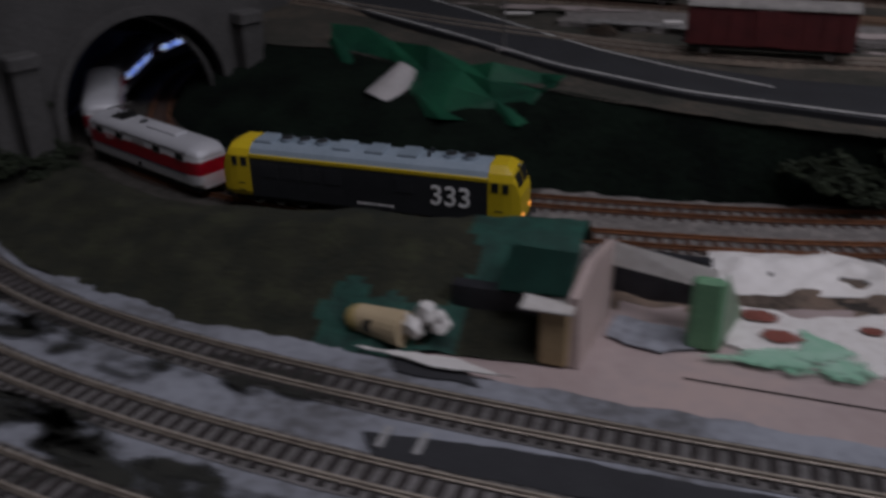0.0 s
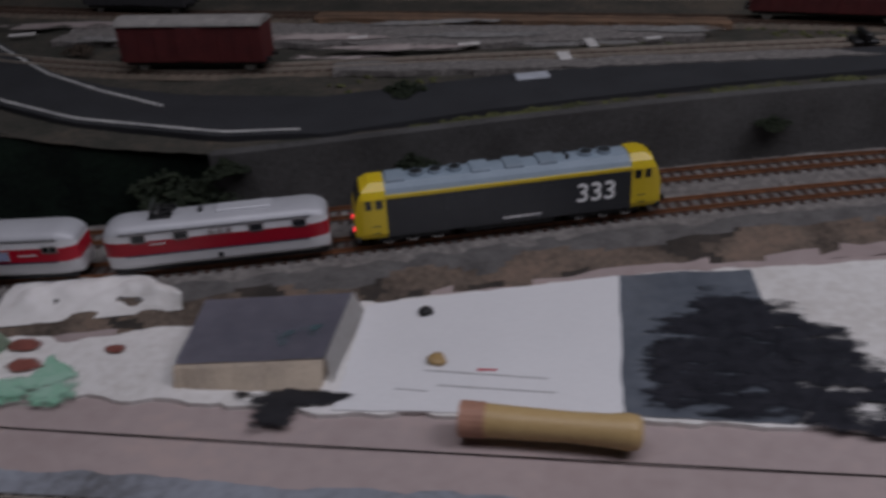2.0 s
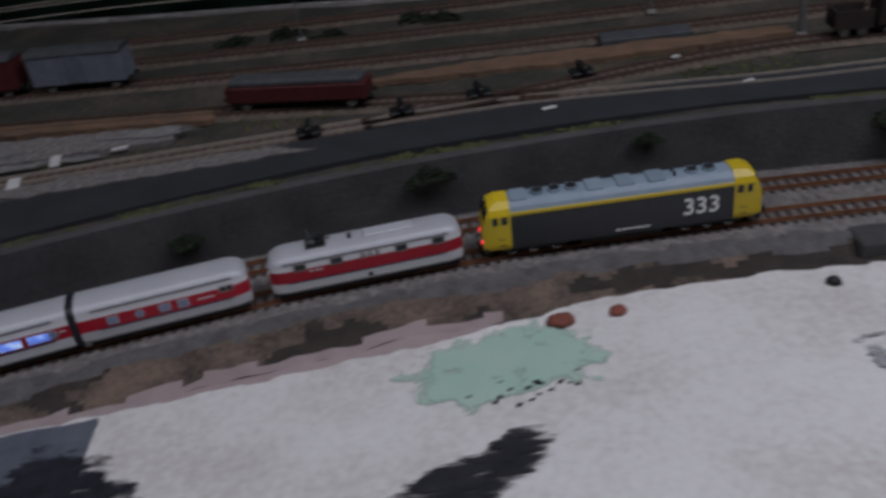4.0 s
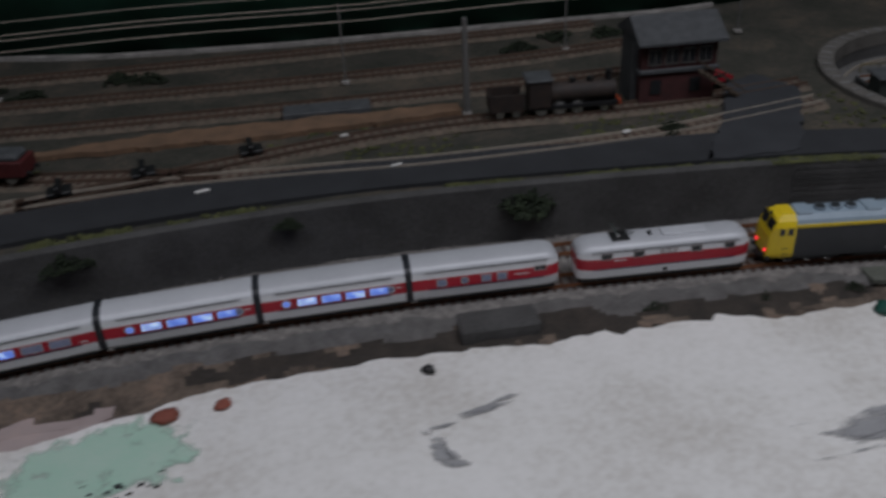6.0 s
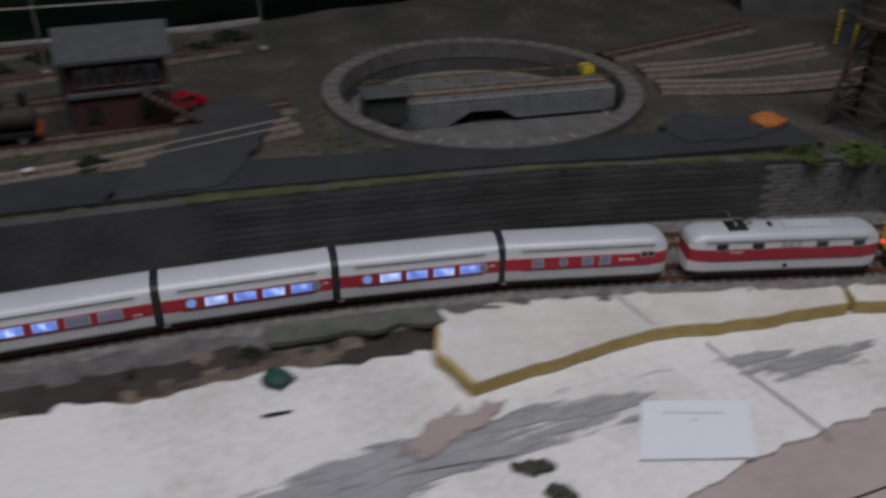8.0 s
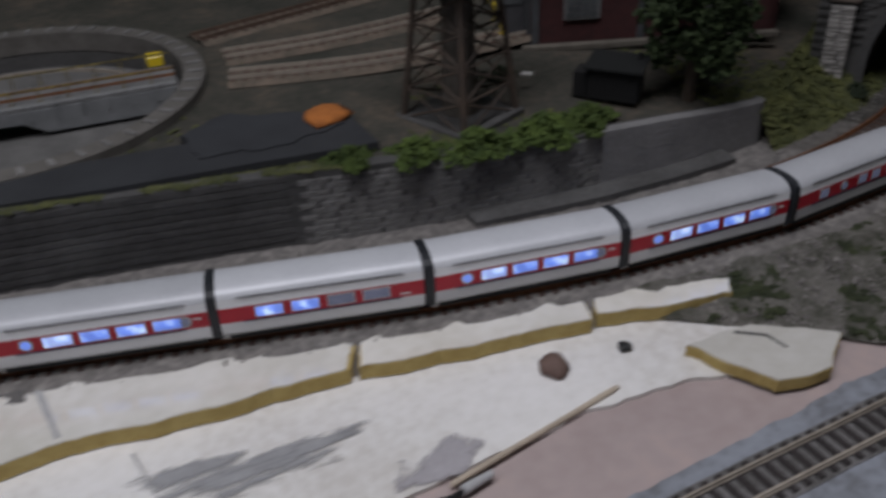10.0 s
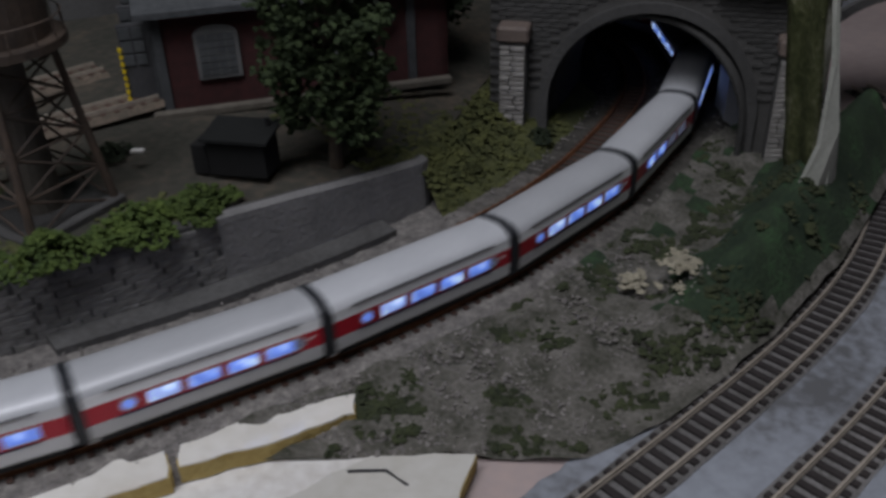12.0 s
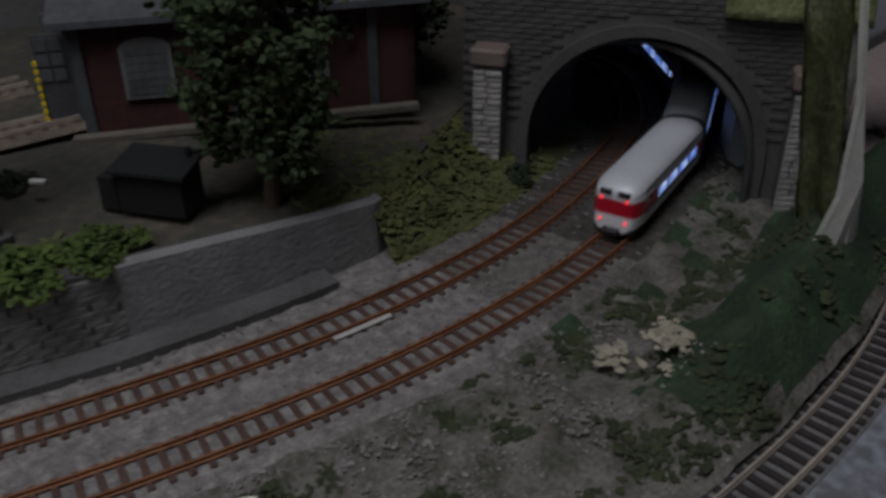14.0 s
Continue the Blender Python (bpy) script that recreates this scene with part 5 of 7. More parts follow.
    film("lilac_patch", [(1.18, 0.475), (1.22, 0.478), (1.235, 0.462), (1.21, 0.45), (1.17, 0.455)], wash(mat("lilac_grey", (0.40, 0.38, 0.40), None, 0.7, scale=20), 1.0, 30, 0.15), "lilac-grey paint patch on the white field", 0.0034, 0.006, 42)
    bm = B()
    patch(bm, [(0.978, 0.513), (1.046, 0.487), (1.016, 0.440), (0.946, 0.465)], 0.0042, 0.0006, 8, 0.0006)
    th = solo("note_paper", bm, mat("paper", (0.78, 0.80, 0.86), (0.74, 0.76, 0.82), 0.6, scale=8, bump=0.05), "small white sheet of paper with pen lines", "paper")
    for a, b in (((0.985, 0.497), (1.022, 0.482)), ((0.998, 0.484), (1.002, 0.482))):
        bm = B()
        box(bm, a[0], b[0], -0.0005, 0.0005, 0, 0.0003)
        o = part("pen_line", bm, GREYST, th)
        for v in o.data.vertices:
            t = (v.co.x - a[0]) / (b[0] - a[0])
            v.co.y += a[1] + (b[1] - a[1]) * t
            v.co.z += 0.0043
    th = thing("trowel_blade", "black leaf-shaped trowel blade on the board", "trowel")
    bm = B()
    rows = []
    for t in np.linspace(0, 1, 12):
        w = 0.0085 * math.sin(math.pi * min(1, t ** 0.7 * 0.96 + 0.02))
        p = Vector((1.133, 0.434)).lerp(Vector((1.205, 0.439)), t)
        rows.append([(p.x, p.y - w, 0.0030), (p.x, p.y, 0.0062), (p.x, p.y + w, 0.0030), (p.x, p.y, 0.0022)])
    skin(bm, rows, True, True)
    part("blade", bm, BLACK, th)
    bm = B()
    tube(bm, (1.203, 0.439, 0.0045), (1.222, 0.441, 0.005), 0.003, 0.0022, 10)
    part("tang", bm, GREYST, th)
    handle("wooden_dowel", (1.20, 0.446, 0.0035), (1.32, 0.462, 0.0035), 0.0018, 0.0018, mat("pale_dowel", (0.5, 0.42, 0.33), None, 0.6), "thin pale wooden dowel on the board", "dowel")
    for pts, s in (([(-0.708, 0.392), (-0.663, 0.385), (-0.634, 0.383), (-0.615, 0.40), (-0.636, 0.432), (-0.658, 0.438), (-0.66, 0.415), (-0.69, 0.405)], 1),):
        film("mint_stain", pts, wash(mat("mint_wash", (0.18, 0.42, 0.28), (0.34, 0.52, 0.42), 0.6, scale=30), 1.5, 50, 0.22), "green paint wash on the plaster", 0.0036, 0.008, 50 + s)
    TERRAW = wash(mat("terracotta_wash", (0.26, 0.08, 0.06), (0.18, 0.055, 0.04), 0.8, scale=80), 1.0, 70, 0.2)
    for x, y, r in ((-0.679, 0.446, 0.013), (-0.615, 0.446, 0.009), (-0.668, 0.424, 0.016)):
        a = [(x + r * math.cos(k * 0.7), y + r * 0.55 * math.sin(k * 0.7)) for k in range(9)]
        film("rust_spot", a, TERRAW, "terracotta paint spot on the plaster", 0.0040, 0.002, x * 9, "paint spot", "terracotta spots")
    # white plaster ridge beside the bank
    bm = B()
    rows = []
    for x in np.arange(-0.715, -0.585, 0.004):
        row = []
        for v in np.linspace(0, 1, 12):
            k = math.sin(math.pi * min(1, (x + 0.715) / 0.05)) if x < -0.69 else (1 if x < -0.60 else max(0.05, (-0.585 - x) / 0.03))
            row.append((x, 0.458 + 0.24 * (x + 0.715) + (0.042 * max(0.05, min(1, (-0.58 - x) / 0.05)) + 0.008 * noise.noise(Vector((x * 60, 0, 2)))) * v, 0.0070 + 0.0105 * min(1, v * 1.6) + 0.006 * math.sin(math.pi * v) * k * (0.7 + 1.0 * noise.noise(Vector((x * 70, v * 5, 2))))))
        rows.append(row)
    skin(bm, rows)
    solo("plaster_ridge", bm, WHITE, "rough white plaster ridge along the bank", "plaster", smooth=True)
    # long seam between boards
    bm = B()
    rows = [[(x, 0.372 + 0.003 * math.sin(x * 3) + 0.02 * max(0, x), 0.0003), (x, 0.3731 + 0.003 * math.sin(x * 3) + 0.02 * max(0, x), 0.0003)] for x in np.arange(-0.72, 1.1, 0.03)]
    skin(bm, rows)
    bmesh.ops.solidify(bm, geom=bm.faces[:], thickness=0.0012)
    solo("board_seam", bm, INK, "dark seam between two boards", "seam", kind="structure")


def left_mound():
    bm = B()
    rows = []
    for x in np.arange(-1.42, -0.785, 0.006):
        yf = float(np.interp(x, [-1.42, -1.32, -1.17, -1.03, -0.9, -0.78], [0.56, 0.475, 0.395, 0.362, 0.352, 0.362]))
        yn = near_y(max(x, -1.29)) - 0.020 if x > -1.29 else near_y(-1.29) + (x + 1.29) * -0.4
        yf -= float(np.interp(x, [-1.3, -0.90, -0.86], [0.022, 0.018, 0.0]))
        hh = float(np.interp(x, [-1.42, -1.25, -1.1, -0.95, -0.79], [0.012, 0.016, 0.026, 0.042, 0.050]))
        row = []
        for v in np.linspace(0, 1, 34):
            h = hh * (min(1, v / 0.62) ** 1.1) * (1 if v < 0.8 else max(0.3, 1 - (v - 0.8) / 0.2 * 0.55))
            y = yf + (yn - yf) * v
            row.append((x, y, 0.001 + h + 0.005 * noise.noise(Vector((x * 22, y * 22, 3))) + 0.002 * noise.noise(Vector((x * 90, y * 90, 3)))))
        rows.append(row)
    skin(bm, rows)
    mound = solo("scrub_mound", bm, mat("dark_scrub", (0.032, 0.036, 0.018), (0.010, 0.013, 0.008), 0.95, scale=40, fine=300, bump=0.9, c3=(0.020, 0.021, 0.012)), "dark scrubby mound between the tracks", "mound", kind="structure", smooth=True)
    mound.data.materials.append(mat("teal_flock", (0.012, 0.075, 0.055), (0.008, 0.032, 0.026), 0.8, scale=60, fine=300, bump=0.7))
    for f in mound.data.polygons:
        p = f.center
        n = noise.noise(Vector((p.x * 30, p.y * 30, 12)))
        if -0.955 + 0.03 * n < p.x < -0.85 and p.y < 0.385 + 0.02 * n and n > -0.2 or (p.x > -0.86 + 0.02 * n and p.y > 0.39):
            f.material_index = 1
    # upright boards of the unfinished cutting
    th = thing("cutting_wall", "white card end wall on a yellowed block", "wall panel")
    bm = B()
    pr = [(-0.784, 0.362, 0.0), (-0.776, 0.430, 0.0), (-0.776, 0.440, 0.046), (-0.782, 0.395, 0.053), (-0.786, 0.366, 0.043)]
    skin(bm, [[(x + dx, y, z) for x, y, z in pr] for dx in (0, 0.006)], True, True)
    part("panel", bm, mat("pinkish_card", (0.52, 0.42, 0.39), (0.44, 0.35, 0.33), 0.7, scale=25), th)
    bm = B()
    box(bm, -0.801, -0.784, 0.360, 0.372, 0.0, 0.036, bevel=0.0015)
    part("block", bm, mat("yellowed_block", (0.40, 0.30, 0.17), (0.32, 0.24, 0.13), 0.7, scale=50), th, "yellowed plaster block")
    bm = B()
    box(bm, -0.812, -0.782, 0.357, 0.374, 0.036, 0.0385, bevel=0.0008)
    part("ledge", bm, WHITE, th)
    bm = B()
    skin(bm, [[(-0.83, 0.376, 0.036), (-0.787, 0.368, 0.043)], [(-0.83, 0.415, 0.047), (-0.787, 0.400, 0.054)]])
    bmesh.ops.solidify(bm, geom=bm.faces[:], thickness=0.002)
    part("green_skin", bm, mat("deep_teal_card", (0.012, 0.075, 0.055), (0.008, 0.045, 0.035), 0.6, scale=40), th, "deep teal painted skin")
    th = thing("brace", "white card brace leaning on a green post", "brace")
    bm = B()
    skin(bm, [[(-0.772, 0.437, 0.047), (-0.708, 0.421, 0.044)], [(-0.772, 0.430, 0.034), (-0.708, 0.413, 0.034)]])
    bmesh.ops.solidify(bm, geom=bm.faces[:], thickness=0.003)
    part("strip", bm, WHITE, th)
    bm = B()
    box(bm, -0.722, -0.703, 0.400, 0.4075, 0.0, 0.047, bevel=0.0025)
    part("post", bm, GREENP, th, "green painted post")
    bm = B()
    skin(bm, [[(-0.703, 0.407, 0.05), (-0.703, 0.44, 0.03)], [(-0.703, 0.402, 0.0), (-0.690, 0.45, 0.0)]])
    bmesh.ops.solidify(bm, geom=bm.faces[:], thickness=0.003)
    part("side_plate", bm, mat("pale_green", (0.42, 0.55, 0.42), None, 0.6), th, "pale green side plate")
    # added backing: the cavity's deep shade as a black box
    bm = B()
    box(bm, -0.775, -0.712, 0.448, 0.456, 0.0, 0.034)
    solo("cavity_back", bm, INK, "added black backing for the cavity's darkness", "board")
    stain("grey_sheet", [(-0.765, 0.425), (-0.725, 0.42), (-0.715, 0.40), (-0.735, 0.390), (-0.768, 0.40)], GREYBD, "dark grey sheet in the cavity", 0.0020, 0.004, 61, "sheet")
    # second added black box, for the shade under the mound
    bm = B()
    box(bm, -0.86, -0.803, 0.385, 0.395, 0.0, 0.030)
    solo("cavity_back", bm, INK, "added black backing for the darkness under the mound", "board")
    # yellow nozzle and torn paper
    th = thing("glue_nozzle", "cream plastic nozzle with a dark hole", "nozzle")
    bm = B()
    tube(bm, (-0.910, 0.360, 0.013), (-0.878, 0.353, 0.014), 0.0085, 0.0110, 20)
    part("tube", bm, mat("cream_plastic", (0.55, 0.44, 0.28), (0.48, 0.38, 0.24), 0.5), th)
    bm = B()
    blob(bm, (-0.910, 0.360, 0.013), 0.0095, 3, 0.9, 0.15, 2)
    part("tip", bm, mat("ochre_plastic", (0.50, 0.38, 0.14), None, 0.5), th, smooth=True)
    bm = B()
    tube(bm, (-0.9, 0.3495, 0.015), (-0.8995, 0.348, 0.0152), 0.0042, 0.004, 14)
    part("hole", bm, BLACK, th)
    bm = B()
    for k, (x, y, z) in enumerate(((-0.874, 0.353, 0.017), (-0.867, 0.358, 0.023), (-0.860, 0.360, 0.017))):
        blob(bm, (x, y, z), 0.0068, k + 5, 1.0, 0.8, 2)
    solo("torn_paper", bm, WHITE, "crumpled white paper scrap", "paper scrap")
    stain("white_smear", [(-0.905, 0.340), (-0.85, 0.345), (-0.81, 0.335), (-0.85, 0.333)], WHITE, "white plaster smear beside the mound", 0.0060, 0.004, 71, "plaster smear")
    for pts, s in (([(-0.885, 0.342), (-0.835, 0.338), (-0.826, 0.326), (-0.875, 0.328)], 1), ([(-0.872, 0.272), (-0.80, 0.280), (-0.62, 0.283), (-0.3, 0.290), (-0.3, 0.265), (-0.86, 0.255)], 2)):
        stain("black_pad", pts, ASPHALT, "black underlay pad between the tracks", 0.0026, 0.002, 80 + s, "pad", "underlay pads")
    for x in (-0.862, -0.842):
        bm = B()
        box(bm, x, x + 0.0035, 0.262, 0.279, 0.0026, 0.0034)
        solo("chalk_line", bm, GREYST, "pale chalk line on the black pad", "line", "chalk lines")
    # ragged dark films that darken the left end of the grey board
    DARKFILM = wash(mat("dark_board_film", (0.026, 0.027, 0.022), (0.012, 0.013, 0.011), 0.95, scale=60, fine=300), 1.5, 32, 0.10)
    for pts, s in (([(-1.36, 0.42), (-1.22, 0.36), (-1.10, 0.325), (-1.08, 0.30), (-1.20, 0.30), (-1.34, 0.36)], 1), ([(-1.16, 0.345), (-1.0, 0.312), (-0.90, 0.312), (-0.90, 0.285), (-1.02, 0.275), (-1.16, 0.30)], 2),
                   ([(-1.30, 0.33), (-1.12, 0.26), (-0.98, 0.238), (-0.98, 0.21), (-1.15, 0.20), (-1.3, 0.27)], 3), ([(-1.08, 0.25), (-0.95, 0.225), (-0.86, 0.22), (-0.86, 0.19), (-1.0, 0.17)], 4)):
        film("soil_stain", pts, DARKFILM, "thin dark film spread over the grey board", 0.0034, 0.010, 90 + s, "soil stain", "soil stains", 0.5)
    # crumpled green sheet and paper cone on the slope
    bm = B()
    pts = [(-1.115, 0.755), (-1.075, 0.745), (-1.03, 0.722), (-0.985, 0.690), (-0.945, 0.668), (-0.91, 0.665), (-0.875, 0.658), (-0.855, 0.665)]
    rows = []
    for k, (x, y) in enumerate(pts):
        rows.append([(x + 0.006 * math.sin(k * 2.1 + j), y + 0.030 - (0.020 - 0.0012 * k) * j + 0.008 * math.sin(k * 3.3 + j), 0.088 - (0.0125 - 0.0008 * k) * j + 0.005 * math.sin(k * 2.7 + j * 2.2) - 0.0015 * k) for j in range(5)])
    skin(bm, rows)
    bmesh.ops.solidify(bm, geom=bm.faces[:], thickness=0.0015)
    solo("crumpled_sheet", bm, mat("bright_green_sheet", (0.025, 0.22, 0.11), (0.012, 0.075, 0.05), 0.5, scale=14), "crumpled bright green sheet on the slope", "sheet")
    bm = B()
    tube(bm, (-1.015, 0.680, 0.040), (-1.000, 0.70, 0.072), 0.024, 0.009, 20)
    solo("paper_cone", bm, mat("grey_paper", (0.5, 0.48, 0.48), (0.42, 0.40, 0.40), 0.7), "pale paper cone standing on the slope", "paper cone")


def right_bank():
    bm = B()
    rows = []
    for x in np.arange(1.38, 1.93, 0.009):
        yn = near_y(x) - 0.026 if x < 1.84 else near_y(1.84) - 0.026
        yf = float(np.interp(x, [1.38, 1.45, 1.5, 1.56, 1.66, 1.76, 1.93], [0.50, 0.445, 0.395, 0.382, 0.385, 0.398, 0.44]))
        row = []
        for v in np.linspace(0, 1, 22):
            y = yn + (yf - yn) * v
            h = 0.013 * (1 - v) + 0.003
            k = max(0, min(1, (x - 1.56) / 0.10)) * math.exp(-((v - 0.72) / 0.20) ** 2)
            h += float(np.interp(x, [1.56, 1.64, 1.70, 1.78, 1.88, 1.93], [0.0, 0.034, 0.042, 0.045, 0.050, 0.055])) * k
            h += (0.004 + 0.006 * k) * noise.noise(Vector((x * 40, y * 40, 5))) + 0.003 * noise.noise(Vector((x * 120, y * 120, 5)))
            row.append((x, y, h))
        rows.append(row)
    skin(bm, rows)
    ob = solo("scrub_ground", bm, DIRT, "grey-brown scrubby ground beside the track", "ground", kind="structure", smooth=True)
    ob.data.materials.append(mat("hill_green", (0.034, 0.078, 0.030), (0.012, 0.026, 0.012), 0.9, scale=40, fine=300, bump=0.8, c3=(0.022, 0.040, 0.018)))
    ob.data.materials.append(STONEL)
    for f in ob.data.polygons:
        c = f.center
        n = noise.noise(Vector((c.x * 35, c.y * 35, 9)))
        if c.x + 0.03 * n > 1.618 and c.z > 0.016 + 0.008 * n:
            f.material_index = 1
    # flock tufts and grit
    rnd = random.Random(2)
    tufts, grit = [], []
    for i in range(5200):
        x = rnd.uniform(1.40, 1.86)
        yn, yf = near_y(min(x, 1.84)) - 0.026, float(np.interp(x, [1.38, 1.45, 1.5, 1.56, 1.66, 1.76, 1.93], [0.50, 0.445, 0.395, 0.382, 0.385, 0.398, 0.44]))
        v = rnd.uniform(0.02, 0.97)
        y = yn + (yf - yn) * v
        k = max(0, min(1, (x - 1.56) / 0.10)) * math.exp(-((v - 0.72) / 0.20) ** 2)
        h = 0.013 * (1 - v) + 0.003 + float(np.interp(x, [1.56, 1.64, 1.70, 1.78, 1.88, 1.93], [0.0, 0.034, 0.042, 0.045, 0.050, 0.055])) * k
        q = noise.noise(Vector((x * 26, y * 26, 2))) + 0.5 * noise.noise(Vector((x * 80, y * 80, 2)))
        if q > 0.12:
            tufts.append(((x, y, h), rnd.uniform(0.0010, 0.0032), 0.5, 0.9))
        elif x < 1.66 and rnd.random() < 0.7:
            grit.append(((x, y, h), rnd.uniform(0.0006, 0.0015), 0.7, 0.9))
    tagged(clumps("flock_tufts", tufts, mat("dark_flock", (0.050, 0.060, 0.024), (0.018, 0.024, 0.012), 0.95, scale=60, fine=500, bump=1.0)), "dark olive flock tufts on the scrub", "grass tufts", "", "stuff")
    tagged(clumps("grit", grit, BALLAST), "grey grit strewn over the scrub", "grit", "", "stuff")
    stones = []
    for i in range(9000):
        j = rnd.randrange(len(LINE_XY))
        p, n = LINE_XY[j], NRM[j]
        if p[1] > 0.76 or p[0] < -0.2:
            continue
        o = rnd.choice((rnd.uniform(-0.040, -0.012), rnd.uniform(0.012, 0.040), rnd.uniform(0.066, 0.085)))
        q = p + n * o
        stones.append(((q[0], q[1], 0.0148 if o > -0.026 else 0.0148 + (o + 0.026) * 0.45), rnd.uniform(0.0006, 0.0014), 0.7, 0.9))
    tagged(clumps("ballast_stones", stones, BALLAST), "loose grey ballast stones along the track", "ballast", "", "stuff")
    rock = []
    for cx, cy, cz, r, k in ((1.650, 0.450, 0.031, 0.012, 60), (1.634, 0.436, 0.026, 0.006, 22), (1.625, 0.465, 0.020, 0.010, 30)):
        for i in range(k):
            d = Vector((rnd.gauss(0, 0.5), rnd.gauss(0, 0.5), rnd.gauss(0, 0.12))) * r
            rock.append(((cx + d.x, cy + d.y, cz + d.z), r * rnd.uniform(0.12, 0.35), 0.5, 0.9))
    tagged(clumps("bare_rock", rock, mat("cream_rock", (0.36, 0.33, 0.25), (0.22, 0.20, 0.15), 0.9, scale=90)), "bare cream plaster showing through the green mound", "rock", "", "stuff")
    # cut card edge of the hill
    bm = B()
    prof = [(1.790, 0.430, 0.006), (1.771, 0.437, 0.022), (1.768, 0.443, 0.046), (1.775, 0.439, 0.075), (1.776, 0.441, 0.13), (1.774, 0.460, 0.23), (1.7755, 0.4590, 0.23), (1.7785, 0.440, 0.13), (1.784, 0.433, 0.085), (1.806, 0.438, 0.04), (1.802, 0.436, 0.010)]
    skin(bm, [[(x + dx, y - dy, z) for x, y, z in prof] for dx, dy in ((0, 0), (0.001, 0.0025))], True, True)
    solo("hill_edge_card", bm, mat("card_edge", (0.42, 0.42, 0.38), (0.30, 0.31, 0.27), 0.8, scale=30), "pale cut card edge of the hillside", "card edge")
    bm = B()
    rows = []
    for t in np.linspace(0, 1, 24):
        a, b = Vector((1.783, 0.432, 0.012)).lerp(Vector((1.776, 0.460, 0.225)), t), Vector((1.812, 0.474, 0.012)).lerp(Vector((1.799, 0.503, 0.225)), t)
        rows.append([tuple(a.lerp(b, u) + Vector((0, 0, 0.010 * math.sin(math.pi * u))) + Vector((-1, -0.4, 0)) * 0.006 * noise.noise(Vector((t * 9, u * 4, 1)))) for u in np.linspace(0, 1, 10)])
    skin(bm, rows)
    bmesh.ops.solidify(bm, geom=bm.faces[:], thickness=0.004)
    solo("moss_hillside", bm, mat("moss", (0.34, 0.34, 0.22), (0.07, 0.085, 0.03), 0.95, scale=22, fine=260, bump=0.9, c3=(0.16, 0.17, 0.075)), "mossy hillside rising beside the portal", "hillside", kind="structure", smooth=True)


def portal_trim():
    bm = B()
    rows = []
    for t in np.linspace(0, 1, 22):
        w = 0.0035 * noise.noise(Vector((t * 11, 2, 3)))
        z = 0.003 + 0.132 * t
        rows.append([PORTAL_R @ Vector((0.1215 + w, -0.0075, z)), PORTAL_R @ Vector((0.124 + w, -0.0125, z)), PORTAL_R @ Vector((0.133, -0.010, z)), PORTAL_R @ Vector((0.133, -0.004, z))])
    skin(bm, rows, True, True)
    solo("plaster_seam", bm, mat("pale_plaster_seam", (0.34, 0.33, 0.29), (0.17, 0.17, 0.13), 0.95, scale=60, fine=300, bump=0.8), "pale ragged plaster seam beside the portal", "plaster", kind="structure", smooth=True)
    bm = B()
    rows = []
    for u in np.linspace(0.046, 0.134, 18):
        k = 0.004 * noise.noise(Vector((u * 70, 1, 1)))
        rows.append([PORTAL_R @ Vector((u, -0.006, 0.133)), PORTAL_R @ Vector((u, -0.017 + k, 0.1335)), PORTAL_R @ Vector((u, -0.016 + k, 0.139)), PORTAL_R @ Vector((u, -0.010, 0.152 + k)), PORTAL_R @ Vector((u, -0.006, 0.185))])
    skin(bm, rows, True, True)
    solo("moss_ledge", bm, bpy.data.materials["moss"], "mossy ledge on top of the portal wall", "moss", kind="structure", smooth=True)


# ---- plants ----
def bush(name, c, r, material, label, n=26, group="bushes", squash=0.7):
    rnd = random.Random(int(abs(c[0] * 1000) + abs(c[1] * 700)))
    items = []
    for i in range(n * 16):
        a, d = rnd.uniform(0, 6.28), rnd.random() ** 0.6
        k = 1 + 0.35 * math.sin(a * 3 + c[0] * 40)
        p = (c[0] + r * d * k * math.cos(a), c[1] + r * 0.8 * d * k * math.sin(a), c[2] + r * squash * rnd.uniform(0, 1) * (1.15 - d))
        items.append((p, r * rnd.uniform(0.035, 0.095), 0.8, 1.0))
    return tagged(clumps(name, items, material), label, "bush", group)


def tree(c, h, r, material, label):
    rnd = random.Random(int(abs(c[0] * 900)))
    th = thing("tree", label, "tree", "trees", pose(*c))
    bm = B()
    tube(bm, (0, 0, -0.004), (0.003, 0, h * 0.55), 0.0052, 0.0028, 10)
    for i in range(7):
        a = i * 0.9 + rnd.random()
        z = h * rnd.uniform(0.3, 0.55)
        tube(bm, (0.002, 0, z), (r * 0.6 * math.cos(a), r * 0.6 * math.sin(a), z + h * rnd.uniform(0.1, 0.3)), 0.0018, 0.0006, 6)
    part("trunk", bm, WOODD, th)
    items = []
    for k in range(170):
        a, zz = rnd.uniform(0, 6.28), rnd.random()
        rr = r * (0.50 + 0.55 * math.sin(math.pi * min(1, zz * 0.85 + 0.15))) * rnd.uniform(0.25, 1.0) ** 0.5
        c0 = Vector((rr * math.cos(a), rr * math.sin(a), h * (0.16 + 0.86 * zz)))
        for j in range(30):
            d = Vector((rnd.gauss(0, 1), rnd.gauss(0, 1), rnd.gauss(0, 0.8))) * r * 0.13
            items.append((tuple(c0 + d), r * rnd.uniform(0.03, 0.075), 0.8, 1.0))
    clumps("crown", items, material, th)
    return th


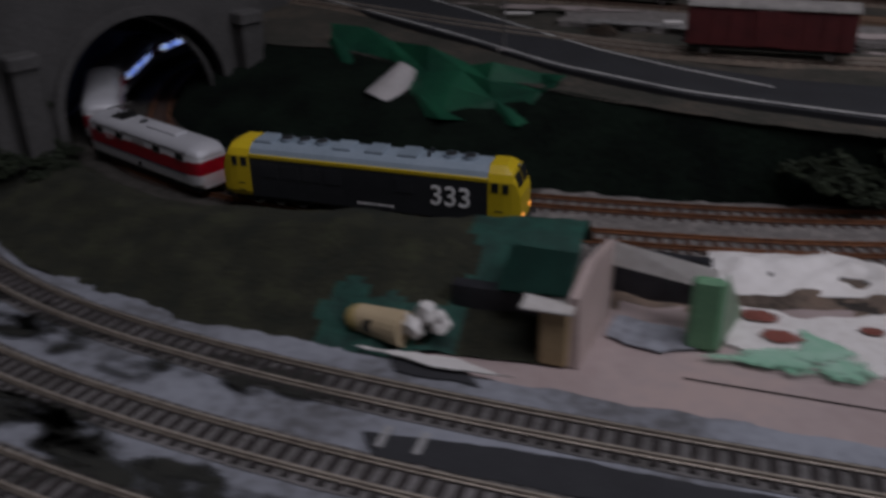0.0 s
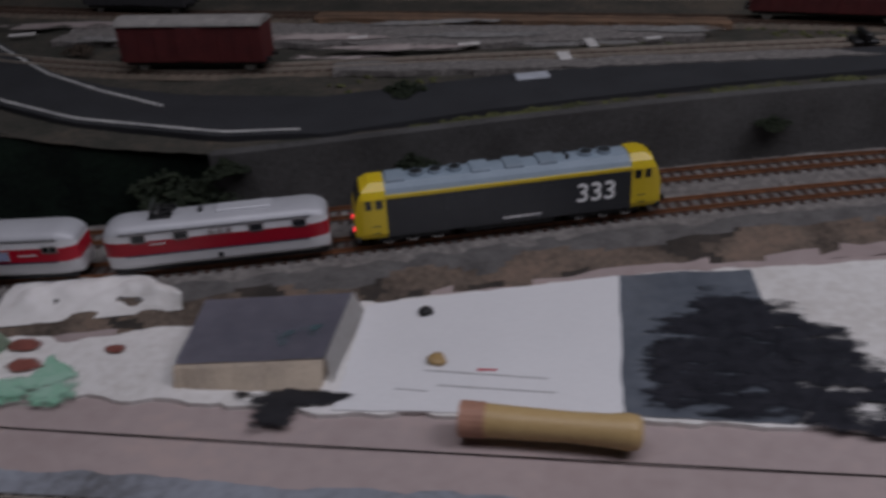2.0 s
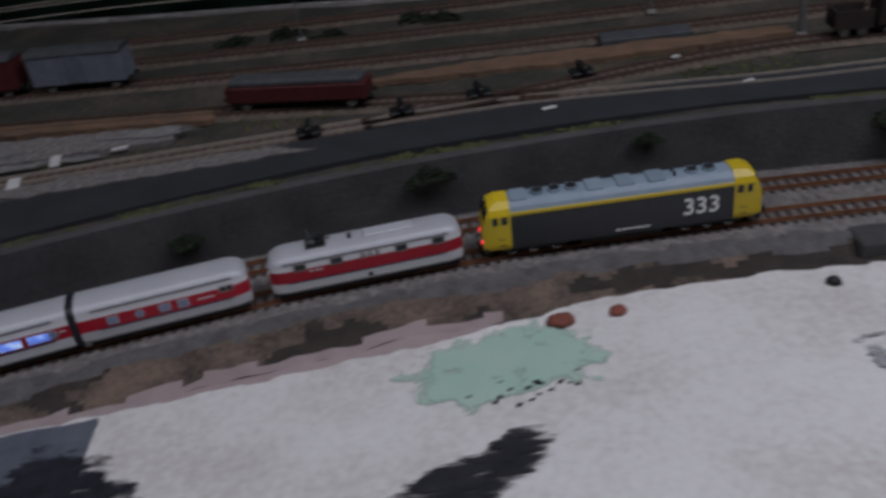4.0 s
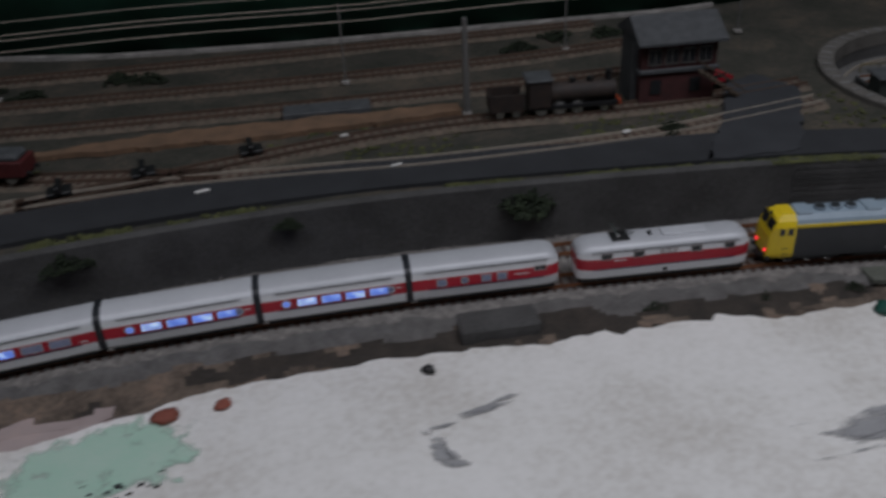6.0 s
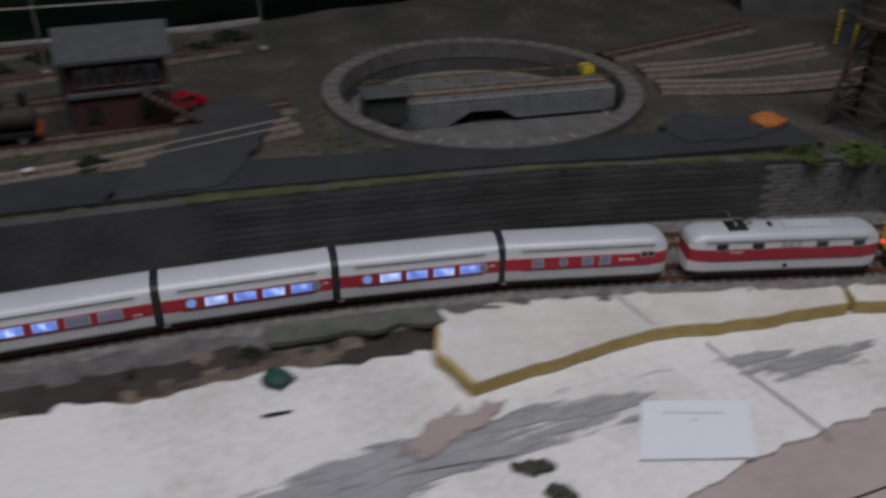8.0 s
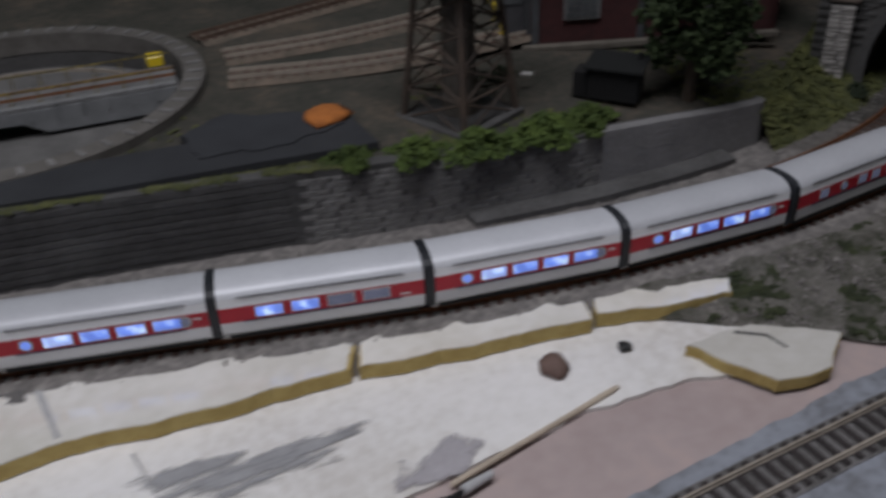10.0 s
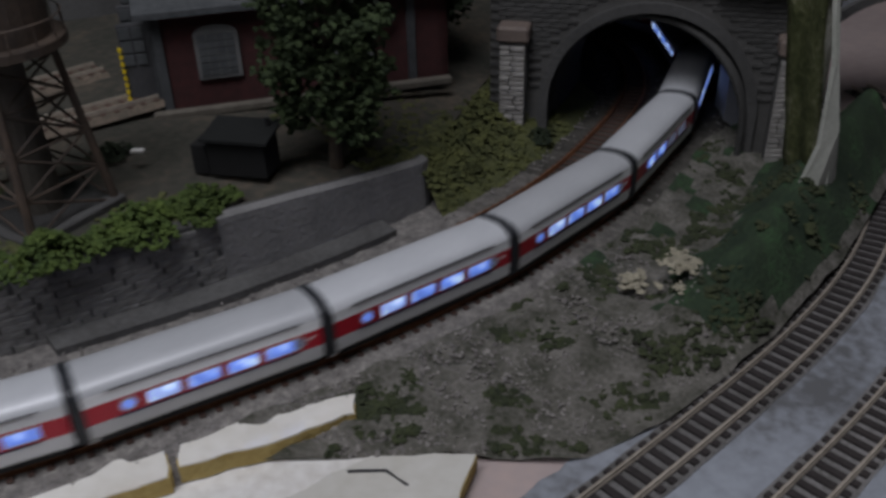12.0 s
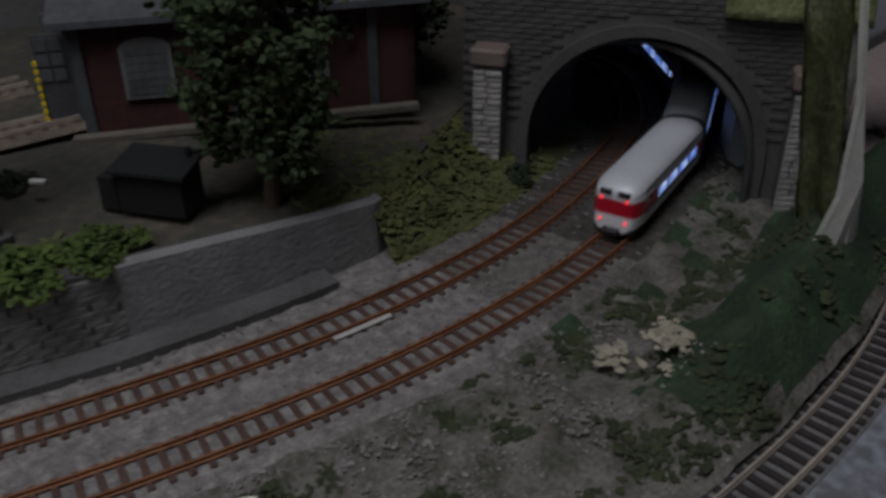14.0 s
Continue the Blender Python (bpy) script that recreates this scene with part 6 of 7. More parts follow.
def plants():
    olive = mat("olive_foliage", (0.095, 0.100, 0.030), (0.035, 0.042, 0.014), 0.95, scale=70, fine=500, bump=0.8)
    for c, r, m in (((1.345, 0.662, 0.064), 0.026, LEAFB), ((1.395, 0.658, 0.064), 0.026, LEAFB), ((1.438, 0.662, 0.062), 0.024, LEAFB), ((1.30, 0.675, 0.066), 0.022, LEAFB), ((1.255, 0.690, 0.068), 0.018, LEAFB)):
        bush("bush", c, r, m, "bright green foam bush on the wall top", 34)
    for c, r, m in (((1.628, 0.664, 0.040), 0.012, olive), ((1.665, 0.690, 0.040), 0.014, olive), ((1.70, 0.705, 0.040), 0.013, olive), ((1.60, 0.668, 0.046), 0.009, LEAF), ((1.645, 0.640, 0.026), 0.009, olive), ((1.425, 0.765, 0.068), 0.014, LEAFD), ((1.735, 0.655, 0.02), 0.014, LEAFD)):
        bush("bush", c, r, m, "olive green bush beside the tunnel", 30)
    for c, r, m in (((0.478, 0.800, 0.050), 0.030, LEAFD), ((0.655, 0.880, 0.074), 0.014, LEAFD), ((-0.471, 0.735, 0.076), 0.016, LEAFD), ((0.05, 0.785, 0.055), 0.020, LEAFD), ((-0.16, 0.735, 0.045), 0.014, LEAFD),
                    ((-0.455, 0.640, 0.020), 0.020, LEAFD), ((-0.450, 0.645, 0.045), 0.017, LEAFD), ((-0.605, 0.600, 0.030), 0.026, LEAFD), ((-0.635, 0.595, 0.040), 0.030, LEAFD), ((-0.590, 0.605, 0.058), 0.016, LEAFD), ((1.02, 0.755, 0.060), 0.016, LEAFD), ((0.70, 0.798, 0.066), 0.014, LEAFD), ((0.25, 0.800, 0.06), 0.012, LEAFD)):
        bush("bush", c, r, m, "dark green bush growing at the wall", 30)
    for x in np.arange(-0.2, 0.86, 0.075):
        if x < 0.14 or x > 0.5:
            bush("shrub", (x + 0.02 * math.sin(x * 50), 1.20 + 0.02 * math.sin(x * 31), 0.073), 0.022, LEAFD, "low dark shrub along the far siding", 16, "far shrubs", 0.45)
    for x in (0.56, 0.66, 0.74, 0.80):
        bush("shrub", (x, near_y(x) - 0.040, 0.008), 0.010, LEAFD, "low dark tuft on the bank", 14, "bank tufts", 0.5)
    rnd = random.Random(8)
    items = []
    for i in range(9000):
        x = rnd.uniform(-0.55, 1.72)
        u = rnd.random()
        y = edge_y(x) + 0.010 + abs(rnd.gauss(0, 0.010)) if u < 0.5 else rnd.uniform(edge_y(x) + 0.012, 0.98) if x < 1.25 else rnd.uniform(edge_y(x) + 0.012, 0.78)
        d = (Vector((x, y)) - Vector(TT[:2])).length
        if d < 0.172 or noise.noise(Vector((x * 9, y * 9, 3))) + 0.4 * noise.noise(Vector((x * 40, y * 40, 3))) < 0.05 or (u >= 0.5 and x < 1.1 and y < edge_y(x) + 0.075):
            continue
        v = (y - edge_y(x) - 0.010) / (1.42 - edge_y(x)) * 3
        z = wall_top(x) * (1 - min(v, 1)) + 0.072 * min(v, 1) - 0.001
        items.append(((x, y, z), rnd.uniform(0.0012, 0.0038), 0.5, 0.9))
    for i in range(1700):
        x = rnd.uniform(0.72, 1.25)
        if noise.noise(Vector((x * 14, 0, 8))) > -0.25:
            items.append(((x, edge_y(x) + 0.003 + abs(rnd.gauss(0, 0.006)), wall_top(x) + 0.0005), rnd.uniform(0.0010, 0.0028), 0.5, 0.9))
    tagged(clumps("grass_tufts", items, GRASS), "olive grass tufts over the yard", "grass tufts", "", "stuff")
    tagged(clumps("slope_tufts", [((x, near_y(x) + 0.088 + (edge_y(x) - near_y(x) - 0.08) * v, 0.012 + (wall_top(x) - 0.012) * v ** 0.8), rnd.uniform(0.001, 0.0032), 0.6, 0.9) for x, v in [(rnd.uniform(1.60, 1.78), rnd.random()) for _ in range(900)]], olive), "olive flock on the slope by the tunnel", "flock", "", "stuff")
    tree((1.546, 0.668, 0.056), 0.200, 0.040, LEAF, "tall leafy green model tree on the bank")
    tree((1.640, 0.790, 0.066), 0.150, 0.045, LEAFD, "dark green model tree behind the bank")
    tree((1.720, 0.800, 0.066), 0.160, 0.048, LEAFD, "dark green model tree by the portal")
    tree((1.600, 0.860, 0.066), 0.17, 0.045, LEAFD, "dark green model tree behind the brick shed")


# ---- upper yard ----
def turntable():
    th = thing("turntable", "grey concrete railway turntable pit with bridge and control cabin", "turntable", at=pose(TT[0], TT[1], -0.0035) @ Matrix.Diagonal((0.925, 0.925, 1, 1)))
    def ring(r0, r1, z0, z1, n=72):
        bm = B()
        rows = []
        for i in range(n):
            a = 2 * math.pi * i / n
            c, s = math.cos(a), math.sin(a)
            rows.append([(r0 * c, r0 * s, z0), (r1 * c, r1 * s, z0), (r1 * c, r1 * s, z1), (r0 * c, r0 * s, z1)])
        rows.append(rows[0])
        skin(bm, rows, True)
        bmesh.ops.remove_doubles(bm, verts=bm.verts, dist=1e-6)
        return bm
    part("rim", ring(0.162, 0.182, 0.060, 0.0800), mat("rim_concrete", (0.135, 0.125, 0.115), (0.085, 0.078, 0.07), 0.9, scale=60), th, "weathered concrete rim")
    part("pit_wall", ring(0.162, 0.167, 0.040, 0.062), CONCRETE, th)
    part("ring_rail", ring(0.145, 0.1475, 0.046, 0.049), STEEL, th)
    bm = B()
    tube(bm, (0, 0, 0.038), (0, 0, 0.046), 0.165, 0.165, 72)
    part("pit_floor", bm, mat("pit_floor", (0.16, 0.155, 0.15), (0.09, 0.088, 0.085), 0.9, scale=30), th)
    for i in range(48):
        a = 2 * math.pi * i / 48
        bm = B()
        box(bm, 0.166, 0.179, -0.0022, 0.0022, 0.0800, 0.0812, Matrix.Rotation(a, 4, "Z"))
        part("rim_block", bm, STONE, th)
    ang = math.atan2(0.844 - 0.885, 1.18 - 0.905) + 0.02
    R = Matrix.Rotation(ang, 4, "Z")
    bm = B()
    box(bm, -0.138, 0.154, -0.026, 0.020, 0.070, 0.0745, R, bevel=0.0008)
    br = part("bridge", bm, mat("bridge_grey", (0.19, 0.19, 0.19), (0.13, 0.13, 0.13), 0.6, scale=60), th, "grey steel bridge deck")
    for s in (-1, 1):
        bm = B()
        y = -0.0265 if s < 0 else 0.0205
        edge = [(-0.138, 0.0702), (0.154, 0.0702), (0.154, 0.054), (0.140, 0.050), (0.034, 0.050), (0.016, 0.060), (-0.020, 0.061), (-0.046, 0.047), (-0.100, 0.047), (-0.138, 0.050)]
        skin(bm, [[R @ Vector((px, y + o, pz)) for px, pz in edge] for o in (-0.001, 0.001)], True, True)
        part("girder", bm, mat("girder_grey", (0.20, 0.205, 0.21), (0.14, 0.145, 0.15), 0.55, scale=60), br)
        for x in np.arange(-0.13, 0.15, 0.022):
            bm = B()
            box(bm, x - 0.0012, x + 0.0012, y - 0.002, y + 0.002, 0.061, 0.0745, R)
            part("stiffener", bm, bpy.data.materials["girder_grey"], br)
        bm = B()
        box(bm, -0.138, 0.154, s * 0.0088 - 0.0008, s * 0.0088 + 0.0008, 0.0745, 0.0768, R)
        part("rail", bm, RUST, br)
        bm = B()
        for x in np.arange(-0.133, 0.153, 0.024):
            box(bm, x - 0.0006, x + 0.0006, s * 0.021 - 0.0006, s * 0.021 + 0.0006, 0.0745, 0.086, R)
        box(bm, -0.133, 0.152, s * 0.021 - 0.0006, s * 0.021 + 0.0006, 0.085, 0.0862, R)
        part("handrail", bm, mat("striped_rail", (0.35, 0.27, 0.08), (0.03, 0.03, 0.03), 0.5, scale=160), br, "yellow and black handrail")
    bm = B()
    box(bm, -0.142, -0.097, -0.052, -0.022, 0.064, 0.092, R, bevel=0.001)
    cb = part("cabin", bm, mat("cabin_green", (0.055, 0.065, 0.060), (0.04, 0.047, 0.044), 0.6), br, "dark grey control cabin")
    bm = B()
    box(bm, -0.146, -0.093, -0.056, -0.018, 0.092, 0.095, R, bevel=0.001)
    part("cabin_roof", bm, SLATE, cb)
    bm = B()
    box(bm, 0.132, 0.147, 0.020, 0.035, 0.0745, 0.084, R, bevel=0.001)
    part("motor_box", bm, YELLOW, br, "small yellow motor box")


def yard_tracks():
    lines = [
        [(-1.35, 1.0), (-1.15, 0.93), (-0.95, 0.855), (-0.70, 0.806), (-0.4, 0.835), (-0.1, 0.868), (0.1, 0.888), (0.25, 0.884), (0.40, 0.872), (0.615, 0.876), (0.75, 0.897), (0.855, 0.918)],
        [(-0.02, 0.875), (0.12, 0.905), (0.314, 0.948), (0.45, 0.962), (0.6, 0.952), (0.74, 0.955), (0.86, 0.97)],
        [(-1.25, 1.09), (-0.8, 1.02), (-0.45, 0.99), (-0.15, 0.958), (0.05, 0.925), (0.20, 0.895)],
        [(-1.4, 1.19), (-0.8, 1.13), (-0.35, 1.088), (0.0, 1.065), (0.4, 1.055), (0.75, 1.06)],
        [(-1.4, 1.27), (-0.6, 1.19), (0.0, 1.15), (0.5, 1.14), (0.85, 1.18)],
        [(-1.3, 1.33), (-0.5, 1.27), (0.1, 1.245), (0.7, 1.25)],
        [(1.215, 0.885), (1.34, 0.845), (1.46, 0.835), (1.56, 0.84)],
        [(1.225, 0.935), (1.34, 0.92), (1.50, 0.93)],
        [(1.215, 0.99), (1.32, 1.01), (1.48, 1.04)],
    ]
    old_rail = mat("dull_brown_rail", (0.13, 0.085, 0.06), (0.075, 0.05, 0.038), 0.7, 0.2, scale=90, fine=500)
    for k, l in enumerate(lines):
        _, C = spline(l)
        if len(C) > 12:
            C = smooth_line(C, 4)
        th = thing("siding", "old rusty siding track in the yard", "railway track", "yard sidings")
        N = normals(C)
        for side in (-1, 1):
            bm = B()
            skin(bm, [[tuple(p + n * (side * 0.0088 + o)) + (0.0745 + dz,) for o, dz in ((-0.0009, 0), (-0.0007, 0.003), (0.0007, 0.003), (0.0009, 0))] for p, n in zip(C, N)], True, True)
            part("rail", bm, old_rail if k not in (0, 6, 7) else STEEL, th)
        bm = B()
        s = np.r_[0, np.cumsum(np.linalg.norm(np.diff(C, axis=0), axis=1))]
        for q in np.arange(0.004, s[-1], 0.0105):
            x, y = np.interp(q, s, C[:, 0]), np.interp(q, s, C[:, 1])
            a = math.atan2(-np.interp(q, s, N[:, 0]), np.interp(q, s, N[:, 1]))
            box(bm, -0.0017, 0.0017, -0.0145, 0.0145, 0, 0.0022, Matrix.Translation((x, y, 0.0726)) @ Matrix.Rotation(a, 4, "Z"))
        tagged(part("sleeper_bed", bm, SLEEPER, th), kind="stuff")
        bm = B()
        skin(bm, [[tuple(p + n * -0.020) + (0.0705,), tuple(p + n * -0.015) + (0.0740,), tuple(p + n * 0.015) + (0.0740,), tuple(p + n * 0.020) + (0.0705,)] for p, n in zip(C, N)])
        part("ballast", bm, mat("yard_ballast", (0.17, 0.13, 0.10), (0.08, 0.07, 0.055), 0.95, scale=80, fine=400, bump=0.8) if k == 0 else bpy.data.materials["yard_ballast"], th)
    for pts, m, label in (([(-0.62, 0.985), (-0.25, 0.945), (-0.17, 0.935), (-0.17, 0.962), (-0.3, 0.975), (-0.62, 1.015)], SAND, "orange-brown sand strip between sidings"), ([(-0.05, 0.99), (0.2, 0.975), (0.45, 0.985), (0.45, 1.01), (0.1, 1.015)], SAND, "orange-brown sand strip between sidings"),
                          ([(-0.9, 0.905), (-0.45, 0.875), (-0.2, 0.895), (-0.2, 0.93), (-0.5, 0.95), (-0.9, 0.99)], BALLAST, "pale grey gravel strip between sidings"), ([(-0.55, 0.79), (-0.33, 0.80), (-0.05, 0.83), (-0.1, 0.848), (-0.38, 0.822), (-0.55, 0.82)], BALLAST, "grey gravel strip beside the siding"),
                          ([(0.66, 0.80), (0.76, 0.80), (0.835, 0.95), (0.80, 1.0), (0.76, 0.98), (0.72, 0.90)], ASPHALT, "dark asphalt crossing to the shed"), ([(1.16, 0.735), (1.22, 0.725), (1.27, 0.735), (1.25, 0.77), (1.20, 0.80), (1.16, 0.78)], ASPHALT, "dark asphalt apron by the turntable")):
        bm = B()
        patch(bm, pts, 0.0768, 0.006, len(pts), 0.006)
        solo("ground_patch", bm, m, label, "ground", kind="structure")
    pale = wash(mat("pale_plaster_scrap", (0.46, 0.40, 0.38), (0.30, 0.25, 0.24), 0.85, scale=40), 2.5, 60, 0.18)
    grey = wash(mat("grey_gravel_film", (0.30, 0.29, 0.28), (0.17, 0.165, 0.16), 0.9, scale=120, fine=400), 2.5, 60, 0.18)
    for k, (x, y, a, b, m) in enumerate(((-0.50, 0.862, 0.075, 0.012, pale), (-0.33, 0.868, 0.065, 0.013, grey), (-0.80, 0.905, 0.09, 0.016, grey), (-0.60, 0.905, 0.08, 0.014, pale), (-0.42, 0.905, 0.09, 0.012, grey),
                                         (-0.22, 0.915, 0.06, 0.010, grey), (-0.92, 0.965, 0.10, 0.016, pale), (-0.50, 0.955, 0.10, 0.012, grey), (-0.56, 0.832, 0.05, 0.008, pale))):
        ring = [(x + a * math.cos(q) * (1 + 0.3 * math.sin(q * 3 + k)), y + b * math.sin(q) * (1 + 0.3 * math.sin(q * 2 + k))) for q in [i * math.pi / 7 for i in range(14)]]
        bm = B()
        wash_patch(bm, ring, 0.0782, 0.005, 30 + k, 0.35, 0.012)
        solo("gravel_patch", bm, m, "pale plaster and gravel strewn between the sidings", "ground", kind="structure")
    pebble("orange_scatter", (1.262, 0.752, 0.078), 0.017, ORANGE, "heap of orange scatter on the yard", "scatter heap", 0.35)


def wagon(m, L, material, label, roof=None, low=False):
    th = thing("goods_wagon", label, "railway wagon", "yard wagons", m)
    h = 0.016 if low else 0.036
    bm = B()
    box(bm, -L / 2, L / 2, -0.015, 0.015, 0.0095, 0.0095 + h, bevel=0.0006)
    b = part("body", bm, material, th)
    for x in np.arange(-L / 2 + 0.006, L / 2 - 0.004, 0.016):
        for s in (-1, 1):
            bm = B()
            box(bm, x - 0.0007, x + 0.0007, s * 0.0152 - 0.0004, s * 0.0152 + 0.0004, 0.0095, 0.0095 + h)
            part("rib", bm, material, b)
    if low:
        bm = B()
        box(bm, -L / 2 + 0.004, L / 2 - 0.004, -0.012, 0.012, 0.0095 + h - 0.002, 0.0095 + h + 0.007, bevel=0.003)
        part("load", bm, SLATE, th, "grey load under cover")
    else:
        bm = B()
        rows = [[(x, 0.0165 * math.cos(a), 0.0095 + h - 0.001 + 0.006 * math.sin(a)) for a in [math.pi * i / 8 for i in range(9)]] for x in (-L / 2 - 0.001, L / 2 + 0.001)]
        skin(bm, rows, True, True)
        part("roof", bm, roof or SLATE, th)
        for s in (-1, 1):
            bm = B()
            box(bm, -0.012, 0.012, s * 0.0155 - 0.0006, s * 0.0155 + 0.0006, 0.011, 0.0095 + h - 0.003, bevel=0.0003)
            part("door", bm, material, th)
    bm = B()
    box(bm, -L / 2 + 0.002, L / 2 - 0.002, -0.011, 0.011, 0.006, 0.0096)
    part("underframe", bm, BLACK, th)
    for x in (-L / 2 + 0.018, L / 2 - 0.018):
        wheelset(th, x, 0.0050)
    for s in (-1, 1):
        for y in (-0.009, 0.009):
            bm = B()
            tube(bm, (s * L / 2, y, 0.0115), (s * (L / 2 + 0.005), y, 0.0115), 0.0017, 0.0022, 10)
            part("buffer", bm, BLACK, th)
    return th


def steam_loco(m):
    th = thing("steam_locomotive", "small black and rusty model steam locomotive", "locomotive", at=m)
    rusty = mat("rusty_black", (0.045, 0.028, 0.022), (0.02, 0.016, 0.015), 0.7, scale=90)
    bm = B()
    tube(bm, (-0.01, 0, 0.022), (0.062, 0, 0.022), 0.011, 0.011, 20)
    boiler = part("boiler", bm, rusty, th)
    for x, h in ((0.055, 0.044), (0.035, 0.037), (0.015, 0.037)):
        bm = B()
        tube(bm, (x, 0, 0.030), (x, 0, h), 0.0035, 0.004, 12)
        part("chimney" if x > 0.05 else "dome", bm, BLACK, boiler)
    bm = B()
    box(bm, -0.035, -0.010, -0.0145, 0.0145, 0.010, 0.040, bevel=0.001)
    part("cab", bm, rusty, th)
    bm = B()
    box(bm, -0.038, -0.008, -0.016, 0.016, 0.040, 0.0425, bevel=0.001)
    part("cab_roof", bm, SLATE, th)
    bm = B()
    for s in (-1, 1):
        box(bm, -0.078, -0.040, s * 0.0135 - 0.001, s * 0.0135 + 0.001, 0.009, 0.028)
    box(bm, -0.078, -0.076, -0.0135, 0.0135, 0.009, 0.028)
    box(bm, -0.078, -0.040, -0.0135, 0.0135, 0.009, 0.018)
    part("tender", bm, rusty, th)
    bm = B()
    box(bm, -0.035, 0.065, -0.012, 0.012, 0.007, 0.011)
    part("frame", bm, BLACK, th)
    for x in (-0.066, -0.048, -0.02, 0.0, 0.02, 0.05):
        wheelset(th, x, 0.0065 if -0.03 < x < 0.03 else 0.0042)
    bm = B()
    box(bm, 0.064, 0.067, -0.014, 0.014, 0.008, 0.013)
    part("buffer_beam", bm, mat("red_beam", (0.35, 0.06, 0.02), None, 0.6), th)
    return th


def signal_box():
    th = thing("signal_box", "two-storey red brick signal box with grey roof", "signal box", at=pose(0.690, 0.985, 0.072, 0, 0, -2))
    bm = B()
    box(bm, -0.043, 0.043, -0.030, 0.030, 0, 0.072)
    w = part("wall", bm, BRICKRED, th)
    bm = B()
    box(bm, -0.046, 0.046, -0.033, 0.033, 0.036, 0.041, bevel=0.0008)
    part("cornice", bm, SLATE, w)
    for x in (-0.028, -0.009, 0.010, 0.029):
        bm = B()
        box(bm, x - 0.0075, x + 0.0075, -0.0318, -0.0302, 0.046, 0.064)
        f = part("window", bm, mat("old_frame", (0.20, 0.19, 0.18), None, 0.7), th)
        for dx in (-0.0037, 0.0037):
            bm = B()
            box(bm, x + dx - 0.003, x + dx + 0.003, -0.0322, -0.0316, 0.0475, 0.0625)
            part("pane", bm, GLASS, f)
    for x in (-0.025, 0.02):
        bm = B()
        box(bm, x - 0.006, x + 0.006, -0.0312, -0.0302, 0.012, 0.028)
        part("window", bm, GLASS, th)
    bm = B()
    skin(bm, [[(x, y, z) for y, z in ((-0.040, 0.070), (-0.040, 0.073), (0, 0.094), (0.040, 0.073), (0.040, 0.070))] for x in (-0.050, 0.050)], True, True)
    part("roof", bm, SLATE, th, "grey slate roof")
    bm = B()
    for i in range(9):
        box(bm, 0.020 + i * 0.006, 0.026 + i * 0.006, -0.046, -0.034, 0.036 - i * 0.0042, 0.038 - i * 0.0042)
    for y in (-0.046, -0.034):
        tube(bm, (0.018, y, 0.050), (0.075, y, 0.012), 0.0006, 0.0006, 6)
    part("stair", bm, WOODD, th)
    bm = B()
    box(bm, -0.050, -0.044, -0.02, 0.02, 0.0, 0.075)
    part("side_wall", bm, SLATE, th)
    car = thing("red_car", "small shiny red model car", "car", at=pose(0.746, 0.984, 0.0765, 0, 0, 20) @ Matrix.Scale(0.9, 4))
    prof = [(-0.024, 0.004), (-0.024, 0.010), (-0.014, 0.0115), (-0.009, 0.017), (0.008, 0.017), (0.014, 0.011), (0.024, 0.009), (0.024, 0.004)]
    bm = B()
    skin(bm, [[(x, y, z) for x, z in prof] for y in (-0.010, 0.010)], True, True)
    part("body", bm, RED, car)
    bm = B()
    skin(bm, [[(x, y, z) for x, z in ((-0.0125, 0.0118), (-0.0085, 0.0162), (0.0075, 0.0162), (0.0125, 0.0118))] for y in (-0.0103, 0.0103)], True, True)
    part("window", bm, GLASS, car)
    for x in (-0.014, 0.014):
        for s in (-1, 1):
            bm = B()
            tube(bm, (x, s * 0.0080, 0.0035), (x, s * 0.0104, 0.0035), 0.0036, 0.0036, 14)
            part("wheel", bm, BLACK, car)


def pole(x, y, h, label, thick=0.0012, arm=True):
    th = thing("catenary_mast", label, "mast", "yard masts", pose(x, y, 0.072))
    bm = B()
    tube(bm, (0, 0, 0), (0, 0, h), thick, thick * 0.7, 8)
    part("pole", bm, mat("mast_grey", (0.16, 0.155, 0.15), (0.10, 0.10, 0.095), 0.6) if "mast_grey" not in bpy.data.materials else bpy.data.materials["mast_grey"], th)
    bm = B()
    box(bm, -0.005, 0.005, -0.005, 0.005, 0, 0.004, bevel=0.0006)
    part("foot", bm, STONEL, th, "pale concrete foot")
    if arm:
        bm = B()
        tube(bm, (0, 0, h * 0.93), (0, -0.05, h * 0.97), 0.0006, 0.0006, 6)
        tube(bm, (0, 0, h * 0.82), (0, -0.045, h * 0.96), 0.0005, 0.0005, 6)
        part("bracket", bm, DGREY, th)
    return th


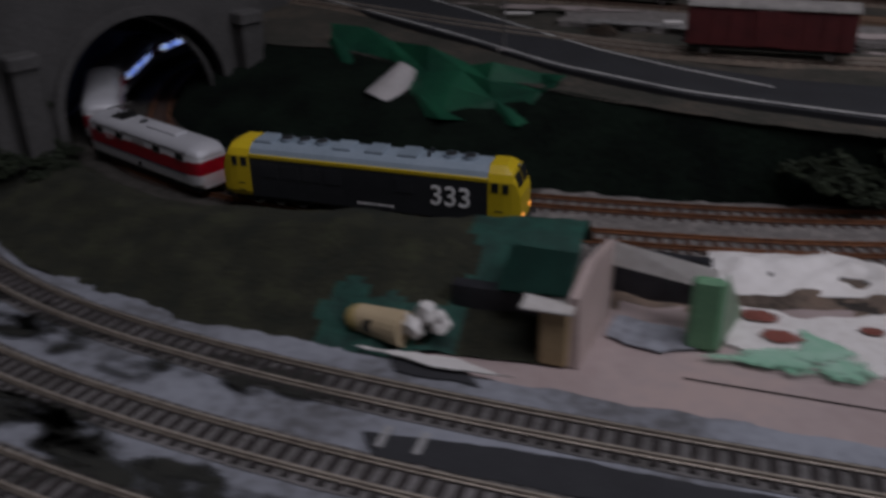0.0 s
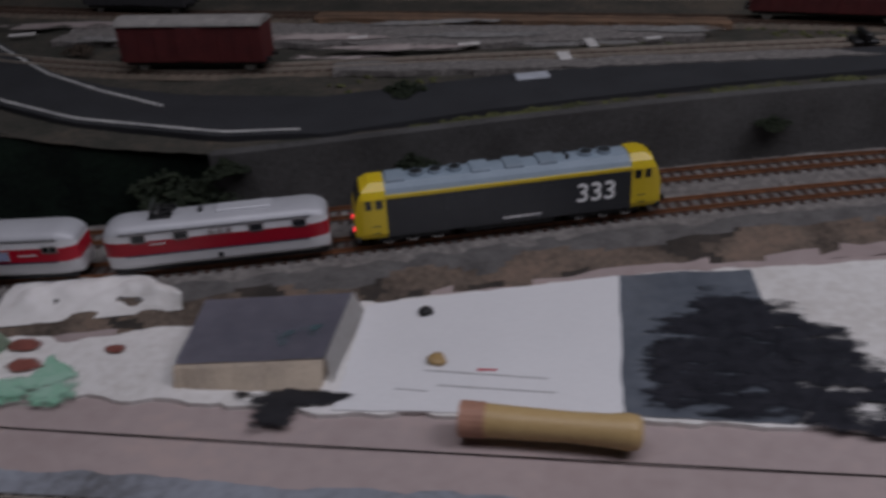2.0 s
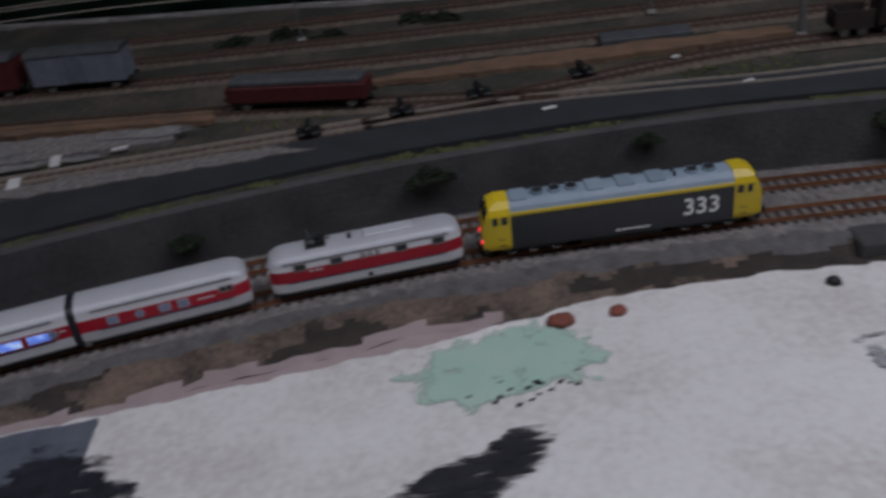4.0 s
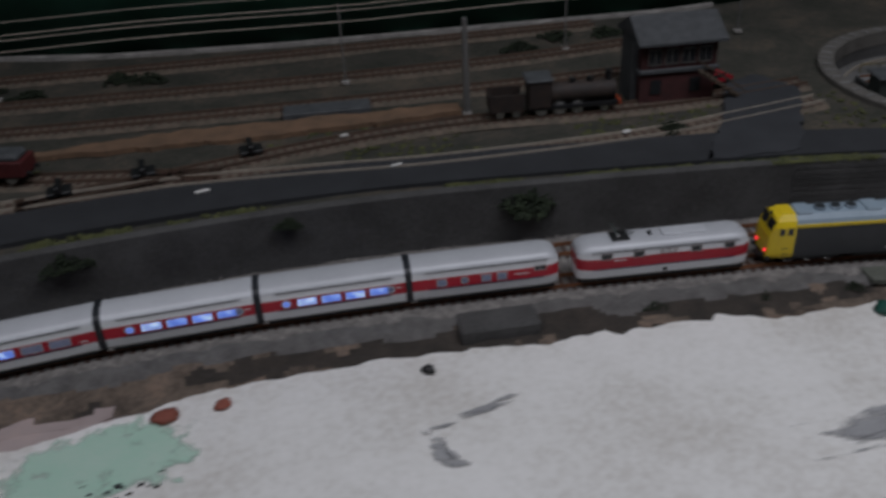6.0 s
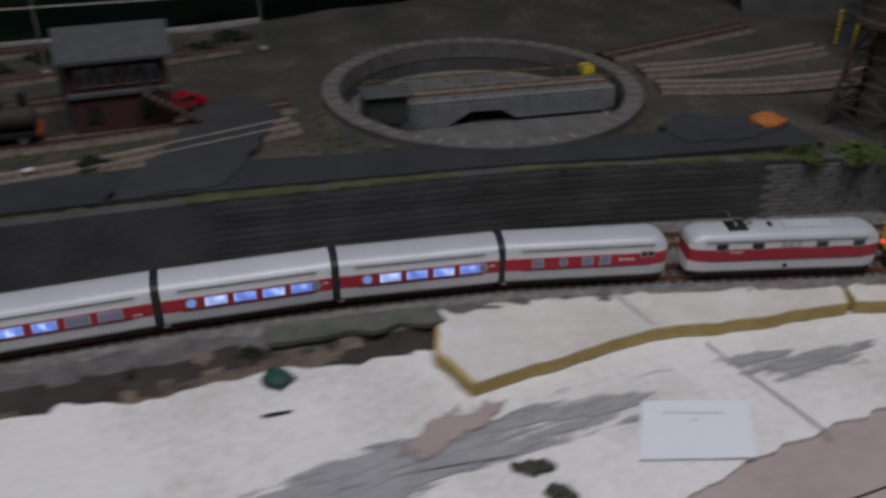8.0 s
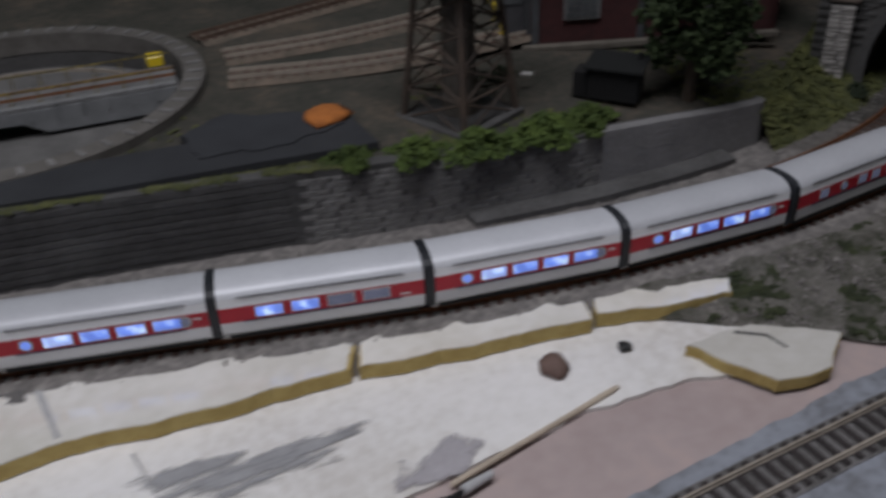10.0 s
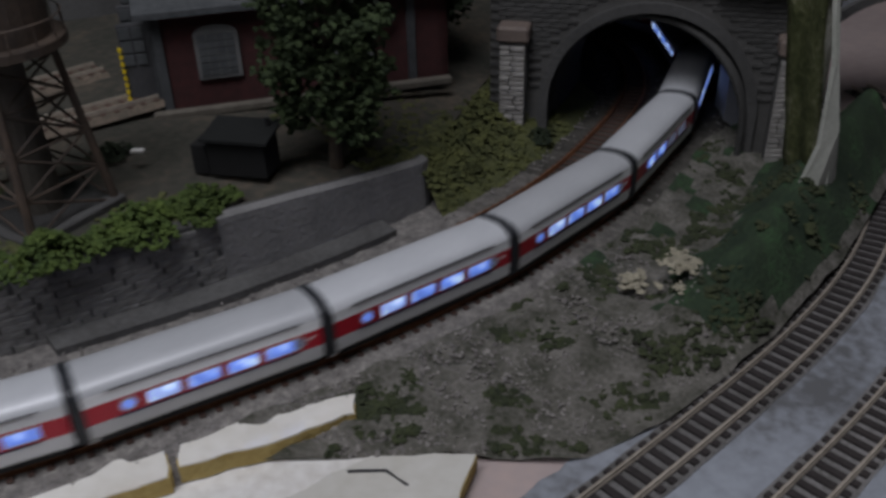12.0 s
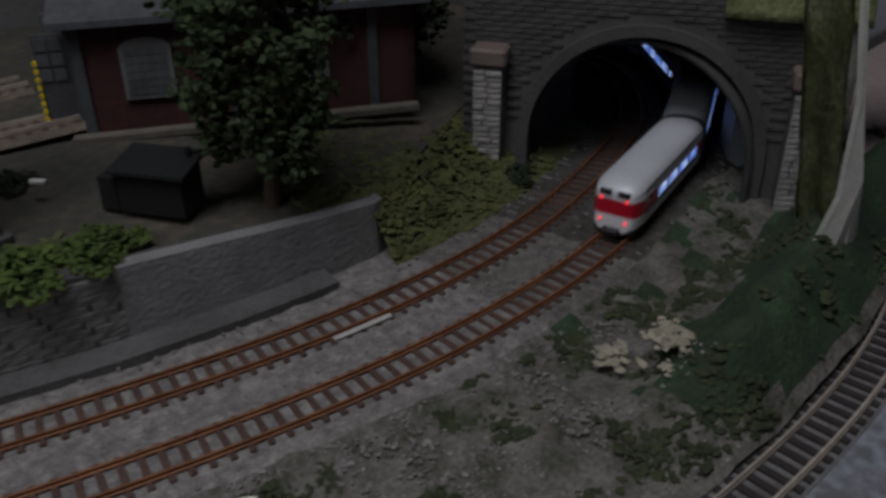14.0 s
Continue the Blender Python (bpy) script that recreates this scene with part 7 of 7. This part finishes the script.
def yard_things():
    wagon(pose(-0.686, 0.806, 0.0772, 0, 0, -1), 0.145, WINERED, "wine-red covered goods wagon with pale roof", STONEL)
    wagon(pose(-0.075, 0.945, 0.0772, 0, 0, -12), 0.150, WINERED, "low wine-red wagon with a grey load", low=True)
    wagon(pose(-0.345, 1.087, 0.0772, 0, 0, -6), 0.115, mat("blue_grey_wagon", (0.17, 0.19, 0.23), (0.12, 0.135, 0.17), 0.6), "blue-grey covered goods wagon on a siding", SLATE)
    wagon(pose(-0.49, 1.100, 0.0772, 0, 0, -6), 0.14, WINERED, "dark wine-red covered wagon", SLATE)
    wagon(pose(-0.65, 1.116, 0.0772, 0, 0, -6), 0.14, WINERED, "dark wine-red covered wagon", SLATE)
    wagon(pose(-0.85, 1.030, 0.0772, 0, 0, -8), 0.14, mat("dark_tank", (0.05, 0.05, 0.055), None, 0.5), "dark grey covered wagon", SLATE)
    steam_loco(pose(0.552, 0.955, 0.0772, 0, 0, -4))
    signal_box()
    for x, y, h in ((0.328, 1.12, 0.10), (0.455, 0.985, 0.11), (-0.928, 0.773, 0.075), (-0.10, 1.18, 0.11), (0.62, 1.16, 0.10), (-0.52, 1.22, 0.11), (0.86, 1.16, 0.09)):
        big = abs(x - 0.455) < 0.01
        pole(x, y, h, "dark timber signal mast" if big else "thin grey catenary mast on a pale foot", 0.0042 if big else 0.0014, not big)
    for k, (y0, z) in enumerate(((1.085, 0.165), (1.105, 0.172), (1.14, 0.168), (1.17, 0.175))):
        bm = B()
        n = 24
        rows = []
        for i in range(n + 1):
            t = i / n
            x = -1.2 + 2.2 * t
            zz = z - 0.004 * (1 - abs(2 * ((t * 5) % 1) - 1))
            rows.append([(x, y0 + 0.03 * (0.5 - t), zz), (x, y0 + 0.0007 + 0.03 * (0.5 - t), zz), (x, y0 + 0.0003 + 0.03 * (0.5 - t), zz + 0.0007)])
        skin(bm, rows, True, True)
        solo("overhead_wire", bm, STEEL, "thin overhead wire above the sidings", "wire", "overhead wires")
    # buffer stops and loose white pieces
    def stop(x, y, rz):
        th = thing("buffer_stop", "small black buffer stop", "buffer stop", "buffer stops", pose(x, y, 0.0745, 0, 0, rz))
        bm = B()
        box(bm, -0.012, 0.012, -0.010, 0.010, 0.002, 0.006, bevel=0.001)
        part("base", bm, BLACK, th)
        bm = B()
        box(bm, -0.003, 0.003, -0.013, 0.013, 0.006, 0.013, bevel=0.001)
        part("beam", bm, BLACK, th)
    for x, y, rz in ((0.108, 0.915, 10), (0.215, 0.940, 8), (-0.06, 0.868, 8), (0.03, 0.893, 8)):
        stop(x, y, rz)
    for x, y, sx, sy, m, lab in ((-0.362, 0.772, 0.030, 0.014, mat("pale_blue_card", (0.50, 0.53, 0.58), None, 0.6), "pale blue-grey card lying by the road"), (-0.335, 0.83, 0.012, 0.020, WHITE, "white plastic piece in the yard"), (-0.31, 0.872, 0.010, 0.022, WHITE, "white plastic piece in the yard"),
                                 (-0.43, 0.872, 0.022, 0.006, WHITE, "white plastic strip in the yard"), (-0.25, 0.885, 0.016, 0.004, WHITE, "white plastic strip in the yard"), (-0.55, 0.90, 0.02, 0.005, WHITE, "white plastic strip in the yard"), (0.314, 0.952, 0.009, 0.004, WHITE, "white plastic chip in the yard"),
                                 (0.605, 0.882, 0.009, 0.005, WHITE, "white plastic chip in the yard"), (0.17, 0.858, 0.014, 0.003, WHITE, "white plastic strip in the yard"), (0.36, 0.866, 0.012, 0.003, WHITE, "white plastic strip in the yard"), (1.434, 0.738, 0.009, 0.004, WHITE, "white plastic chip by the water tower"),
                                 (-0.78, 0.925, 0.02, 0.006, WHITE, "white plastic strip in the yard"), (-0.95, 0.93, 0.03, 0.005, WHITE, "white plastic strip in the yard")):
        bm = B()
        box(bm, -sx / 2, sx / 2, -sy / 2, sy / 2, 0, 0.0022, Matrix.Translation((x, y, 0.0765)) @ Matrix.Rotation(0.25 if x < 1 else -0.7, 4, "Z") @ Matrix.Rotation(0.06, 4, "X"), bevel=0.0004)
        solo("plastic_piece", bm, m, lab, "plastic piece", "loose white pieces")
    bm = B()
    box(bm, -0.05, 0.05, -0.014, 0.014, 0, 0.008, Matrix.Translation((0.30, 1.03, 0.073)) @ Matrix.Rotation(-0.03, 4, "Z"), bevel=0.001)
    solo("platform", bm, SLATE, "low dark loading platform", "platform")
    bush("scrap_mound", (-0.845, 0.865, 0.075), 0.016, WOODD, "small brown scrap heap beside the siding", 20, "heaps", 0.6)


def water_tower():
    th = thing("water_tower", "rusty brown lattice water tower", "water tower", at=pose(1.362, 0.722, 0.066, 0, 0, 20))
    rust = mat("tower_rust", (0.085, 0.058, 0.042), (0.04, 0.03, 0.025), 0.8, scale=60)
    for sx in (-1, 1):
        for sy in (-1, 1):
            bm = B()
            tube(bm, (sx * 0.031, sy * 0.031, 0), (sx * 0.021, sy * 0.021, 0.105), 0.0028, 0.0022, 8)
            part("leg", bm, rust, th)
    def bar(p, q):
        bm = B()
        tube(bm, p, q, 0.0009, 0.0009, 6)
        part("brace", bm, rust, th)
    for a in range(4):
        m = Matrix.Rotation(a * math.pi / 2, 4, "Z")
        for k in range(4):
            z0, z1 = k * 0.025, (k + 1) * 0.025
            w0, w1 = 0.031 - 0.010 * z0 / 0.105, 0.031 - 0.010 * z1 / 0.105
            bar(m @ Vector((-w0, -w0, z0)), m @ Vector((w1, -w1, z1)))
            bar(m @ Vector((w0, -w0, z0)), m @ Vector((-w1, -w1, z1)))
            bar(m @ Vector((-w1, -w1, z1)), m @ Vector((w1, -w1, z1)))
    bm = B()
    tube(bm, (0, 0, 0), (0, 0, 0.105), 0.014, 0.012, 18)
    part("riser", bm, mat("riser_grey", (0.12, 0.105, 0.09), (0.08, 0.07, 0.06), 0.8, scale=50), th, "grey-brown central riser")
    bm = B()
    tube(bm, (0, 0, 0.105), (0, 0, 0.110), 0.040, 0.040, 28)
    plat = part("platform", bm, rust, th)
    bm = B()
    ring = [[((0.039 + 0.0006 * math.cos(b)) * math.cos(a), (0.039 + 0.0006 * math.cos(b)) * math.sin(a), 0.122 + 0.0006 * math.sin(b)) for b in (0, 1.57, 3.14, 4.71)] for a in [i * math.pi / 16 for i in range(33)]]
    skin(bm, ring, True)
    part("handrail", bm, rust, plat)
    for i in range(16):
        a = i * math.pi / 8
        bm = B()
        tube(bm, (0.039 * math.cos(a), 0.039 * math.sin(a), 0.110), (0.039 * math.cos(a), 0.039 * math.sin(a), 0.122), 0.0005, 0.0005, 5)
        part("baluster", bm, rust, plat)
    bm = B()
    tube(bm, (0, 0, 0.110), (0, 0, 0.165), 0.032, 0.032, 28)
    part("tank", bm, rust, th)
    bm = B()
    tube(bm, (0, 0, 0.165), (0, 0, 0.178), 0.034, 0.004, 28)
    part("tank_roof", bm, SLATE, th)
    bm = B()
    box(bm, -0.036, 0.036, -0.036, 0.036, -0.004, 0.003, bevel=0.001)
    part("base", bm, CONCRETE, th)


def shed_things():
    th = thing("coal_shed", "small black timber coal shed", "shed", at=pose(1.486, 0.692, 0.063, 0, 0, -52) @ Matrix.Scale(0.88, 4))
    bm = B()
    box(bm, -0.020, 0.026, -0.014, 0.014, 0, 0.030, bevel=0.0006)
    tar = mat("tarred_timber", (0.006, 0.006, 0.0065), (0.003, 0.003, 0.003), 1.0)
    part("wall", bm, tar, th)
    bm = B()
    skin(bm, [[(x, y, z) for y, z in ((-0.018, 0.029), (-0.018, 0.0315), (0.018, 0.036), (0.018, 0.0335))] for x in (-0.023, 0.030)], True, True)
    part("roof", bm, mat("tar_roof", (0.006, 0.007, 0.007), None, 1.0), th)
    bm = B()
    box(bm, -0.034, -0.021, -0.013, 0.010, 0, 0.024, bevel=0.0006)
    part("bin", bm, tar, th)
    bm = B()
    tube(bm, (0.022, 0.008, 0.03), (0.022, 0.008, 0.041), 0.002, 0.002, 8)
    part("chimney", bm, BLACK, th)
    # brick engine shed with open doors
    ax = math.degrees(math.atan2(0.779 - 0.814, 1.566 - 1.486))
    th = thing("engine_shed", "red brick engine shed with arched windows and open grey doors", "engine shed", at=pose(1.490, 0.818, 0.066, 0, 0, ax) @ Matrix.Diagonal((0.88, 1, 0.92, 1)))
    bm = B()
    box(bm, 0, 0.26, 0, 0.010, 0, 0.084)
    w = part("wall", bm, BRICKRED, th, "dark red brick side wall")
    for x in (0.004, 0.115, 0.225):
        bm = B()
        box(bm, x - 0.004, x + 0.004, -0.0025, 0.0, 0, 0.084, bevel=0.0005)
        part("pier", bm, SLATE, w)
    for x in (0.052, 0.170):
        pts = [(-0.017, 0.026), (0.017, 0.026), (0.017, 0.060)] + [(0.017 * math.cos(a), 0.060 + 0.007 * math.sin(a)) for a in [math.pi * i / 8 for i in range(1, 8)]] + [(-0.017, 0.060)]
        bm = B()
        skin(bm, [[(x + px * k, y, 0.045 + (pz - 0.045) * k) for px, pz in pts] for y, k in ((-0.003, 1.1), (0.0, 1.1))], True, True)
        f = part("window", bm, mat("shed_frame", (0.20, 0.20, 0.20), (0.14, 0.14, 0.14), 0.8) if "shed_frame" not in bpy.data.materials else bpy.data.materials["shed_frame"], th)
        for i in range(4):
            for j in range(6):
                bm = B()
                box(bm, x - 0.0155 + i * 0.0079, x - 0.0155 + i * 0.0079 + 0.0068, -0.0036, -0.0028, 0.0270 + j * 0.0060, 0.0270 + j * 0.0060 + 0.0050)
                part("pane", bm, mat("dusty_pane", (0.10, 0.105, 0.11), (0.07, 0.075, 0.08), 0.3) if "dusty_pane" not in bpy.data.materials else bpy.data.materials["dusty_pane"], f)
    bm = B()
    skin(bm, [[(x, y, z) for y, z in ((-0.012, 0.081), (-0.012, 0.086), (0.16, 0.130), (0.16, 0.125))] for x in (-0.012, 0.27)], True, True)
    part("roof", bm, SLATE, th)
    bm = B()
    box(bm, 0.0, 0.26, 0.158, 0.168, 0, 0.124)
    box(bm, 0.25, 0.26, 0.0, 0.165, 0, 0.083)
    part("back_wall", bm, BRICKRED, th)
    for k in range(3):
        y = 0.012 + k * 0.052
        bm = B()
        box(bm, -0.004, 0.006, y - 0.006, y + 0.004, 0, 0.083)
        part("door_post", bm, SLATE, th)
        bm = B()
        box(bm, -0.028, -0.004, y + 0.001, y + 0.004, 0.002, 0.072, bevel=0.0005)
        d = part("door", bm, mat("door_grey", (0.075, 0.075, 0.08), (0.045, 0.045, 0.05), 0.8) if "door_grey" not in bpy.data.materials else bpy.data.materials["door_grey"], th, "open grey timber door")
        for i in range(2):
            for j in range(3):
                bm = B()
                box(bm, -0.0265 + i * 0.0105, -0.0180 + i * 0.0105, y - 0.0003, y + 0.0012, 0.038 + j * 0.0110, 0.0470 + j * 0.0110)
                part("pane", bm, bpy.data.materials["dusty_pane"], d)
        for j in range(9):
            bm = B()
            box(bm, -0.030, -0.027, y - 0.001, y + 0.003, 0.002 + j * 0.006, 0.005 + j * 0.006)
            part("stripe", bm, YELLOW, d, "yellow warning stripe")
    bm = B()
    box(bm, -0.01, 0.26, -0.012, -0.004, -0.004, 0.0025, bevel=0.001)
    part("plinth", bm, mat("plinth_stone", (0.13, 0.115, 0.095), (0.08, 0.07, 0.058), 0.9, scale=60), th)


def far_portal():
    m = Matrix.Translation((2.005, 0.505, 0.0)) @ Matrix.Rotation(math.radians(-38), 4, "Z")
    portal("tunnel_portal", m, mat("pale_grey_wall", (0.30, 0.31, 0.34), (0.24, 0.25, 0.28), 0.8, scale=10), -0.135, 0.30, 0.23, "plain pale grey tunnel portal over the front tracks", False)


def bank_things():
    th = thing("concrete_block", "grey cast concrete block let into the bank", "concrete block")
    bm = B()
    box(bm, 0.385, 0.455, near_y(0.42) - 0.056, near_y(0.42) - 0.026, 0.0, 0.0165, bevel=0.002)
    part("block", bm, CONCRETE, th)
    bm = B()
    rows = [[(x, near_y(x) - 0.022, 0.0158), (x, near_y(x) - 0.045 - 0.006 * noise.noise(Vector((x * 50, 0, 0))), 0.0165), (x, near_y(x) - 0.045 - 0.006 * noise.noise(Vector((x * 50, 0, 0))), 0.0125), (x, near_y(x) - 0.022, 0.011)] for x in np.arange(0.755, 0.885, 0.008)]
    skin(bm, rows, True, True)
    solo("grey_shelf", bm, mat("mossy_shelf", (0.13, 0.135, 0.115), (0.07, 0.075, 0.06), 0.9, scale=50, bump=0.6), "dark mossy shelf overhanging the bank", "shelf")
    bm = B()
    i0, i1 = np.argmin(abs(LINE_XY[:, 0] - 1.525) + 9 * (LINE_XY[:, 1] > 0.76)), np.argmin(abs(LINE_XY[:, 0] - 1.575) + 9 * (LINE_XY[:, 1] > 0.76))
    skin(bm, [[tuple(LINE_XY[i] + NRM[i] * (0.053 - 0.0105)) + (0.0186,), tuple(LINE_XY[i] + NRM[i] * (0.053 - 0.0130)) + (0.0176,)] for i in range(i0, i1)])
    bmesh.ops.solidify(bm, geom=bm.faces[:], thickness=0.001)
    solo("paint_streak", bm, WHITE, "white paint streak beside the rail", "paint streak")


def left_wing():
    bm = B()
    skin(bm, [[(-1.335 + dx, 0.50 + dy, 0), (-1.285 + dx, 0.535 + dy, 0), (-1.292 + dx, 0.55 + dy, 0.165), (-1.36 + dx, 0.51 + dy, 0.19)] for dx, dy in ((0, 0), (-0.01, 0.014))], True, True)
    solo("wing_wall", bm, SOOT, "plain dark grey wing wall beside the portal", "wall", kind="structure")
    for c, r in (((-1.27, 0.53, 0.02), 0.020), ((-1.255, 0.505, 0.015), 0.022), ((-1.285, 0.49, 0.02), 0.022), ((-1.28, 0.545, 0.06), 0.012)):
        bush("bush", c, r, LEAFD, "dark dusty bush at the wing wall", 26)


ground()
trackbed()
tracks()
retaining_wall()
upper_level()
portal("tunnel_portal", PORTAL_R, MORTAR, -0.128, 0.128, 0.185, "grey brick double-track tunnel portal with stone pillars", True)
portal("tunnel_portal", PORTAL_L, PORTALG, -0.135, 0.130, 0.20, "plain dark grey double-track tunnel portal", False)
far_portal()
lining("tunnel_lining", float(ARC[np.argmin(np.linalg.norm(LINE_XY - np.array((1.815, 0.581)), axis=1))]), ARC[-1], "dark tunnel lining curving away behind the portal")
lining("tunnel_lining", 0.0, S0 + 0.085, "dark tunnel lining curving away behind the portal")
left_wing()
left_mound()
right_bank()
portal_trim()
room()
train()
turntable()
yard_tracks()
water_tower()
shed_things()
yard_things()
foreground()
bank_things()
plants()
motions()
